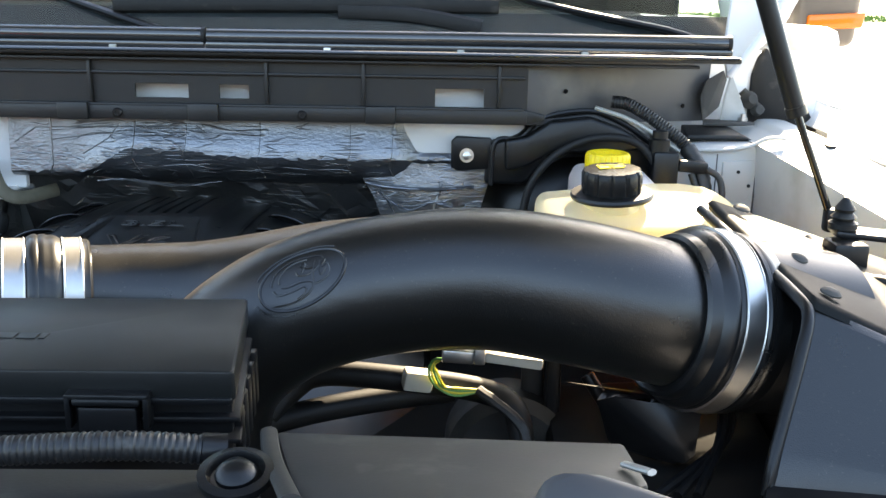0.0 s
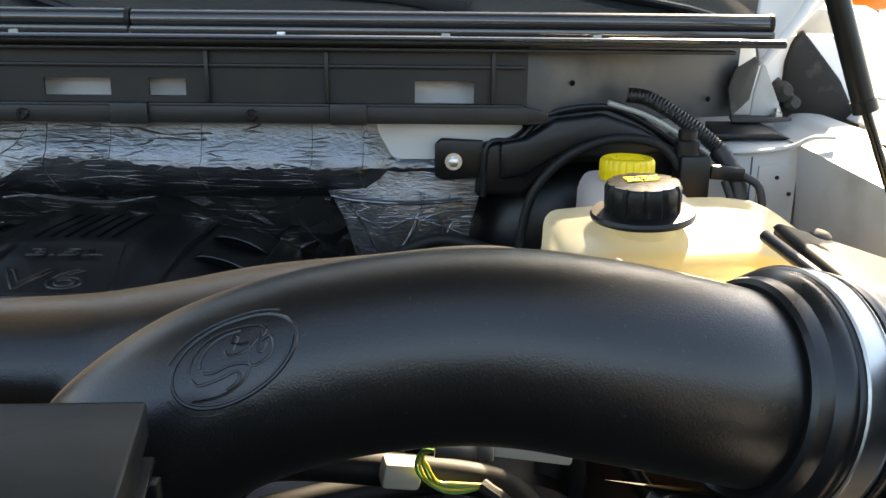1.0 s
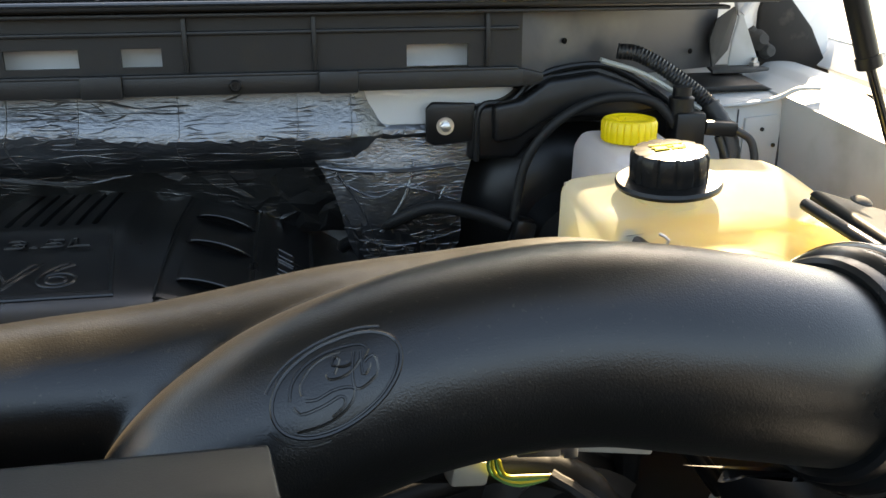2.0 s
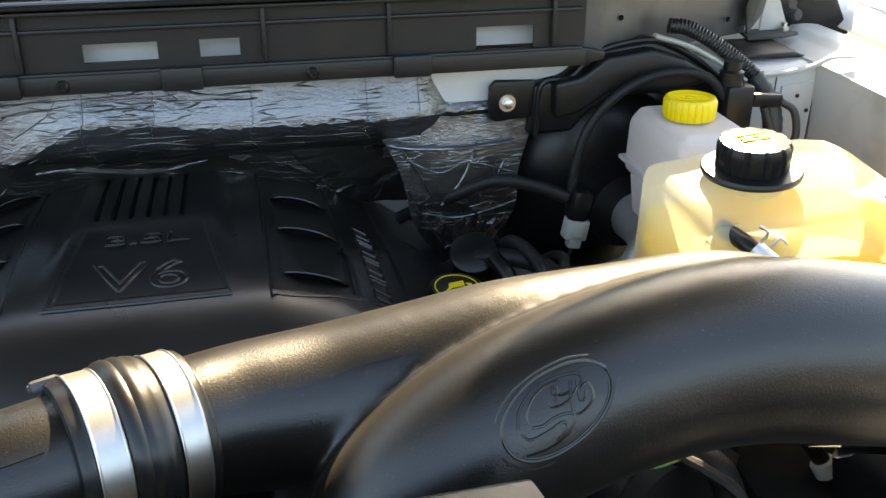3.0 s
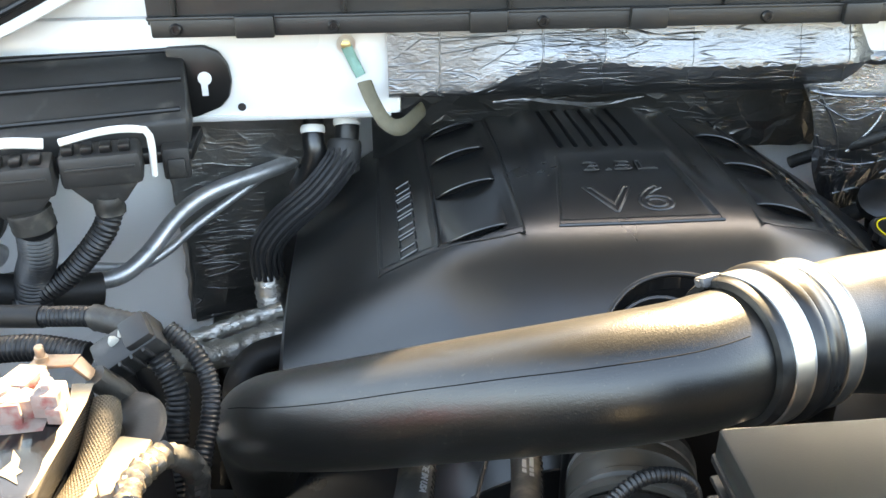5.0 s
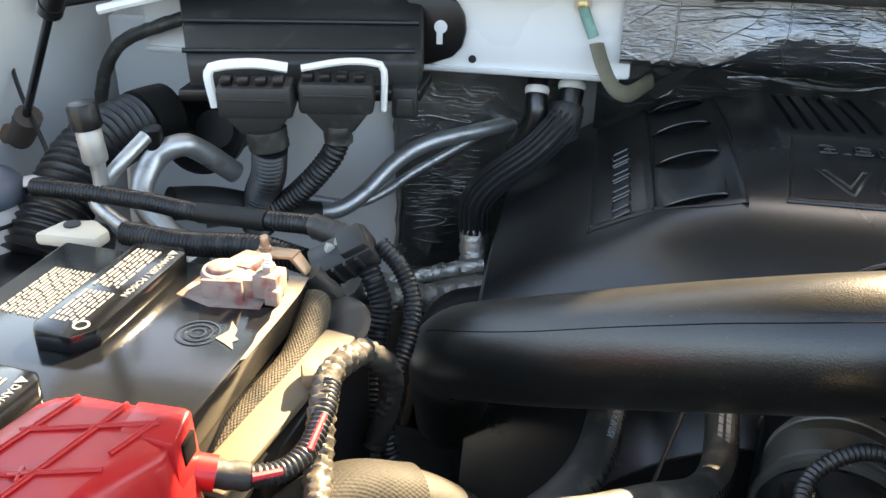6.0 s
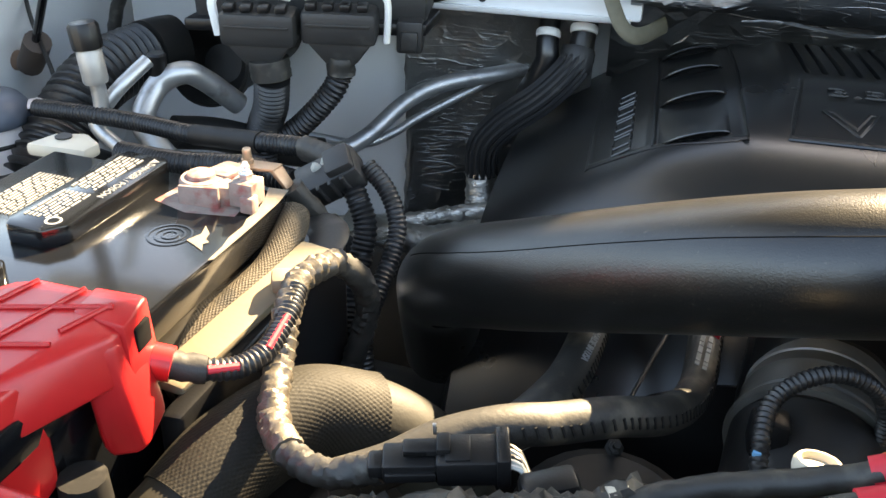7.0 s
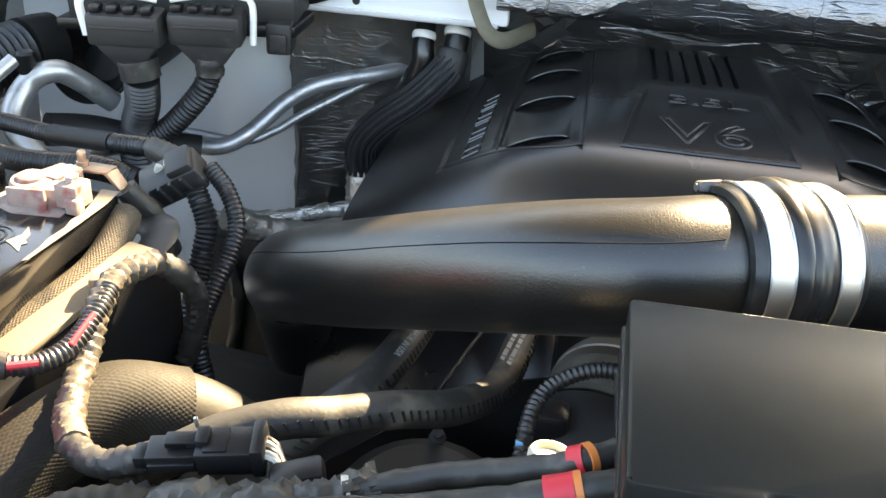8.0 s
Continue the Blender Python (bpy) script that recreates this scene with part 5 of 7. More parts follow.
part("bead", sweep([(x * 0.92 + 0.013, 1.103, z * 0.985 + 0.0165) for x, z in DP[:7]], 0.003, 8, 0.006), PLASTIC, duct)
part("arch_hose", sweep([(0.104, 1.085, 0.985), (0.107, 1.085, 1.03), (0.118, 1.085, 1.075), (0.148, 1.083, 1.110), (0.190, 1.08, 1.128), (0.235, 1.075, 1.124), (0.262, 1.07, 1.095)], 0.0048, 12, 0.006), RUBBER, duct)
part("bolt_plate", prism([(0.022, 1.086), (0.022, 1.118), (0.028, 1.124), (0.07, 1.122), (0.07, 1.085), (0.03, 1.082)], 0.006, upright(0, 1.112, 0), 0.002), PLASTIC, duct)
part("washer", turned([(.0085, 0), (.0085, .0015), (.004, .0015)], (0.0405, 1.1065, 1.101), (0, -1, 0), 24), STEEL, duct)
part("bolt", turned([(.005, 0), (.005, .005), (.0035, .006)], (0.0405, 1.105, 1.101), (0, -1, 0), 6), STEEL, duct)
part("edge_trim", sweep([(0.190, 1.105, 1.160), (0.235, 1.10, 1.145), (0.290, 1.095, 1.112)], 0.0055, 8, 0.01, flat=0.5), GREYPLASTIC, duct, "pale grey edge trim")
dc = thing("corrugated_hose", "black corrugated cable conduit over the duct", "conduit", (0.26, 1.1, 1.14), "conduits")
DCP = [(0.212, 1.12, 1.166), (0.232, 1.115, 1.163), (0.262, 1.105, 1.146), (0.30, 1.095, 1.116), (0.315, 1.08, 1.085), (0.318, 1.07, 1.04)]
part("conduit", sweep(DCP, 0.0080, 16, 0.006, (0.0036, 0.0010)), LOOM, dc)
part("taped_end", sweep(DCP[-3:], 0.0098, 14, 0.004, wrap=(0.008, 0.0012, 3)), BLACKTAPE, dc)
sw = thing("brake_switch", "black pressure switch with plug and wires", "switch", (0.28, 1.07, 1.07))
part("block", rbox((0.268, 1.075, 1.093), (0.03, 0.03, 0.045), 0.004), PLASTIC, sw)
part("plug", rbox((0.30, 1.072, 1.098), (0.036, 0.016, 0.014), 0.003, (0, 6, 8)), PLASTIC, sw)
part("tower", turned([(.012, 0), (.012, .02), (.009, .022), (.009, .03)], (0.262, 1.075, 1.108), (0, 0, 1), 20), PLASTIC, sw)
part("wire", sweep([(0.318, 1.07, 1.095), (0.332, 1.065, 1.085), (0.335, 1.06, 1.06), (0.325, 1.06, 1.04)], 0.004, 10, 0.004), BLACKTAPE, sw)
part("wire", sweep([(0.30, 1.07, 1.09), (0.31, 1.065, 1.06), (0.305, 1.06, 1.03)], 0.004, 10, 0.004), BLACKTAPE, sw)

vac = thing("vacuum_hose", "black vacuum hose with a pale grey connector", "hose", (0.1, 1.08, 0.97))
part("hose", sweep([(-0.06, 1.16, 0.965), (-0.049, 1.15, 0.975), (-0.011, 1.115, 1.005), (0.028, 1.10, 1.023), (0.069, 1.09, 1.017), (0.10, 1.082, 1.005)], 0.0068, 14, 0.005), RUBBER, vac)
part("elbow", rbox((0.112, 1.08, 0.997), (0.022, 0.022, 0.034), 0.006, (0, 12, 0)), PLASTIC, vac)
part("connector", join(rbox((0.109, 1.078, 0.972), (0.024, 0.016, 0.022), 0.002, (0, 10, 0)), rbox((0.108, 1.078, 0.957), (0.014, 0.012, 0.012), 0.002, (0, 10, 0)), rbox((0.109, 1.0685, 0.974), (0.012, 0.004, 0.016), 0.001, (0, 10, 0))), GREYPLASTIC, vac, "pale grey plug")
part("lead", sweep([(0.107, 1.078, 0.95), (0.095, 1.07, 0.925), (0.10, 1.06, 0.905), (0.13, 1.05, 0.905)], 0.002, 8, 0.004), RUBBER, vac)
vb = thing("vacuum_valve", "black round valve with a mouth on the engine", "valve", (0.03, 1.08, 0.93))
part("stem", sweep([(0.01, 1.07, 0.90, .016), (0.012, 1.08, 0.94, .018), (0.012, 1.09, 0.965, .014)], seg=18), PLASTIC, vb)
part("collar", turned([(.017, 0), (.024, .004), (.024, .014), (.016, .018)], (0.0, 1.07, 0.952), (-0.2, -0.5, 0.85), 26), PLASTIC, vb)
solo("vent_pipe", sweep([(0.012, 1.045, 0.965, .008), (0.022, 1.02, 0.95, .009), (0.03, 1.0, 0.91, .009)], seg=18), PLASTIC, "stubby black vent pipe beside the filler cap", "pipe")

# rims pressed round the louvre panels and the badge panel
for side in (-1, 1):
    for line in ([(0.100, 1.16), (0.0985, 1.05), (0.0965, 0.905), (0.101, 0.8935), (0.125, 0.8955), (0.150, 0.9025), (0.180, 0.911), (0.211, 0.9195), (0.2135, 0.924), (0.214, 1.0), (0.213, 1.10)],
                 [(0.1645, 0.910), (0.165, 1.0), (0.164, 1.13)]):
        part("panel_rim", sweep([on_cover(CX + side * a, y, 0, 0.0).translation for a, y in line], 0.0010, 6, 0.006), COVER, cover)
part("badge_rim", sweep([on_cover(CX + a, y, 0, 0.0004).translation for a, y in ((-0.068, 0.897), (-0.03, 0.8965), (0.0, 0.896), (0.03, 0.8965), (0.068, 0.897))], 0.0014, 6, 0.006), COVER, cover)
for side in (-1, 1):
    part("badge_rim", sweep([on_cover(CX + side * a, y, 0, 0.0).translation for a, y in ((0.067, 0.898), (0.060, 0.95), (0.050, 1.015))], 0.0008, 6, 0.006), COVER, cover)
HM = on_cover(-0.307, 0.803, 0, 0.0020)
# Black disc painted as the opening's shade.
part("opening_shade", turned([(.0405, 0), (.0405, .0006)], HM.translation, HM.to_3x3() @ Vector((0, 0, 1)), 36), RECESSSHADE, cover, "black disc painted as the shade of the opening above the intake pipe")
part("opening_rim", turned([(.0405, -.003), (.0435, -.002), (.0425, .0012), (.0405, .0010)], HM.translation, HM.to_3x3() @ Vector((0, 0, 1)), 36, False), COVER, cover)

# ---------------------------------------------------------------- fuse box and radiator cover
fuse = thing("fuse_box", "worn black plastic fuse box with a latched lid", "fuse box", (-0.24, 0.5, 0.95))
def rounded(outline, r, n=4):
    """The outline with its corners rounded to r."""
    out = []
    for k, q in enumerate(outline):
        a, b, c = Vector(outline[k - 1]), Vector(q), Vector(outline[(k + 1) % len(outline)])
        p0, p1 = b + (a - b).normalized() * r, b + (c - b).normalized() * r
        out += [tuple(p0 * (1 - t) ** 2 + b * (2 * t * (1 - t)) + p1 * t * t) for t in (i / n for i in range(n + 1))]
    return out


LP = rounded([(-0.370, 0.556), (-0.113, 0.562), (-0.097, 0.446), (-0.285, 0.444), (-0.288, 0.4495), (-0.324, 0.4495), (-0.327, 0.443), (-0.370, 0.443)], 0.003)
part("lid", prism(LP, 0.016, pose(0, 0, 1.084), 0.0014, 2), LID, fuse, "worn grey-black lid")
part("lid_rim", prism([(x * 1.012 - 0.0028 * (x > -0.2) + 0.003, y * 1.02 - 0.0105) for x, y in LP], 0.004, pose(0, 0, 1.082), 0.001), PLASTIC, fuse)
part("mid_wall", prism([(-0.367, 0.55), (-0.115, 0.557), (-0.10, 0.452), (-0.364, 0.448)], 0.020, pose(0, 0, 1.063), 0.002), PLASTIC, fuse)
part("mid_rim", prism([(-0.371, 0.554), (-0.111, 0.561), (-0.095, 0.446), (-0.368, 0.442)], 0.003, pose(0, 0, 1.072), 0.001), PLASTIC, fuse)
part("lower_rim", prism([(-0.371, 0.554), (-0.111, 0.561), (-0.095, 0.446), (-0.368, 0.442)], 0.003, pose(0, 0, 1.060), 0.001), PLASTIC, fuse)
part("base", prism([(-0.367, 0.55), (-0.115, 0.557), (-0.10, 0.452), (-0.364, 0.448)], 0.115, pose(0, 0, 0.946), 0.003), PLASTIC, fuse)
lat = part("latch", join(rbox((-0.160, 0.4425, 1.068), (0.030, 0.008, 0.030), 0.002), rbox((-0.160, 0.4400, 1.086), (0.034, 0.006, 0.004), 0.0015)), PLASTIC, fuse)
part("latch_frame", join(rbox((-0.1405, 0.4425, 1.080), (0.003, 0.009, 0.018), 0.001), rbox((-0.1795, 0.4425, 1.080), (0.003, 0.009, 0.018), 0.001), rbox((-0.160, 0.4425, 1.0885), (0.042, 0.009, 0.003), 0.001)), PLASTIC, lat)
part("lid_mark", bars(1, pose(-0.222, 0.492, 1.1003), 2, 0.008, 0.01, 0.03, 0.0004), LID, fuse)
for k in range(5):
    part("side_clip", rbox((-0.1085 + 0.002 * k, 0.545 - 0.02 * k, 1.055), (0.006, 0.008, 0.035), 0.001), PLASTIC, fuse)

rad = thing("radiator_cover", "dusty black plastic radiator cover panel with a recessed fastener", "cover", (-0.05, 0.37, 1.05))
part("panel", hull([(-0.073, 0.42, 1.081), (0.096, 0.42, 1.077), (0.094, 0.36, 1.089), (-0.048, 0.325, 1.10), (0.05, 0.315, 1.10), (-0.073, 0.42, 1.06), (0.096, 0.42, 1.06), (0.094, 0.36, 1.06), (-0.048, 0.325, 1.06), (0.05, 0.315, 1.06)], 0.003), DUSTY, rad)
part("left_panel", hull([(-0.40, 0.385, 1.078), (-0.078, 0.385, 1.08), (-0.054, 0.315, 1.094), (-0.40, 0.29, 1.094), (-0.40, 0.385, 1.05), (-0.078, 0.385, 1.05), (-0.054, 0.315, 1.05), (-0.40, 0.29, 1.05)], 0.003), DUSTY, rad)
part("ridge", sweep([(-0.076, 0.421, 1.080), (-0.066, 0.375, 1.090), (-0.050, 0.322, 1.1015)], 0.0042, 10, 0.01, flat=0.6), DUSTY, rad)
part("fastener_ring", turned([(.0155, 0), (.0155, .003), (.012, .004), (.0105, .001), (.0105, 0)], (-0.077, 0.353, 1.0935), (0, -0.2, 0.98), 32, False), PLASTIC, rad)
part("fastener", turned([(.0085, 0), (.0085, .002), (.006, .005), (.002, .006)], (-0.077, 0.353, 1.094), (0, -0.2, 0.98), 24), PLASTIC, rad)
part("corner_strip", sweep([(0.087, 0.378, 1.088), (0.094, 0.358, 1.095)], 0.0024, 8, 0.004, flat=0.6), ALU, rad)
lb = thing("latch_bracket", "grey painted steel bonnet latch bracket", "bracket", (0.07, 0.31, 1.08))
part("bracket", hull([(0.035, 0.302, 1.10), (0.045, 0.318, 1.118), (0.062, 0.318, 1.118), (0.072, 0.302, 1.109), (0.115, 0.302, 1.107), (0.115, 0.29, 1.09), (0.035, 0.285, 1.09), (0.115, 0.32, 1.09), (0.035, 0.32, 1.09)], 0.003), GREYPAINT, lb)
part("stop", turned([(.006, 0), (.006, .004), (.004, .005)], (0.09, 0.30, 1.107), (0, 0, 1), 18), STEEL, lb)
fc = thing("corrugated_hose", "black corrugated conduit lying on the radiator cover", "conduit", (-0.2, 0.366, 1.09), "conduits")
part("conduit", sweep([(-0.40, 0.37, 1.075), (-0.30, 0.368, 1.092), (-0.20, 0.366, 1.096), (-0.13, 0.368, 1.099), (-0.09, 0.375, 1.094)], 0.0066, 18, 0.006, (0.0030, 0.0009)), LOOM, fc)
part("end_cap", sweep([(-0.096, 0.3735, 1.095), (-0.086, 0.376, 1.0935)], 0.0072, 16, 0.003), PLASTIC, fc)

plug = thing("loose_connector", "open metal connector on green and yellow wires", "connector", (0.03, 0.67, 1.02))
part("white_plug", rbox((-0.009, 0.708, 0.984), (0.024, 0.016, 0.017), 0.003, (0, 10, 10)), CREAM, plug, "white plug")
part("metal_block", join(rbox((0.022, 0.668, 1.022), (0.024, 0.012, 0.010), 0.001, (0, 4, 0)), rbox((0.038, 0.664, 1.025), (0.008, 0.014, 0.014), 0.001)), STEEL, plug)
part("tail", rbox((0.064, 0.668, 1.019), (0.045, 0.012, 0.008), 0.002, (0, 8, 0)), CREAM, plug)
for k, mt in enumerate((GREENWIRE, YELLOWWIRE, GREENWIRE, YELLOWWIRE)):
    o = 0.0022 * k
    part("wire", sweep([(0.014, 0.668 + o, 1.018), (0.004, 0.682 + o, 1.012 - o), (0.0 + o, 0.69, 0.998), (0.006 + o, 0.70, 0.982), (0.022, 0.70, 0.974 + o), (0.045, 0.70, 0.979)], 0.0011, 6, 0.004), mt, plug)
part("lead", sweep([(0.04, 0.70, 0.979), (0.055, 0.69, 0.972), (0.075, 0.68, 0.955), (0.08, 0.67, 0.92)], 0.0045, 8, 0.005, wrap=(0.012, 0.0008, 3)), BLACKTAPE, plug)
for k, pts in enumerate(([(-0.13, 0.70, 0.955), (-0.111, 0.715, 0.972), (-0.088, 0.72, 0.983), (-0.027, 0.72, 0.98), (0.043, 0.72, 0.97), (0.069, 0.70, 0.963), (0.077, 0.68, 0.93)],
                         [(-0.14, 0.70, 0.945), (-0.09, 0.715, 0.953), (-0.03, 0.735, 0.956), (0.02, 0.75, 0.957)])):
    ch = thing("coolant_hose", "dark rubber coolant hose under the intake tube", "hose", pts[3], "coolant hoses")
    part("hose", sweep(pts, 0.0105, 16, 0.006), RUBBER, ch)
solo("engine_bracket", hull([(0.08, 0.76, 0.85), (0.10, 0.76, 0.85), (0.08, 0.76, 1.0), (0.10, 0.76, 1.0), (0.085, 0.80, 0.85), (0.105, 0.80, 1.0)], 0.003), DARK, "dark cast engine bracket below the tube", "bracket")

# bonnet catch and loom beside the right wing
ct = thing("wiring_mount", "black rubber stud and loom beside the wing", "connector", (0.36, 0.78, 1.08))
part("stud", turned([(.012, 0), (.012, .005), (.008, .007), (.011, .010), (.007, .014), (.009, .017), (.004, .024), (.002, .027)], (0.352, 0.78, 1.098), (0, 0, 1), 22), RUBBER, ct)
part("plate", rbox((0.372, 0.78, 1.093), (0.055, 0.03, 0.006), 0.002, (0, 4, -8)), PLASTIC, ct)
part("block", rbox((0.35, 0.765, 1.078), (0.03, 0.03, 0.026), 0.004), PLASTIC, ct)
part("loom", sweep([(0.325, 0.79, 1.085), (0.335, 0.77, 1.07), (0.35, 0.74, 1.065), (0.385, 0.70, 1.07)], 0.006, 10, 0.005, wrap=(0.01, 0.001, 5)), BLACKTAPE, ct)

# ---------------------------------------------------------------- battery
BO, BEX, BEY = Vector((-0.689, 0.706, 0)), Vector((-0.9936, 0.113, 0)), Vector((-0.113, -0.9936, 0))
BM = Matrix((BEX, BEY, Vector((0, 0, 1)))).transposed().to_4x4()
BM = Matrix.Translation(BO) @ BM


def bat(a, b, z):
    return BM @ Vector((a, b, z))


def bat_hull(pts, bev=0.003, seg=2):
    return hull([bat(*p) for p in pts], bev, seg)


battery = thing("battery", "black car battery with two vent covers and white print", "battery", bat(0.09, 0.14, 0.84))
part("case", bat_hull([(a, b, z) for a in (0.004, 0.172) for b in (0.004, 0.268) for z in (0.84, 1.012)], 0.005), BATTERY, battery)
part("top", bat_hull([(a, b, z) for a in (0.0, 0.176) for b in (0.0, 0.272) for z in (1.010, 1.032)], 0.003), BATTERY, battery)
part("rings", join(*[turned([(r, 0), (r, .0007), (r - 0.0012, .0007), (r - 0.0012, 0)], bat(0.035, 0.076, 1.0318), (0, 0, 1), 28, False) for r in (0.005, 0.009, 0.013)]), BATTERY, battery)


def text_on(a, b, z):
    """Own x along the battery towards its front, own y to its right side."""
    o = bat(a, b, z)
    return Matrix.Translation(o) @ Matrix((BEY, -BEX, Vector((0, 0, 1)))).transposed().to_4x4()


for b0 in (0.004, 0.147):
    vc = part("vent_cover", bat_hull([(a, b, z) for z in (1.031, 1.0435) for a, b in ((0.084, b0), (0.112, b0), (0.117, b0 + 0.006), (0.117, b0 + 0.104), (0.111, b0 + 0.112), (0.088, b0 + 0.112), (0.079, b0 + 0.10), (0.079, b0 + 0.006))], 0.002), BATTERY, battery)
    part("print", lettering("DANGER / POISON", 0.0062, text_on(0.085, b0 + 0.040, 1.0437)), WHITEINK, vc, "white warning print")
    part("print", bars(6, text_on(0.094, b0 + 0.035, 1.0437) @ pose(0, 0.0, 0), 11, 0.0012, 0.0031, 0.048), WHITEINK, vc)
    part("print", bars(7, text_on(0.094, b0 + 0.082, 1.0437) @ pose(0, 0.002, 0), 12, 0.0011, 0.0029, 0.034), WHITEINK, vc)
    part("sign", prism([(-.003, -.002), (.003, -.002), (0, .004)], 0.0004, text_on(0.086, b0 + 0.010, 1.0436), 0), WHITEINK, vc)
    part("sign", turned([(.0048, 0), (.0048, .0004), (.0034, .0004), (.0034, 0)], bat(0.089, b0 + 0.100, 1.0436), (0, 0, 1), 16, False), WHITEINK, vc)
part("label_print", bars(11, text_on(0.130, 0.062, 1.0322), 21, 0.0011, 0.0028, 0.055), WHITEINK, battery)
part("label_print", bars(3, text_on(0.155, 0.150, 1.0322), 22, 0.002, 0.0036, 0.03), WHITEINK, battery)
for k in range(3):
    o = Matrix.Translation(bat(0.139, 0.130, 1.0321)) @ pose(0, 0, 0, 0, 0, 120 * k)
    part("recycle_arrow", prism([(-.007, .0045), (.003, .0045), (.003, .0025), (.008, .006), (.003, .0095), (.003, .0075), (-.005, .0075)], 0.0004, o, 0), WHITEINK, battery)

neg = thing("battery_clamp", "corroded pinkish lead clamp on the negative post", "battery clamp", bat(0.045, 0.024, 1.032))


def clamp_at(a, b, z):
    return bat(0.0153 + (a - 0.017) * 0.86, 0.025 + (b - 0.014) * 0.78, 1.0325 + (z - 1.034) * 0.86)


def clamp_hull(pts, bev=0.001):
    return hull([clamp_at(*q) for q in pts], bev, 2)


part("post_ring", turned([(.0135, 0), (.0142, .002), (.0138, .010), (.0125, .012), (.007, .0122)], clamp_at(0.053, 0.012, 1.034), (0.03, 0, 1), 30), LEAD, neg)
part("post", turned([(.0088, 0), (.0084, .0022), (.006, .0034)], clamp_at(0.054, 0.011, 1.0478), (0, 0, 1), 24), LEAD, neg)
part("jaw", clamp_hull([(0.052, 0.030, 1.034), (0.022, 0.022, 1.034), (0.052, 0.028, 1.047), (0.022, 0.020, 1.047), (0.046, 0.0, 1.034), (0.022, 0.008, 1.034), (0.046, 0.0, 1.047), (0.022, 0.010, 1.047)]), LEAD, neg)
part("jaw_lip", clamp_hull([(0.060, 0.034, 1.034), (0.030, 0.031, 1.034), (0.060, 0.030, 1.034), (0.030, 0.027, 1.034), (0.060, 0.034, 1.048), (0.030, 0.031, 1.050), (0.060, 0.031, 1.048), (0.030, 0.028, 1.050)], 0.0006), LEAD, neg)
part("jaw_tail", clamp_hull([(0.050, -0.022, 1.038), (0.030, -0.020, 1.038), (0.058, 0.006, 1.038), (0.036, 0.006, 1.038), (0.050, -0.022, 1.049), (0.030, -0.020, 1.049), (0.058, 0.006, 1.049), (0.036, 0.006, 1.049)]), LEAD, neg)
part("block", clamp_hull([(a, b, z) for a in (0.006, 0.024) for b in (0.006, 0.026) for z in (1.036, 1.054)], 0.0008), LEAD, neg)
part("square_nut", clamp_hull([(a, b, z) for a in (0.004, 0.014) for b in (0.020, 0.030) for z in (1.034, 1.046)], 0.0008), LEAD, neg)
part("nut", turned([(.0044, 0), (.0044, .0034), (.0038, .004)], clamp_at(0.016, 0.014, 1.054), (0, 0, 1), 6), STEEL, neg)
part("stud", turned([(.0022, 0), (.0026, .001), (.0022, .002), (.0026, .003), (.0022, .004), (.0026, .005), (.0022, .006), (.0016, .0075)], clamp_at(0.016, 0.014, 1.0575), (0, 0, 1), 14), STEEL, neg)
part("lug", join(hull([(-0.731, 0.717, 1.0375), (-0.728, 0.731, 1.0375), (-0.703, 0.717, 1.0385), (-0.701, 0.728, 1.0385), (-0.731, 0.717, 1.040), (-0.728, 0.731, 1.040), (-0.703, 0.717, 1.041), (-0.701, 0.728, 1.041)], 0.0006), hull([(-0.704, 0.717, 1.041), (-0.702, 0.728, 1.041), (-0.695, 0.718, 1.028), (-0.693, 0.727, 1.028), (-0.706, 0.717, 1.039), (-0.704, 0.728, 1.039), (-0.697, 0.718, 1.027), (-0.695, 0.727, 1.027)], 0.0006)), COPPER, neg, "tarnished copper lug")
part("lug_bolt", turned([(.0040, 0), (.0040, .003), (.0028, .0032), (.0031, .005), (.0028, .007), (.0031, .009), (.0024, .0105)], (-0.7235, 0.724, 1.040), (0, 0, 1), 16), COPPER, neg)
part("cable", sweep([(-0.694, 0.722, 1.028), (-0.687, 0.726, 1.016), (-0.680, 0.735, 1.0), (-0.678, 0.745, 0.97)], 0.0078, 16, 0.005, wrap=(0.01, 0.0012, 5)), BLACKTAPE, neg)
part("crust", clamp_hull([(0.076, -0.006, 1.0335), (0.02, -0.004, 1.0335), (0.080, 0.034, 1.0335), (0.015, 0.036, 1.0335), (0.05, 0.044, 1.0335), (0.05, 0.012, 1.036)], 0), LEAD, neg, "pink corrosion crust")
# Jagged pale outlines paint the sun falling past the clamp and cables.
for outline in ([(-0.703, 0.7085), (-0.690, 0.708), (-0.6895, 0.69), (-0.692, 0.66), (-0.697, 0.615), (-0.6995, 0.613), (-0.6985, 0.630), (-0.6995, 0.640), (-0.6975, 0.655), (-0.6990, 0.664), (-0.6975, 0.676), (-0.699, 0.690)],
                [(-0.7205, 0.631), (-0.716, 0.640), (-0.718, 0.650), (-0.712, 0.642), (-0.711, 0.635), (-0.7075, 0.632), (-0.710, 0.629), (-0.707, 0.622), (-0.714, 0.627)]):
    part("sun_patch", prism(outline, 0.0004, pose(0, 0, 1.0322), 0), SUNPATCH, battery, "pale patch painted as sunlight on the battery top")

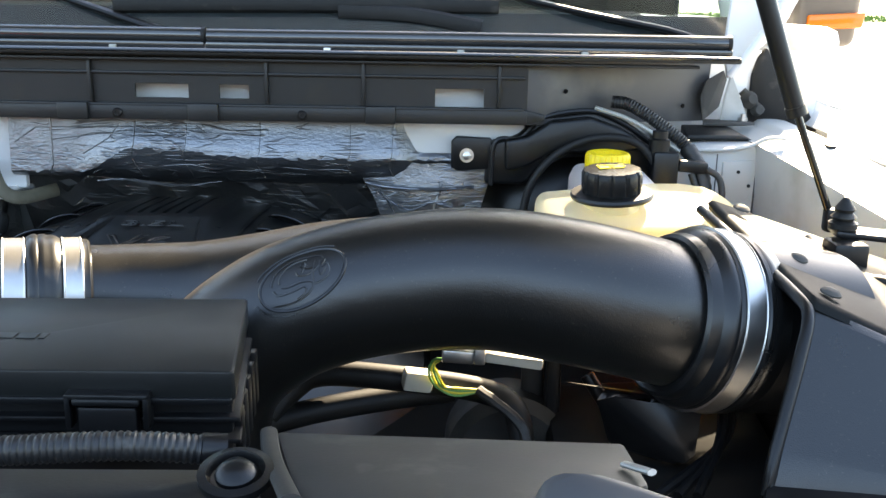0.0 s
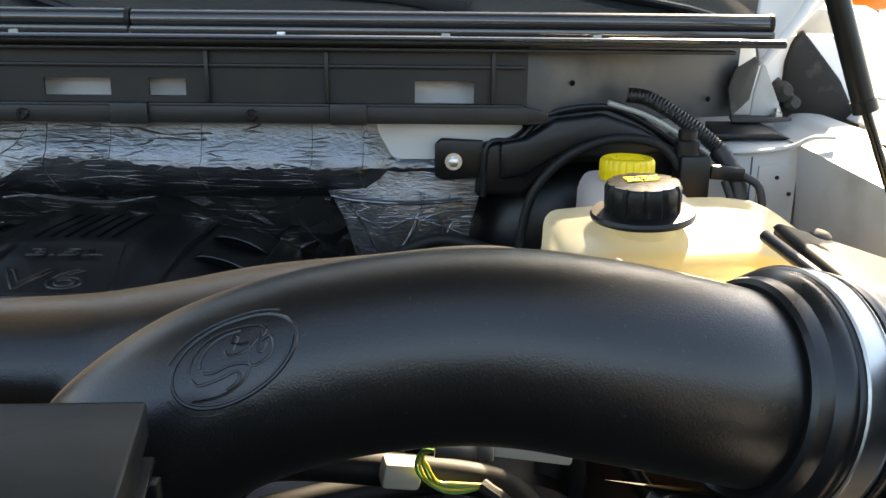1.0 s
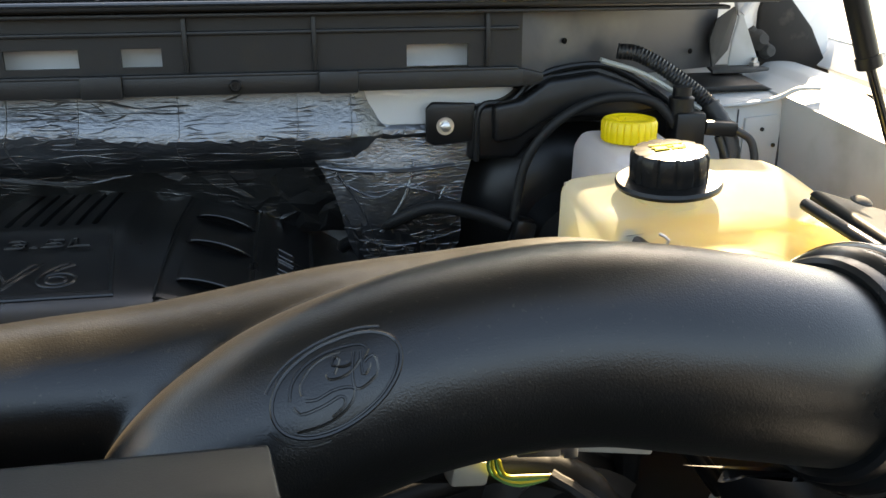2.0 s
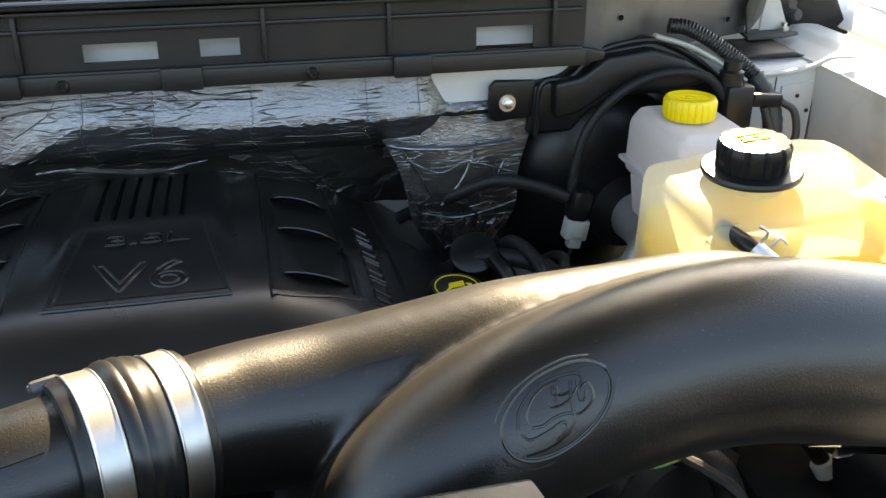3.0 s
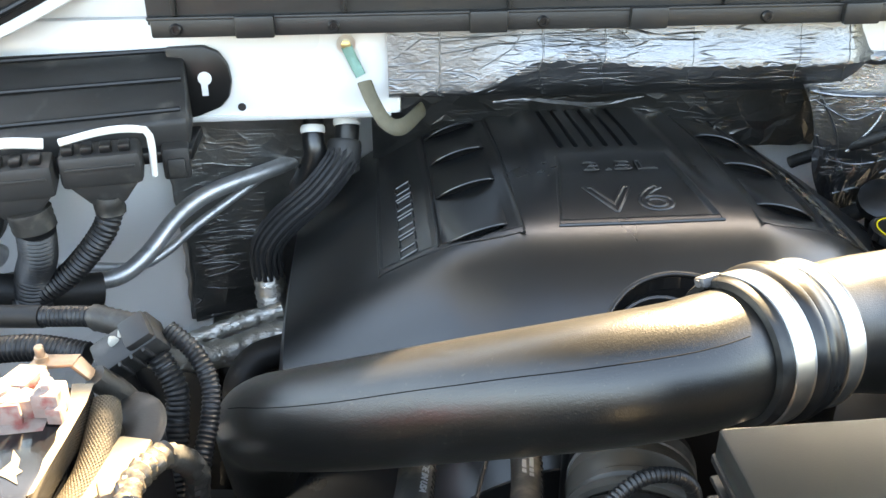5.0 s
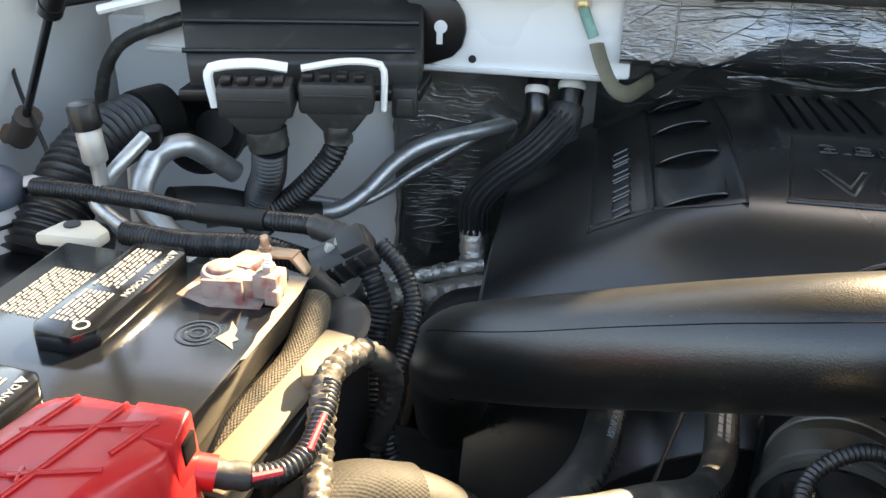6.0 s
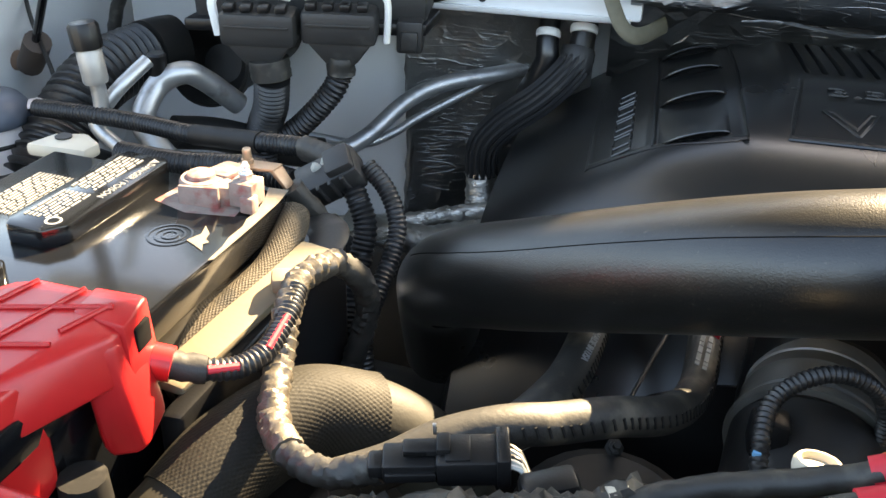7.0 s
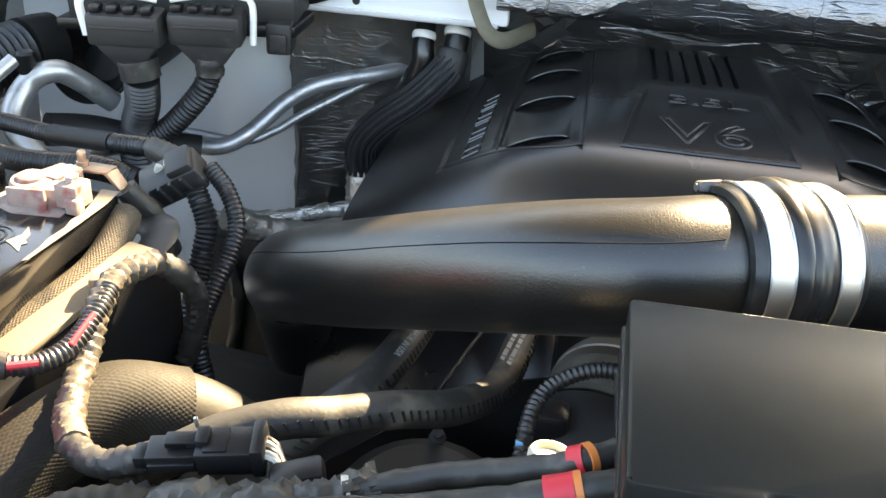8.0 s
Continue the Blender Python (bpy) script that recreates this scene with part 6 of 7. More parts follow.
red = thing("terminal_cover", "bright red plastic terminal cover over the positive post", "terminal cover", (-0.73, 0.51, 1.03))
part("hood", hull([(-0.772, 0.542, 1.046), (-0.757, 0.548, 1.05), (-0.716, 0.545, 1.05), (-0.698, 0.540, 1.046), (-0.698, 0.517, 1.046), (-0.712, 0.508, 1.05), (-0.726, 0.462, 1.05), (-0.772, 0.47, 1.05), (-0.785, 0.50, 1.046),
                   (-0.775, 0.545, 1.030), (-0.697, 0.545, 1.022), (-0.694, 0.515, 1.022), (-0.72, 0.46, 1.022), (-0.78, 0.465, 1.022)], 0.0026, 3), RED, red)
part("side_flap", hull([(-0.700, 0.538, 1.044), (-0.697, 0.512, 1.044), (-0.712, 0.506, 1.046), (-0.688, 0.54, 0.992), (-0.686, 0.512, 0.985), (-0.704, 0.503, 0.985), (-0.706, 0.538, 0.992)], 0.004, 3), RED, red)
part("front_flap", hull([(-0.715, 0.488, 1.046), (-0.735, 0.455, 1.046), (-0.72, 0.462, 1.046), (-0.712, 0.484, 0.985), (-0.728, 0.45, 0.975), (-0.718, 0.452, 0.975), (-0.724, 0.49, 1.0)], 0.004, 3), RED, red)
for p, q in (((-0.765, 0.517), (-0.706, 0.533)), ((-0.762, 0.487), (-0.716, 0.499)), ((-0.727, 0.544), (-0.752, 0.464)), ((-0.752, 0.545), (-0.775, 0.478)), ((-0.708, 0.535), (-0.718, 0.509))):
    part("rib", sweep([(*p, 1.0505), (*q, 1.0508)], 0.0013, 8, 0.01), RED, red)
part("plus", join(rbox((-0.748, 0.489, 1.0512), (0.010, 0.002, 0.0016), 0.0005, (0, 0, 15)), rbox((-0.748, 0.489, 1.0512), (0.002, 0.010, 0.0016), 0.0005, (0, 0, 15))), RED, red)
part("rear_block", hull([(-0.724, 0.548, 1.050), (-0.697, 0.547, 1.050), (-0.695, 0.522, 1.049), (-0.722, 0.524, 1.051), (-0.724, 0.549, 1.006), (-0.694, 0.548, 1.004), (-0.692, 0.520, 1.004), (-0.722, 0.522, 1.004)], 0.0018, 2), RED, red)
# Black box painted as the shade inside the notch.
part("window", rbox((-0.6967, 0.5355, 1.036), (0.006, 0.013, 0.013), 0.0012), RECESSSHADE, red, "dark window in the cover")
part("cable_collar", sweep([(-0.70, 0.543, 1.016), (-0.688, 0.546, 1.013)], 0.009, 18, 0.004), RED, red)
part("boot", sweep([(-0.704, 0.487, 0.99, .011), (-0.704, 0.487, 0.96, .012), (-0.706, 0.488, 0.90, .012)], seg=16), RUBBER, red)

pos = thing("positive_cable", "black taped positive cable with a red stripe", "cable", (-0.67, 0.56, 1.0), "battery cables")
RP = [(-0.690, 0.547, 1.012), (-0.672, 0.553, 1.008), (-0.660, 0.562, 1.006), (-0.652, 0.578, 1.008), (-0.650, 0.60, 1.014), (-0.652, 0.62, 1.018)]
part("conduit", sweep(RP, 0.0062, 16, 0.004, (0.003, 0.0009)), LOOM, pos)
part("tape", sweep([(-0.693, 0.546, 1.013), (-0.684, 0.549, 1.010), (-0.674, 0.553, 1.008)], 0.0074, 16, 0.003, wrap=(0.006, 0.0010, 4)), BLACKTAPE, pos)
part("stripe", sweep([(x + 0.001, y - 0.0046, z + 0.0032) for x, y, z in RP[1:3]], 0.0022, 8, 0.004), REDTAPE, pos, "red cable showing through the slit")
part("stripe", sweep([(x + 0.002, y - 0.0046, z + 0.003) for x, y, z in RP[3:5]], 0.0020, 8, 0.004), REDTAPE, pos, "red cable showing through the slit")

har = thing("wiring_harness", "wiring harness wrapped in peeling silver-tan tape", "harness", (-0.63, 0.58, 0.99))
HA = [(-0.570, 0.502, 1.013), (-0.597, 0.503, 1.003), (-0.618, 0.516, 0.998), (-0.637, 0.545, 0.992), (-0.647, 0.578, 0.998), (-0.652, 0.605, 1.013), (-0.655, 0.636, 1.016), (-0.644, 0.662, 1.014), (-0.634, 0.676, 0.995), (-0.634, 0.69, 0.965), (-0.645, 0.69, 0.92)]
part("lower_run", sweep(HA[:3], 0.0066, 24, 0.002, wrap=(0.007, 0.0014, 6)), BLACKTAPE, har)
part("wrapped_run", sweep(HA[2:8], 0.0074, 28, 0.0016, wrap=(0.0065, 0.0016, 1)), TAPE, har, "tan and silver cloth tape")
part("dark_run", sweep(HA[7:], 0.0074, 16, 0.003, wrap=(0.007, 0.0018, 2)), BLACKTAPE, har)
tray = thing("battery_tray", "black battery tray with a tan edge strip", "tray", (-0.68, 0.64, 0.9))
part("wall", hull([(-0.662, 0.72, 1.008), (-0.650, 0.70, 1.008), (-0.697, 0.54, 0.985), (-0.684, 0.54, 0.985), (-0.662, 0.72, 0.84), (-0.650, 0.70, 0.84), (-0.697, 0.54, 0.84), (-0.684, 0.54, 0.84)], 0.003), PLASTIC, tray)
part("edge_strip", hull([(-0.672, 0.682, 1.014), (-0.652, 0.678, 1.013), (-0.712, 0.56, 0.992), (-0.690, 0.555, 0.991), (-0.672, 0.682, 1.008), (-0.652, 0.678, 1.008), (-0.712, 0.56, 0.985), (-0.690, 0.555, 0.985)], 0.002), TANRUST, tray, "sunlit tan edge strip")
part("corner_rim", sweep([(-0.700, 0.716, 1.000), (-0.682, 0.722, 1.004), (-0.668, 0.714, 1.006), (-0.661, 0.696, 1.006), (-0.666, 0.674, 1.002)], 0.013, 14, 0.004, flat=0.3), DUSTY, tray)
part("stop_block", rbox((-0.666, 0.638, 1.011), (0.016, 0.016, 0.010), 0.003, (0, 0, 20)), TANRUST, tray)
part("floor", rbox((-0.78, 0.57, 0.835), (0.24, 0.34, 0.01), 0.003, (0, 0, -6.5)), PLASTIC, tray)
part("mount_lug", prism([(-0.899, 0.742), (-0.890, 0.766), (-0.868, 0.772), (-0.850, 0.758), (-0.853, 0.742)], 0.010, pose(0, 0, 1.016), 0.003), CREAM, tray, "cream plastic mounting lug")
part("lug_hole", turned([(.006, 0), (.006, .001)], (-0.879, 0.759, 1.0262), (0, 0, 1), 18), DARK, tray)
solo("battery_sleeve", sweep([(-0.686, 0.705, 1.018), (-0.683, 0.69, 1.014), (-0.685, 0.66, 1.003), (-0.694, 0.63, 0.996), (-0.705, 0.60, 0.988), (-0.712, 0.57, 0.975)], 0.0100, 140, 0.0007, braid=(0.0030, 30, 0.0007)), SLEEVE, "tan braided heat sleeve along the battery's side", "sleeve")

# ---------------------------------------------------------------- hoses and looms in front of the engine
rh = thing("radiator_hose", "thick grey-brown radiator hose with a braided sleeve", "hose", (-0.62, 0.56, 0.93))
BH = [(-0.695, 0.46, 0.925), (-0.683, 0.49, 0.940), (-0.673, 0.515, 0.950), (-0.660, 0.545, 0.962), (-0.636, 0.58, 0.966), (-0.606, 0.60, 0.952), (-0.576, 0.612, 0.925), (-0.555, 0.615, 0.88), (-0.548, 0.615, 0.82)]
part("hose", sweep(BH, 0.0250, 28, 0.006), HOSE, rh)
part("sleeve", sweep([(*q, 0.0262 + 0.0014 * (k == 3)) for k, q in enumerate(BH[2:6])], 0.0268, 260, 0.0008, braid=(0.0040, 64, 0.00045)), MESHSHADE, rh, "brown braided sleeve")


def coolant_hose(pts, r, lab):
    h = thing("heater_hose", lab, "hose", pts[0], "heater hoses")
    part("hose", sweep(pts, r, 18, 0.005), HEATER, h)
    s = spline([(*q, r) for q in pts], 0.0055)
    marks = bmesh.new()
    for i in range(2, len(s) - 2):
        c, d = Vector(s[i][:3]), (Vector(s[i + 1][:3]) - Vector(s[i - 1][:3])).normalized()
        side = d.cross(Vector((0, 0, 1))).normalized()
        if side.y > 0:
            side = -side
        up = side.cross(d) if side.cross(d).z > 0 else d.cross(side)
        n = (side * 0.9 + up * 0.25).normalized()
        m = Matrix((d, n.cross(d), n)).transposed().to_4x4()
        bmesh.ops.create_cube(marks, size=1, matrix=Matrix.Translation(c + n * (r - 0.0001)) @ m @ pose(0, 0, 0, 0, 0, 25) @ Matrix.Diagonal((0.0013, 0.0062, 0.0010, 1)))
    tagged(part("slanted_print", marks, RUBBER, h, "dark slanted marks"), kind="stuff")
    return h


HB = [(-0.60, 0.515, 0.985), (-0.575, 0.53, 0.989), (-0.553, 0.545, 0.996), (-0.527, 0.557, 1.0), (-0.505, 0.57, 0.996), (-0.478, 0.59, 0.990), (-0.450, 0.62, 0.974), (-0.431, 0.675, 0.950), (-0.423, 0.73, 0.947), (-0.418, 0.80, 0.949)]
h1 = coolant_hose(HB, 0.0105, "dusty rubber heater hose with slanted print")
HC = [(-0.56, 0.60, 0.92), (-0.539, 0.618, 0.938), (-0.520, 0.632, 0.950), (-0.505, 0.665, 0.952), (-0.497, 0.72, 0.945), (-0.49, 0.80, 0.941)]
h2 = coolant_hose(HC, 0.0125, "dark rubber heater hose with white print")
hd = (Vector(HC[4]) - Vector(HC[3])).normalized()
hn = Vector((0.25, -0.6, 0.75))
hn = (hn - hd * hn.dot(hd)).normalized()
part("print", lettering("MADE IN USA", 0.0065, Matrix.Translation(Vector((-0.499, 0.695, 0.948)) + hn * 0.0126) @ Matrix((-hd, hn.cross(-hd), hn)).transposed().to_4x4()), WHITEINK, h2, "white lettering")
hd = (Vector(HB[8]) - Vector(HB[7])).normalized()
hn = (Vector((0.1, -0.7, 0.7)) - hd * Vector((0.1, -0.7, 0.7)).dot(hd)).normalized()
part("print", bars(2, Matrix.Translation(Vector((-0.427, 0.705, 0.9485)) + hn * 0.0127) @ Matrix((-hd, hn.cross(-hd), hn)).transposed().to_4x4(), 9, 0.0028, 0.005, 0.04), WHITEINK, h1, "white print")

cn = thing("harness_connector", "black harness connector with grey leads", "connector", (-0.545, 0.505, 1.0))
CM = Matrix.Translation((-0.541, 0.506, 1.020)) @ pose(0, 0, 0, 8, -4, 12) @ Matrix.Scale(0.58, 4)
part("shell", join(rbox((0.014, 0, 0), (0.052, 0.030, 0.024), 0.003, m=CM), rbox((0.036, 0, 0.002), (0.010, 0.034, 0.029), 0.002, m=CM), rbox((0.004, 0, 0.0125), (0.018, 0.024, 0.003), 0.001, m=CM)), PLASTIC, cn)
part("plug_half", join(rbox((-0.030, 0, -0.001), (0.040, 0.024, 0.017), 0.002, m=CM), rbox((-0.030, -0.013, -0.002), (0.036, 0.004, 0.008), 0.001, m=CM)), PLASTIC, cn)
part("clip", join(rbox((-0.020, 0.002, 0.012), (0.030, 0.013, 0.006), 0.0015, m=CM), rbox((-0.006, 0.002, 0.016), (0.010, 0.017, 0.005), 0.0015, m=CM)), PLASTIC, cn)
part("slot", rbox((-0.026, -0.0047, 0.0125), (0.016, 0.001, 0.003), 0, m=CM), RECESSSHADE, cn)
part("pin", rbox((-0.012, 0.012, 0.020), (0.003, 0.003, 0.010), 0.0006, m=CM), STEEL, cn, "small steel pin")
part("tail_boot", rbox((-0.054, 0, -0.003), (0.014, 0.018, 0.014), 0.003, m=CM), PLASTIC, cn)
for k in range(5):
    part("lead", sweep([CM @ Vector((0.038, -0.010 + 0.005 * k, 0.004)), CM @ Vector((0.048, -0.012 + 0.004 * k, 0.002)), CM @ Vector((0.055, -0.020 + 0.003 * k, -0.010)), CM @ Vector((0.070, -0.034 + 0.002 * k, -0.018))], 0.0012, 6, 0.003), (GREYPLASTIC, GREYPLASTIC, LOOM, GREYPLASTIC, LOOM)[k], cn, "thin lead")
part("lead_tape", sweep([CM @ Vector((0.058, -0.024, -0.012)), CM @ Vector((0.078, -0.036, -0.016)), CM @ Vector((0.105, -0.048, -0.016))], 0.0036, 12, 0.0025, wrap=(0.006, 0.001, 4)), BLACKTAPE, cn)
bd = thing("wrapped_loom", "thick loom wrapped in torn black cloth tape", "harness", (-0.52, 0.48, 1.0))
part("wrap", sweep([(-0.575, 0.475, 1.003, .010), (-0.555, 0.478, 1.006, .0135), (-0.525, 0.478, 1.012, .0145), (-0.497, 0.482, 1.018, .012), (-0.475, 0.490, 1.024, .0082), (-0.462, 0.495, 1.028, .007)], seg=22, step=0.003, wrap=(0.035, 0.0050, 7)), BLACKTAPE, bd)
part("tie", sweep([(-0.476, 0.489, 1.024), (-0.473, 0.490, 1.0245)], 0.0092, 18, 0.002), CREAM, bd, "cream cable tie")
part("stub", rbox((-0.500, 0.500, 1.020), (0.024, 0.015, 0.010), 0.003, (0, -10, 20)), PLASTIC, bd)
for pts, r in (([(-0.478, 0.490, 1.024), (-0.439, 0.50, 1.034), (-0.399, 0.50, 1.047), (-0.380, 0.50, 1.056), (-0.355, 0.515, 1.058)], 0.0056), ([(-0.53, 0.46, 1.018), (-0.505, 0.468, 1.027), (-0.459, 0.47, 1.039), (-0.42, 0.475, 1.047), (-0.383, 0.48, 1.058), (-0.355, 0.485, 1.066)], 0.0060)):
    cb = thing("starter_cable", "black cable with a red tape band at the fuse box", "cable", pts[0], "battery cables")
    part("cable", sweep(pts, r, 16, 0.004, wrap=(0.02, 0.0008, 9)), BLACKTAPE, cb)
    part("tape_band", sweep([Vector(pts[-3]) * 0.3 + Vector(pts[-2]) * 0.7, Vector(pts[-3]) * 0.15 + Vector(pts[-2]) * 0.85, Vector(pts[-2])], r + 0.0012, 18, 0.003), REDTAPE, cb, "red tape band")
    part("orange_band", sweep([Vector(pts[-2]), Vector(pts[-2]) * 0.9 + Vector(pts[-1]) * 0.1], r + 0.0014, 18, 0.002), ORANGE, cb, "orange band")
solo("corrugated_hose", sweep([(-0.64, 0.44, 0.985), (-0.605, 0.455, 1.004), (-0.587, 0.465, 1.010), (-0.567, 0.472, 1.010), (-0.545, 0.478, 1.002)], 0.0115, 16, 0.006, (0.006, 0.001)), HOSE, "dusty ribbed hose below the connector", "hose", "conduits")
rc = thing("battery_lead", "red battery lead sheathed in black along the radiator support", "cable", (-0.64, 0.43, 1.01), "battery cables")
part("red_run", sweep([(-0.80, 0.435, 1.03), (-0.72, 0.432, 1.028), (-0.66, 0.430, 1.022), (-0.642, 0.430, 1.020)], 0.0075, 16, 0.006), RED, rc, "bright red insulation")
part("sheath", sweep([(-0.643, 0.430, 1.020), (-0.59, 0.436, 1.012), (-0.54, 0.444, 1.010), (-0.50, 0.452, 1.012), (-0.46, 0.46, 1.0)], 0.0085, 16, 0.006, wrap=(0.012, 0.0010, 3)), BLACKTAPE, rc)
for q in ((-0.585, 0.438, 1.022), (-0.515, 0.450, 1.021)):
    part("clip", rbox(q, (0.006, 0.005, 0.006), 0.001), GREYPLASTIC, rc, "grey clip")
fw = thing("fuse_box_wires", "thin coloured wires entering the fuse box side", "wires", (-0.375, 0.48, 1.03))
for k, mt in enumerate((YELLOWWIRE, GREENWIRE, GREYPLASTIC, YELLOWWIRE, ORANGE)):
    o = 0.0028 * k
    part("wire", sweep([(-0.400 + o, 0.470, 1.010 + o * 0.5), (-0.384 + o, 0.480, 1.022 + o * 0.5), (-0.370 + o * 0.3, 0.490, 1.030 + o)], 0.0013, 8, 0.004), mt, fw)
lp = thing("sensor_loom", "black corrugated loom looping over the throttle duct", "conduit", (-0.38, 0.62, 0.98))
part("conduit", sweep([(-0.405, 0.55, 0.95), (-0.408, 0.575, 0.988), (-0.402, 0.605, 1.004), (-0.378, 0.622, 1.012), (-0.354, 0.63, 1.005), (-0.338, 0.64, 0.98), (-0.335, 0.645, 0.94)], 0.0047, 14, 0.004, (0.0032, 0.0010)), LOOM, lp)
part("blue_tape", rbox((-0.4095, 0.5765, 0.9925), (0.004, 0.003, 0.004), 0.0008), material("blue_mark", (0.1, 0.3, 0.5), 0.5), lp, "blue paint mark")
part("sensor", rbox((-0.395, 0.63, 0.965), (0.02, 0.02, 0.024), 0.004), PLASTIC, lp)
td = thing("throttle_duct", "grey rubber throttle duct with a steel hose clamp", "duct", (-0.36, 0.66, 0.93))
TC, TA = Vector((-0.366, 0.660, 0.936)), Vector((0.22, 0.95, 0.12)).normalized()
part("front_hose", sweep([(-0.388, 0.56, 0.868, .043), (-0.379, 0.60, 0.908, .043), (-0.371, 0.635, 0.929, .043), (-0.366, 0.658, 0.936, .0435)], seg=48, step=0.006), RUBBER, td)
part("lip", turned([(.0425, -.004), (.0460, -.003), (.0468, .0), (.0460, .003), (.0425, .004)], TC, TA, 52, False), DUCTRUBBER, td)
part("rear_hose", turned([(.0405, 0), (.0410, .008), (.0428, .010), (.0428, .014), (.0410, .016), (.0412, .026), (.0428, .028), (.0428, .032), (.0412, .034), (.0412, .060), (.040, .10)], TC, TA, 52), DUCTRUBBER, td)
band(TC, TC + TA, .0424, .038, .050, td, mat=ALU)
part("clamp_screw", rbox((-0.335, 0.700, 0.972), (0.014, 0.010, 0.007), 0.002, (0, 35, 0)), STEEL, td)
vt = thing("breather_stub", "pale round cap on a ribbed stub", "cap", (-0.394, 0.536, 1.0))
part("cap", turned([(.0098, 0), (.0103, .002), (.0103, .005), (.009, .007), (.0075, .0072), (.007, .004)], (-0.3940, 0.535, 1.020), (0.05, 0.2, 0.97), 24), CREAM, vt)
part("stub", turned([(.010, 0), (.0115, .004), (.010, .008), (.0115, .012), (.010, .016), (.0115, .020), (.010, .024)], (-0.3955, 0.530, 0.996), (0.08, 0.2, 0.97), 20), RUBBER, vt)

# engine block and accessories in the gloom below
# Added black box, to keep the sun off the throttle duct.
solo("sun_block_box", rbox((-0.31, 0.716, 0.950), (0.18, 0.022, 0.20), 0.008), PLASTIC, "added black box under the intake pipe that keeps sun off", "plenum")
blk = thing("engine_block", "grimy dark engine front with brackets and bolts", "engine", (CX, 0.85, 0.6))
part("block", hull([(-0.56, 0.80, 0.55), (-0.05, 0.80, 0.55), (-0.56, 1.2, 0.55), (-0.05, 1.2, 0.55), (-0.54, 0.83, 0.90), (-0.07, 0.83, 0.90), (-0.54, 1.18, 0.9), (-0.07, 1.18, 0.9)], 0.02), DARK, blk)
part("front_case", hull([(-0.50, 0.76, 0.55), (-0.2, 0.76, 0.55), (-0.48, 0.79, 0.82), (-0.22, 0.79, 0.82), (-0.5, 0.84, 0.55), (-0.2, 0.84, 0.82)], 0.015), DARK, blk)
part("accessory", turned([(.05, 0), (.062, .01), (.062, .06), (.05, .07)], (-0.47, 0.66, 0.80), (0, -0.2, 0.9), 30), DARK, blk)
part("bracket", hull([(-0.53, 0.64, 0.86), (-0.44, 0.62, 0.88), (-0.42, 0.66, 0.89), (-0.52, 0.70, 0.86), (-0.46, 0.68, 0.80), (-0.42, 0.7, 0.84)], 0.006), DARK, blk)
part("dipstick", sweep([(-0.475, 0.64, 0.94), (-0.455, 0.70, 0.955), (-0.43, 0.77, 0.97)], 0.0014, 8, 0.01), RUBBER, blk)
part("metal_pad", rbox((-0.405, 0.79, 0.955), (0.03, 0.02, 0.05), 0.004), CASTALU, blk)
part("red_tag", rbox((-0.4185, 0.735, 0.953), (0.008, 0.006, 0.016), 0.001), REDTAPE, blk, "red paint tag")
for k, p in enumerate(((-0.50, 0.72, 0.90), (-0.47, 0.70, 0.88), (-0.55, 0.66, 0.90), (-0.39, 0.75, 0.93))):
    part("bolt", turned([(.006, 0), (.0065, .001), (.0045, .002), (.0045, .006), (.0025, .007), (.0025, .014)], p, (0.1, -0.6, 0.7), 6), DARK, blk)
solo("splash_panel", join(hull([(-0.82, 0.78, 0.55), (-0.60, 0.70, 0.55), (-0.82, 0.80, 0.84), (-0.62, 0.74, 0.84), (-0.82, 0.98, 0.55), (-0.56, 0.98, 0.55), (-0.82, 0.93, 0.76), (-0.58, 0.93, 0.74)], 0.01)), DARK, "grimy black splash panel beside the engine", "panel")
bp_thing = thing("bulkhead_pad", "dark pad low on the firewall", "pad", (-0.68, 1.15, 0.55))
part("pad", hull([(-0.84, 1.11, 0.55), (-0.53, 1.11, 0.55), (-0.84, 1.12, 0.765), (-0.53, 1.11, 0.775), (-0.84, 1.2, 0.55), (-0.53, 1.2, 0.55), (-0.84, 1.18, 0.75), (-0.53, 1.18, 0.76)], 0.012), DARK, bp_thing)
for k in range(3):
    part("fold", sweep([(-0.80 + 0.09 * k, 1.106, 0.76), (-0.785 + 0.09 * k, 1.104, 0.70), (-0.80 + 0.09 * k, 1.106, 0.60)], 0.008, 10, 0.01, wrap=(0.04, 0.003, k)), DARK, bp_thing)
acc = thing("engine_accessory", "black fill painted as gloom, with brackets, under the tank", "engine", (0.1, 0.85, 0.6))
# Added bulk whose black colour stands for shade among the engine parts.
part("casting", hull([(-0.10, 0.80, 0.55), (0.34, 0.80, 0.55), (-0.10, 0.79, 0.87), (0.33, 0.79, 0.93), (-0.08, 1.12, 0.55), (0.30, 1.12, 0.55), (-0.08, 1.10, 0.90), (0.30, 1.10, 0.91)], 0.01), GLOOMBLACK, acc)
part("end_fill", hull([(0.10, 0.62, 0.55), (0.30, 0.62, 0.55), (0.10, 0.66, 0.93), (0.28, 0.66, 0.94), (0.10, 0.80, 0.55), (0.30, 0.80, 0.55), (0.10, 0.79, 0.95), (0.28, 0.79, 0.96)], 0.012), GLOOMBLACK, acc)
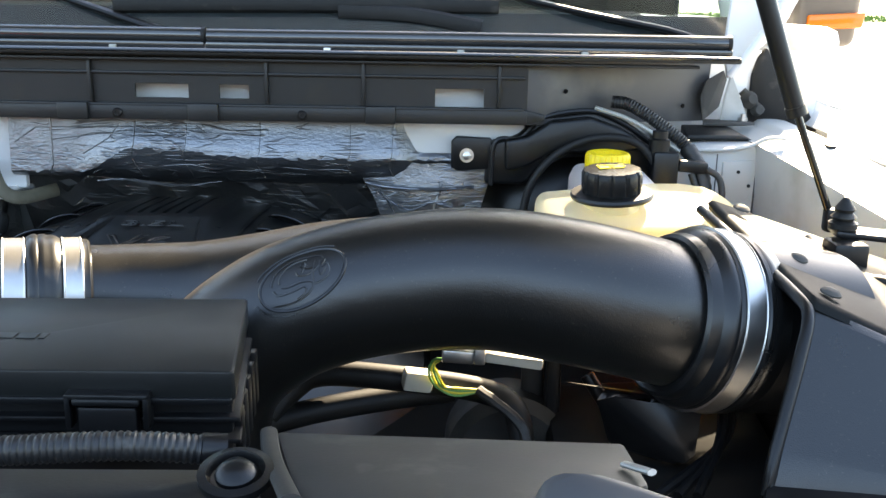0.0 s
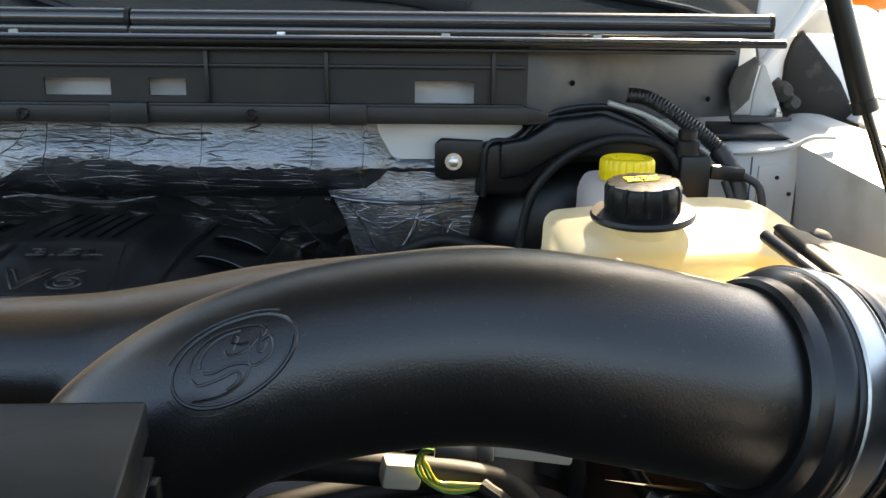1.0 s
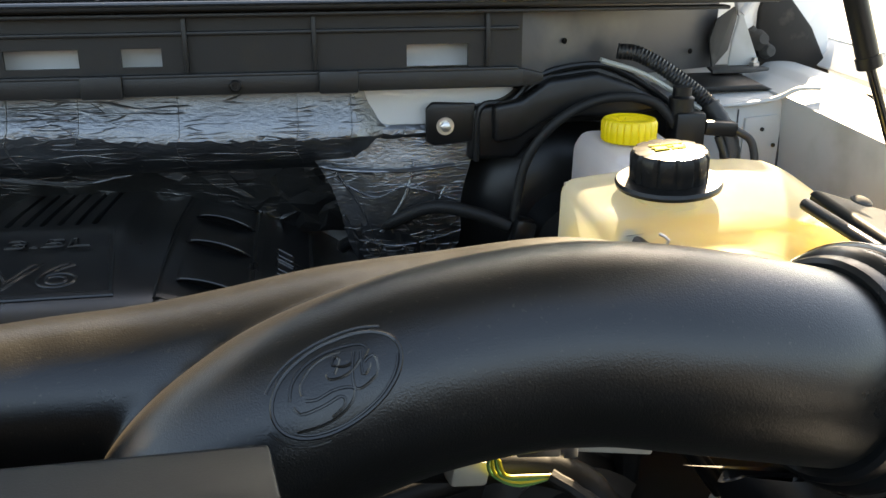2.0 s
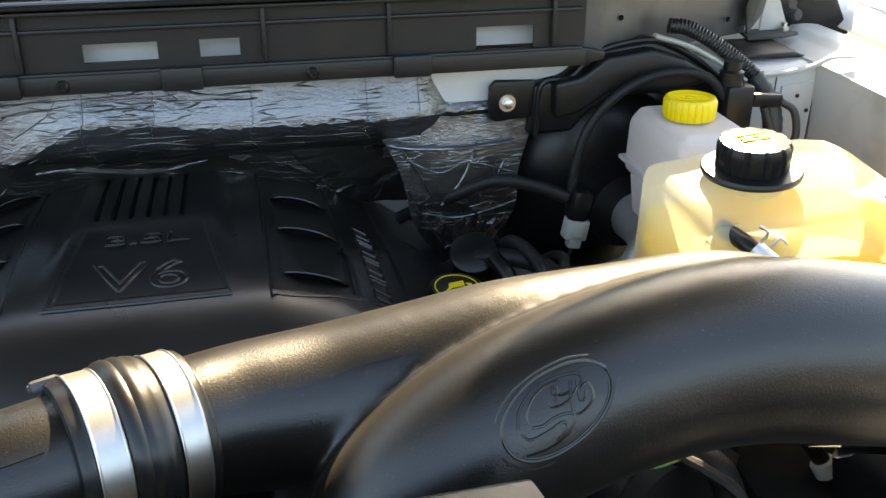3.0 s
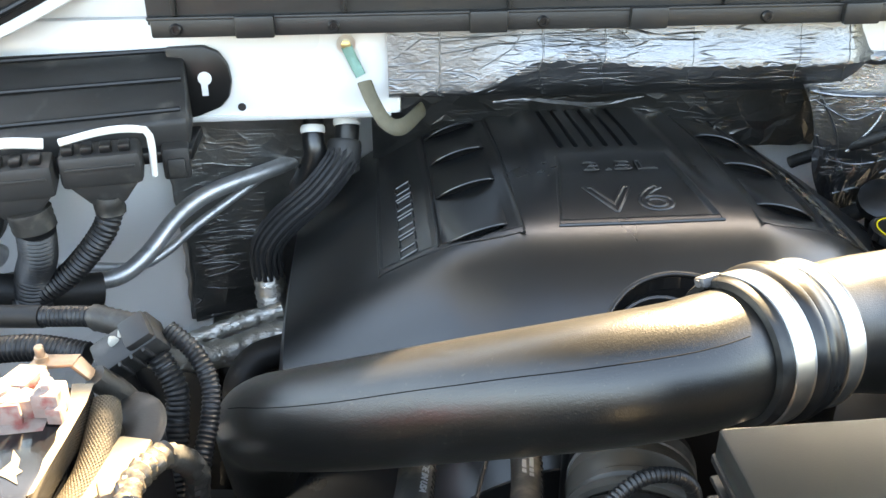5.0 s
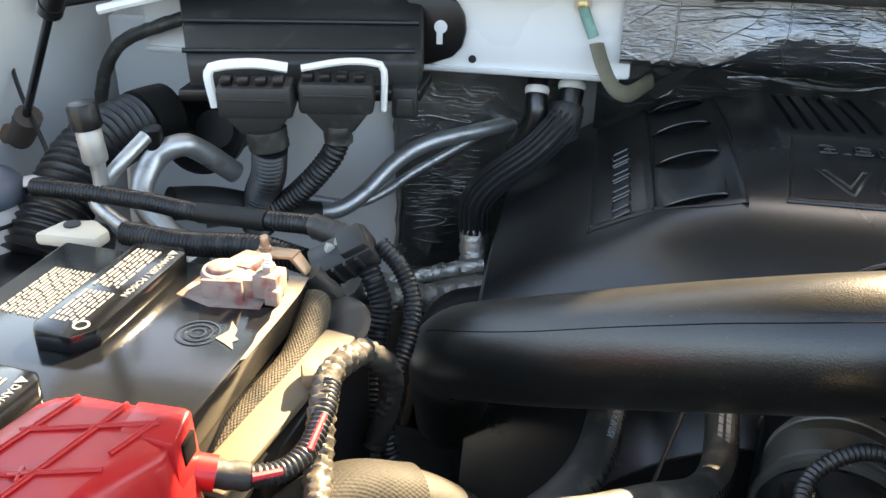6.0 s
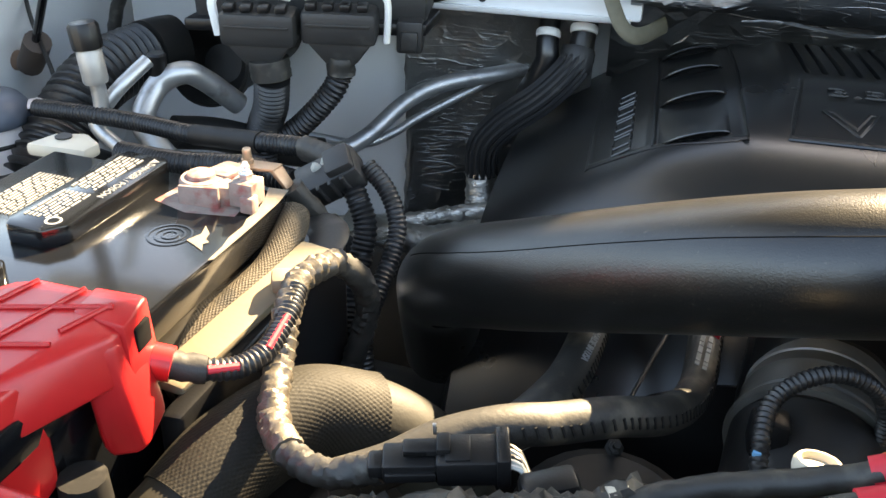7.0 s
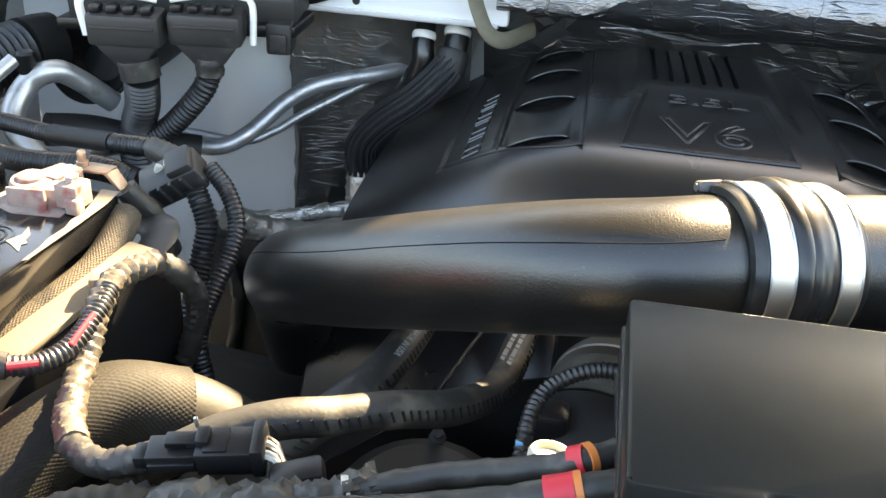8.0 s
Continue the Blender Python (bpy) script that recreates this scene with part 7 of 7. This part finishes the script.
for k, pts in enumerate(([(-0.03, 1.09, 0.93), (0.0, 1.06, 0.958), (0.05, 1.03, 0.962), (0.09, 0.99, 0.94)], [(0.02, 1.10, 0.93), (0.035, 1.06, 0.972), (0.05, 1.01, 0.965), (0.055, 0.96, 0.93)], [(-0.02, 1.02, 0.92), (0.04, 0.985, 0.945), (0.10, 0.97, 0.935), (0.14, 0.98, 0.92)], [(0.07, 1.09, 0.93), (0.085, 1.05, 0.955), (0.075, 1.0, 0.95), (0.10, 0.94, 0.93)])):
    solo("breather_hose", sweep(pts, (0.009, 0.007, 0.011, 0.006)[k], 14, 0.005, wrap=(0.03, 0.0006, k)), (RUBBER, LOOM, RUBBER, BLACKTAPE)[k], "dark rubber breather hose behind the oil filler", "hose", "breather hoses")
part("pulley", turned([(.02, .03), (.045, .03), (.055, .022), (.05, .012), (.055, .0), (.055, -.03)][::-1], (0.07, 0.755, 0.90), (0, -1, 0.1), 32), DARK, acc)
part("side_plate", hull([(0.10, 0.74, 0.86), (0.112, 0.74, 0.86), (0.10, 0.74, 1.005), (0.112, 0.74, 1.005), (0.10, 0.80, 0.86), (0.112, 0.80, 1.0)], 0.002), PLASTIC, acc)
part("rod", sweep([(0.13, 0.72, 0.985), (0.16, 0.70, 0.94), (0.18, 0.66, 0.90)], 0.006, 10, 0.01), PLASTIC, acc)
part("clip", turned([(.009, 0), (.009, .01)], (0.152, 0.705, 0.952), (0.4, -0.3, -0.8), 14), GREYPLASTIC, acc)
solo("fan_shroud", hull([(-0.9, 0.30, 0.95), (0.3, 0.30, 0.95), (-0.9, 0.42, 0.93), (0.3, 0.42, 0.93), (-0.9, 0.30, 0.55), (0.3, 0.30, 0.55), (-0.9, 0.42, 0.55), (0.3, 0.42, 0.55)], 0.01), PLASTIC, "black plastic radiator fan shroud", "shroud")

# ---------------------------------------------------------------- rear left: control unit, air conditioning pipes
ecu = thing("engine_computer", "black engine control unit with two large plugs", "control unit", (-0.79, 1.08, 1.08))
part("case", hull([(-0.892, 1.003, 1.045), (-0.683, 1.043, 1.048), (-0.892, 1.0, 1.075), (-0.683, 1.04, 1.078), (-0.94, 1.10, 1.122), (-0.695, 1.125, 1.122), (-0.94, 1.11, 1.05), (-0.695, 1.13, 1.05)], 0.004), DUSTY, ecu)
for k in range(3):
    t = k / 2
    part("rib", sweep([(-0.90 - 0.03 * t, 1.01 + 0.075 * t, 1.083 + 0.036 * t), (-0.69 - 0.005 * t, 1.05 + 0.065 * t, 1.085 + 0.036 * t)], 0.0025, 8, 0.05), PLASTIC, ecu)
part("side_lug", prism([(-0.71, 1.05), (-0.71, 1.124), (-0.674, 1.125), (-0.661, 1.119), (-0.653, 1.106), (-0.651, 1.090), (-0.655, 1.074), (-0.664, 1.064), (-0.685, 1.056)], 0.008, upright(0, 1.118, 0), 0.003), PLASTIC, ecu)
part("lug_hole", join(turned([(.0065, 0), (.0065, .001)], (-0.676, 1.1095, 1.094), (0, -1, 0), 22), rbox((-0.677, 1.1092, 1.084), (0.006, 0.001, 0.014), 0)), WHITE, ecu)
part("lower_shelf", hull([(-0.90, 0.99, 1.04), (-0.68, 1.03, 1.043), (-0.90, 0.99, 1.052), (-0.68, 1.03, 1.055), (-0.90, 1.06, 1.04), (-0.68, 1.09, 1.043), (-0.9, 1.06, 1.052), (-0.68, 1.09, 1.055)], 0.003), PLASTIC, ecu)
part("corner_box", join(rbox((-0.697, 1.040, 1.043), (0.024, 0.036, 0.030), 0.003, (0, 0, 10)), rbox((-0.694, 1.022, 1.040), (0.016, 0.006, 0.018), 0.002, (0, 0, 10))), DUSTY, ecu)


def big_plug(x, y, m, name):
    p = part(name, join(rbox((0, 0, 0), (0.066, 0.034, 0.030), 0.005, m=m), hull([m @ Vector(q) for q in ((-0.03, -0.014, -0.012), (0.03, -0.014, -0.012), (-0.03, 0.014, -0.012), (0.03, 0.014, -0.012), (-0.012, -0.012, -0.034), (0.014, -0.012, -0.034), (-0.012, 0.012, -0.034), (0.014, 0.012, -0.034))], 0.003)), DUSTY, ecu, "dusty black plug")
    part("rib", rbox((0, -0.0175, 0.004), (0.056, 0.002, 0.003), 0.0008, m=m), DUSTY, p)
    for k in range(4):
        part("latch", rbox((-0.024 + 0.015 * k, -0.006, 0.018), (0.010, 0.014, 0.007), 0.002, m=m), PLASTIC, p)
    return p


P1 = pose(-0.815, 0.968, 1.058, 4, 0, 10)
P2 = pose(-0.748, 0.988, 1.060, 4, 0, 10)
big_plug(0, 0, P1, "plug")
big_plug(0, 0, P2, "plug")
for pts in ([(-0.852, 0.962, 1.048), (-0.856, 0.962, 1.078), (-0.846, 0.964, 1.085), (-0.815, 0.968, 1.088), (-0.788, 0.975, 1.084)], [(-0.776, 0.977, 1.084), (-0.74, 0.985, 1.090), (-0.715, 0.99, 1.089), (-0.706, 0.992, 1.082), (-0.707, 0.993, 1.046)]):
    part("lever", sweep(pts, 0.0045, 8, 0.005, flat=0.7), NATURAL, ecu, "white locking lever")
for pts, r in (([(-0.808, 0.966, 1.030), (-0.806, 0.966, 1.012), (-0.812, 0.974, 0.982), (-0.824, 0.982, 0.955), (-0.83, 0.985, 0.92)], 0.0165), ([(-0.747, 0.986, 1.032), (-0.748, 0.986, 1.016), (-0.755, 0.984, 1.0), (-0.775, 0.982, 0.975), (-0.80, 0.982, 0.952), (-0.84, 0.98, 0.93)], 0.0115)):
    cd = thing("loom_conduit", "black corrugated loom hanging from the control unit", "conduit", pts[-1], "conduits")
    part("conduit", sweep(pts[1:], r, 18, 0.004, (0.0045, 0.0018)), LOOM, cd)
    part("tape", sweep([pts[0], (Vector(pts[0]) + Vector(pts[1])) / 2, pts[1]], r + 0.0015, 18, 0.003, wrap=(0.006, 0.0012, 3)), BLACKTAPE, cd)

ac = thing("refrigerant_pipe", "dull aluminium air conditioning pipe with a bend", "pipe", (-0.8, 1.06, 0.9), "refrigerant pipes")
part("pipe", sweep([(-0.90, 1.02, 0.905), (-0.839, 1.05, 0.910), (-0.80, 1.06, 0.906), (-0.775, 1.07, 0.906), (-0.752, 1.09, 0.918), (-0.722, 1.125, 0.945), (-0.687, 1.15, 0.960), (-0.621, 1.195, 0.967), (-0.59, 1.22, 0.975)], 0.0088, 18, 0.006), ALU, ac)
part("thin_pipe", sweep([(-0.90, 1.05, 0.915), (-0.831, 1.08, 0.912), (-0.765, 1.09, 0.905), (-0.735, 1.11, 0.912), (-0.709, 1.14, 0.925), (-0.64, 1.19, 0.958)], 0.0048, 12, 0.006), ALU, ac)
part("fitting", sweep([(-0.581, 1.165, 1.036, .011), (-0.581, 1.150, 1.012, .0118), (-0.580, 1.147, 0.997, .0125), (-0.590, 1.150, 0.972, .013), (-0.60, 1.16, 0.955, .012)], seg=22, step=0.004), COVER, ac)
part("white_collar", turned([(.0122, 0), (.0128, .002), (.0128, .006), (.0115, .008)], (-0.581, 1.152, 1.0195), (0.0, 0.5, 0.87), 26), NATURAL, ac, "white collar")
part("clip_frame", rbox((-0.625, 1.222, 0.985), (0.03, 0.01, 0.05), 0.003), CASTALU, ac)
hh = thing("braided_hose", "black braided heater hose with foil wrapped elbow", "hose", (-0.6, 1.15, 0.9))
BR = [(-0.548, 1.150, 1.004), (-0.556, 1.135, 0.990), (-0.580, 1.122, 0.965), (-0.616, 1.112, 0.937), (-0.634, 1.107, 0.912), (-0.634, 1.105, 0.880)]
part("hose", sweep(BR, 0.0150, 20, 0.006), RUBBER, hh)
for strand in strands(BR, 0.0148, 15, 0.0029):
    part("strand", strand, LOOM, hh)
part("collar", turned([(.0165, 0), (.0178, .003), (.0178, .020), (.0165, .024), (.013, .025)], (-0.551, 1.140, 0.990), (0.10, 0.45, 0.87), 28), DUSTY, hh)
part("spigot", sweep([(-0.547, 1.150, 1.010), (-0.545, 1.158, 1.03), (-0.544, 1.17, 1.045)], 0.0128, 24, 0.004), PLASTIC, hh)
part("white_collar", turned([(.0137, 0), (.0143, .002), (.0143, .006), (.013, .008)], (-0.5455, 1.153, 1.0265), (0.0, 0.5, 0.87), 26), NATURAL, hh, "white collar")
part("foil_elbow", sweep([(-0.634, 1.106, 0.882), (-0.633, 1.10, 0.86), (-0.631, 1.09, 0.835), (-0.633, 1.08, 0.815)], 0.0165, 22, 0.003, wrap=(0.008, 0.0018, 5)), FOILWRAP, hh, "silver foil wrap")
for pts, r in (([(-0.74, 0.985, 0.870), (-0.711, 1.01, 0.845), (-0.673, 1.035, 0.832), (-0.631, 1.06, 0.832), (-0.59, 1.06, 0.835)], 0.0145), ([(-0.77, 1.01, 0.850), (-0.712, 1.045, 0.842), (-0.645, 1.075, 0.848), (-0.62, 1.08, 0.852)], 0.0085)):
    solo("foil_pipe", sweep(pts, r, 20, 0.004, wrap=(0.02, 0.002, 8)), FOILWRAP, "pipe wrapped in crinkled silver foil", "pipe", "foil pipes")
solo("rubber_elbow", sweep([(-0.66, 0.98, 0.80), (-0.655, 0.985, 0.83), (-0.64, 1.0, 0.845), (-0.61, 1.01, 0.85)], 0.016, 18, 0.005), RUBBER, "dark rubber elbow beside the foil pipe", "hose")

sv = thing("service_port", "aluminium service port with a black cap", "valve", (-0.922, 0.874, 1.0), "service ports")
part("pipe", sweep([(-0.922, 0.874, 1.03), (-0.921, 0.874, 1.004), (-0.926, 0.87, 0.99), (-0.91, 0.868, 0.975), (-0.88, 0.868, 0.958)], 0.0065, 14, 0.004), ALU, sv)
part("sleeve", turned([(.0095, 0), (.0105, .003), (.0105, .026), (.009, .029)], (-0.922, 0.874, 1.025), (-0.1, 0, 1), 22), CASTALU, sv)
part("cap", turned([(.012, 0), (.0125, .003), (.0125, .018), (.0105, .021), (.004, .022)], (-0.925, 0.874, 1.054), (-0.1, 0, 1), 36, True, 10, .0012, (1, 2)), PLASTIC, sv, "black ribbed cap")
sv2 = thing("service_port", "thick aluminium pipe with a black valve cap", "valve", (-0.9, 0.93, 1.0), "service ports")
part("pipe", sweep([(-0.85, 0.89, 0.93), (-0.863, 0.90, 0.941), (-0.882, 0.90, 0.955), (-0.907, 0.912, 0.978), (-0.904, 0.938, 1.003), (-0.884, 0.95, 1.014), (-0.872, 0.965, 1.004), (-0.851, 0.99, 0.974)], 0.0105, 18, 0.004), ALU, sv2)
part("cap", turned([(.0075, 0), (.008, .002), (.0085, .018), (.007, .020)], (-0.903, 0.941, 1.013), (0, 0, 1), 24), PLASTIC, sv2)
part("cross_pipe", sweep([(-0.922, 0.88, 1.002), (-0.91, 0.89, 1.018), (-0.897, 0.915, 1.034)], 0.0062, 14, 0.004), ALU, sv2)
cup = thing("air_grommet", "round black rubber cup on the firewall", "grommet", (-0.913, 1.07, 0.998))
part("cup", turned([(.030, .0), (.040, .03), (.042, .05), (.039, .052), (.034, .04), (.02, .012)], (-0.905, 1.085, 0.980), (0.05, -0.9, 0.25), 36), RUBBER, cup)
part("stem", sweep([(-0.905, 1.08, 0.980), (-0.90, 1.16, 0.98), (-0.90, 1.25, 0.985)], 0.032, 24, 0.01), RUBBER, cup)
ad = thing("corrugated_duct", "fat black corrugated air duct", "duct", (-0.98, 0.95, 0.98), "conduits")
ADP = [(-0.99, 0.87, 0.93), (-0.985, 0.91, 0.965), (-0.982, 0.95, 0.988), (-0.972, 0.985, 1.0), (-0.958, 1.02, 1.004)]
part("bellows", sweep(ADP, 0.032, 30, 0.006, (0.0075, 0.004)), LOOM, ad)
part("end_cuff", sweep([ADP[-1], (-0.952, 1.035, 1.004), (-0.945, 1.05, 1.003)], 0.0325, 28, 0.005), RUBBER, ad)
solo("dark_hose", sweep([(-0.90, 0.95, 0.955), (-0.87, 0.98, 0.945), (-0.82, 1.0, 0.93), (-0.78, 1.02, 0.92)], 0.016, 18, 0.006), RUBBER, "dark rubber hose under the loom", "hose")
lc = thing("corrugated_hose", "long black corrugated loom across the bay", "conduit", (-0.8, 0.84, 1.0), "conduits")
LC = [(-0.987, 0.88, 0.994), (-0.935, 0.87, 0.998), (-0.879, 0.86, 1.0), (-0.82, 0.84, 1.004), (-0.756, 0.82, 1.013), (-0.717, 0.808, 1.018), (-0.68, 0.79, 1.018)]
part("conduit", sweep(LC, 0.0078, 14, 0.004, (0.0034, 0.0011)), LOOM, lc)
part("smooth_run", sweep(LC[3:5], 0.0084, 14, 0.004), RUBBER, lc)
part("tape", sweep(LC[5:], 0.0092, 14, 0.003, wrap=(0.006, 0.0012, 8)), BLACKTAPE, lc)
solo("corrugated_hose", sweep([(-0.88, 0.83, 0.985), (-0.82, 0.81, 0.992), (-0.76, 0.80, 1.0), (-0.72, 0.79, 0.998)], 0.010, 14, 0.004, (0.0036, 0.0012)), LOOM, "black corrugated loom behind the battery", "conduit", "conduits")
jc = thing("junction_plug", "black junction plug with a white clip and looms", "connector", (-0.68, 0.78, 1.0))
JM = pose(-0.686, 0.776, 1.012, 25, -28, 15)
part("body", join(rbox((0, 0, 0), (0.046, 0.026, 0.022), 0.003, m=JM), rbox((0.012, 0, 0.012), (0.020, 0.022, 0.010), 0.003, m=JM)), DUSTY, jc)
part("ridge", join(*[rbox((-0.016 + 0.009 * k, -0.014, 0.002), (0.003, 0.004, 0.018), 0.001, m=JM) for k in range(4)]), DUSTY, jc)
part("white_clip", join(rbox((-0.694, 0.774, 1.019), (0.010, 0.007, 0.006), 0.0015, (0, 20, 30)), turned([(.0025, 0), (.0032, .004), (.0025, .008)], (-0.691, 0.776, 1.021), (0.4, 0, 1), 12)), GREYPLASTIC, jc, "white plastic clip")
part("loom", sweep([(-0.668, 0.772, 1.008), (-0.657, 0.762, 0.987), (-0.657, 0.752, 0.968), (-0.658, 0.735, 0.943), (-0.654, 0.71, 0.90)], 0.0085, 14, 0.004, (0.0036, 0.0013)), LOOM, jc)
part("loom", sweep([(-0.662, 0.785, 1.020), (-0.645, 0.775, 1.008), (-0.634, 0.762, 0.990), (-0.634, 0.745, 0.972), (-0.638, 0.725, 0.955), (-0.64, 0.70, 0.93), (-0.63, 0.69, 0.89)], 0.0068, 14, 0.004, (0.0034, 0.0011)), LOOM, jc)
wt = thing("washer_tank", "white coolant bottle with a blue-black screw cap", "bottle", (-1.045, 0.886, 0.9))
part("bottle", turned([(.036, 0), (.036, .05), (.034, .058), (.030, .06)], (-1.045, 0.886, 0.915), (0, 0, 1), 36), RESERVOIR, wt)
part("ring", turned([(.0372, 0), (.038, .002), (.0372, .004)], (-1.045, 0.886, 0.957), (0, 0, 1), 36, False), RUBBER, wt)
wc = part("cap", turned([(.0375, 0), (.039, .002), (.039, .008), (.037, .014), (.031, .021), (.02, .0245), (.004, .0255)], (-1.045, 0.886, 0.974), (0, 0, 1), 40), material("blue_black_plastic", (0.06, 0.075, 0.1), 0.45, 0, 0.2, 30, 0.08, 400), wt, "blue-black cap")
part("print", lettering("ONLY", 0.0085, pose(-1.028, 0.876, 0.9965, 14, 12, 8)), YELLOWINK, wc, "yellow lettering")
part("print", join(prism([(-.009, -.005), (.009, -.005), (.007, .004), (-.007, .004)], 0.0006, pose(-1.034, 0.893, 0.9985, -3, 8, 8), 0)), YELLOWINK, wc)
part("lip", sweep([(-1.01, 0.90, 0.988), (-0.99, 0.91, 0.99), (-0.985, 0.90, 0.982)], 0.012, 10, 0.004, flat=0.2), RESERVOIR, wt)
solo("bottle_shelf", hull([(-1.10, 0.80, 0.90), (-0.95, 0.80, 0.91), (-1.10, 0.96, 0.92), (-0.96, 0.96, 0.92), (-1.10, 0.80, 0.93), (-0.95, 0.80, 0.935), (-1.1, 0.96, 0.935), (-0.97, 0.94, 0.935), (-1.1, 0.8, 0.7), (-0.95, 0.8, 0.7)], 0.006), PLASTIC, "black plastic shelf round the bottle", "bracket")
gs = gas_strut((-1.058, 0.985, 1.006), (-0.962, 0.911, 1.14), (-0.85, 0.825, 1.295), "dark gas strut with a brown end socket")
part("boot", sweep([(-1.072, 0.995, 0.990), (-1.058, 0.985, 1.004), (-1.045, 0.976, 1.02)], 0.013, 14, 0.004), material("brown_black_rubber", (0.05, 0.035, 0.028), 0.6), gs, "brown rubber end socket")
part("ball", sweep([(-1.10, 1.0, 0.99), (-1.06, 0.99, 0.995)], 0.010, 14, 0.004), material("rusty_steel", (0.16, 0.1, 0.07), 0.7, 0.4), gs, "rusty ball stud")
solo("wing_cable", sweep([(-1.10, 1.06, 1.10), (-1.103, 1.05, 1.056), (-1.065, 1.0, 1.033), (-1.02, 0.955, 1.0), (-1.0, 0.94, 0.95)], 0.0022, 8, 0.006), RUBBER, "thin black cable along the inner wing", "cable")
solo("loom_cable", sweep([(-1.05, 1.10, 0.97), (-1.044, 1.10, 0.985), (-1.03, 1.10, 1.03), (-1.005, 1.10, 1.062), (-0.95, 1.10, 1.085), (-0.90, 1.11, 1.10)], 0.007, 12, 0.005, wrap=(0.02, 0.0008, 2)), BLACKTAPE, "black taped loom climbing the firewall", "cable")
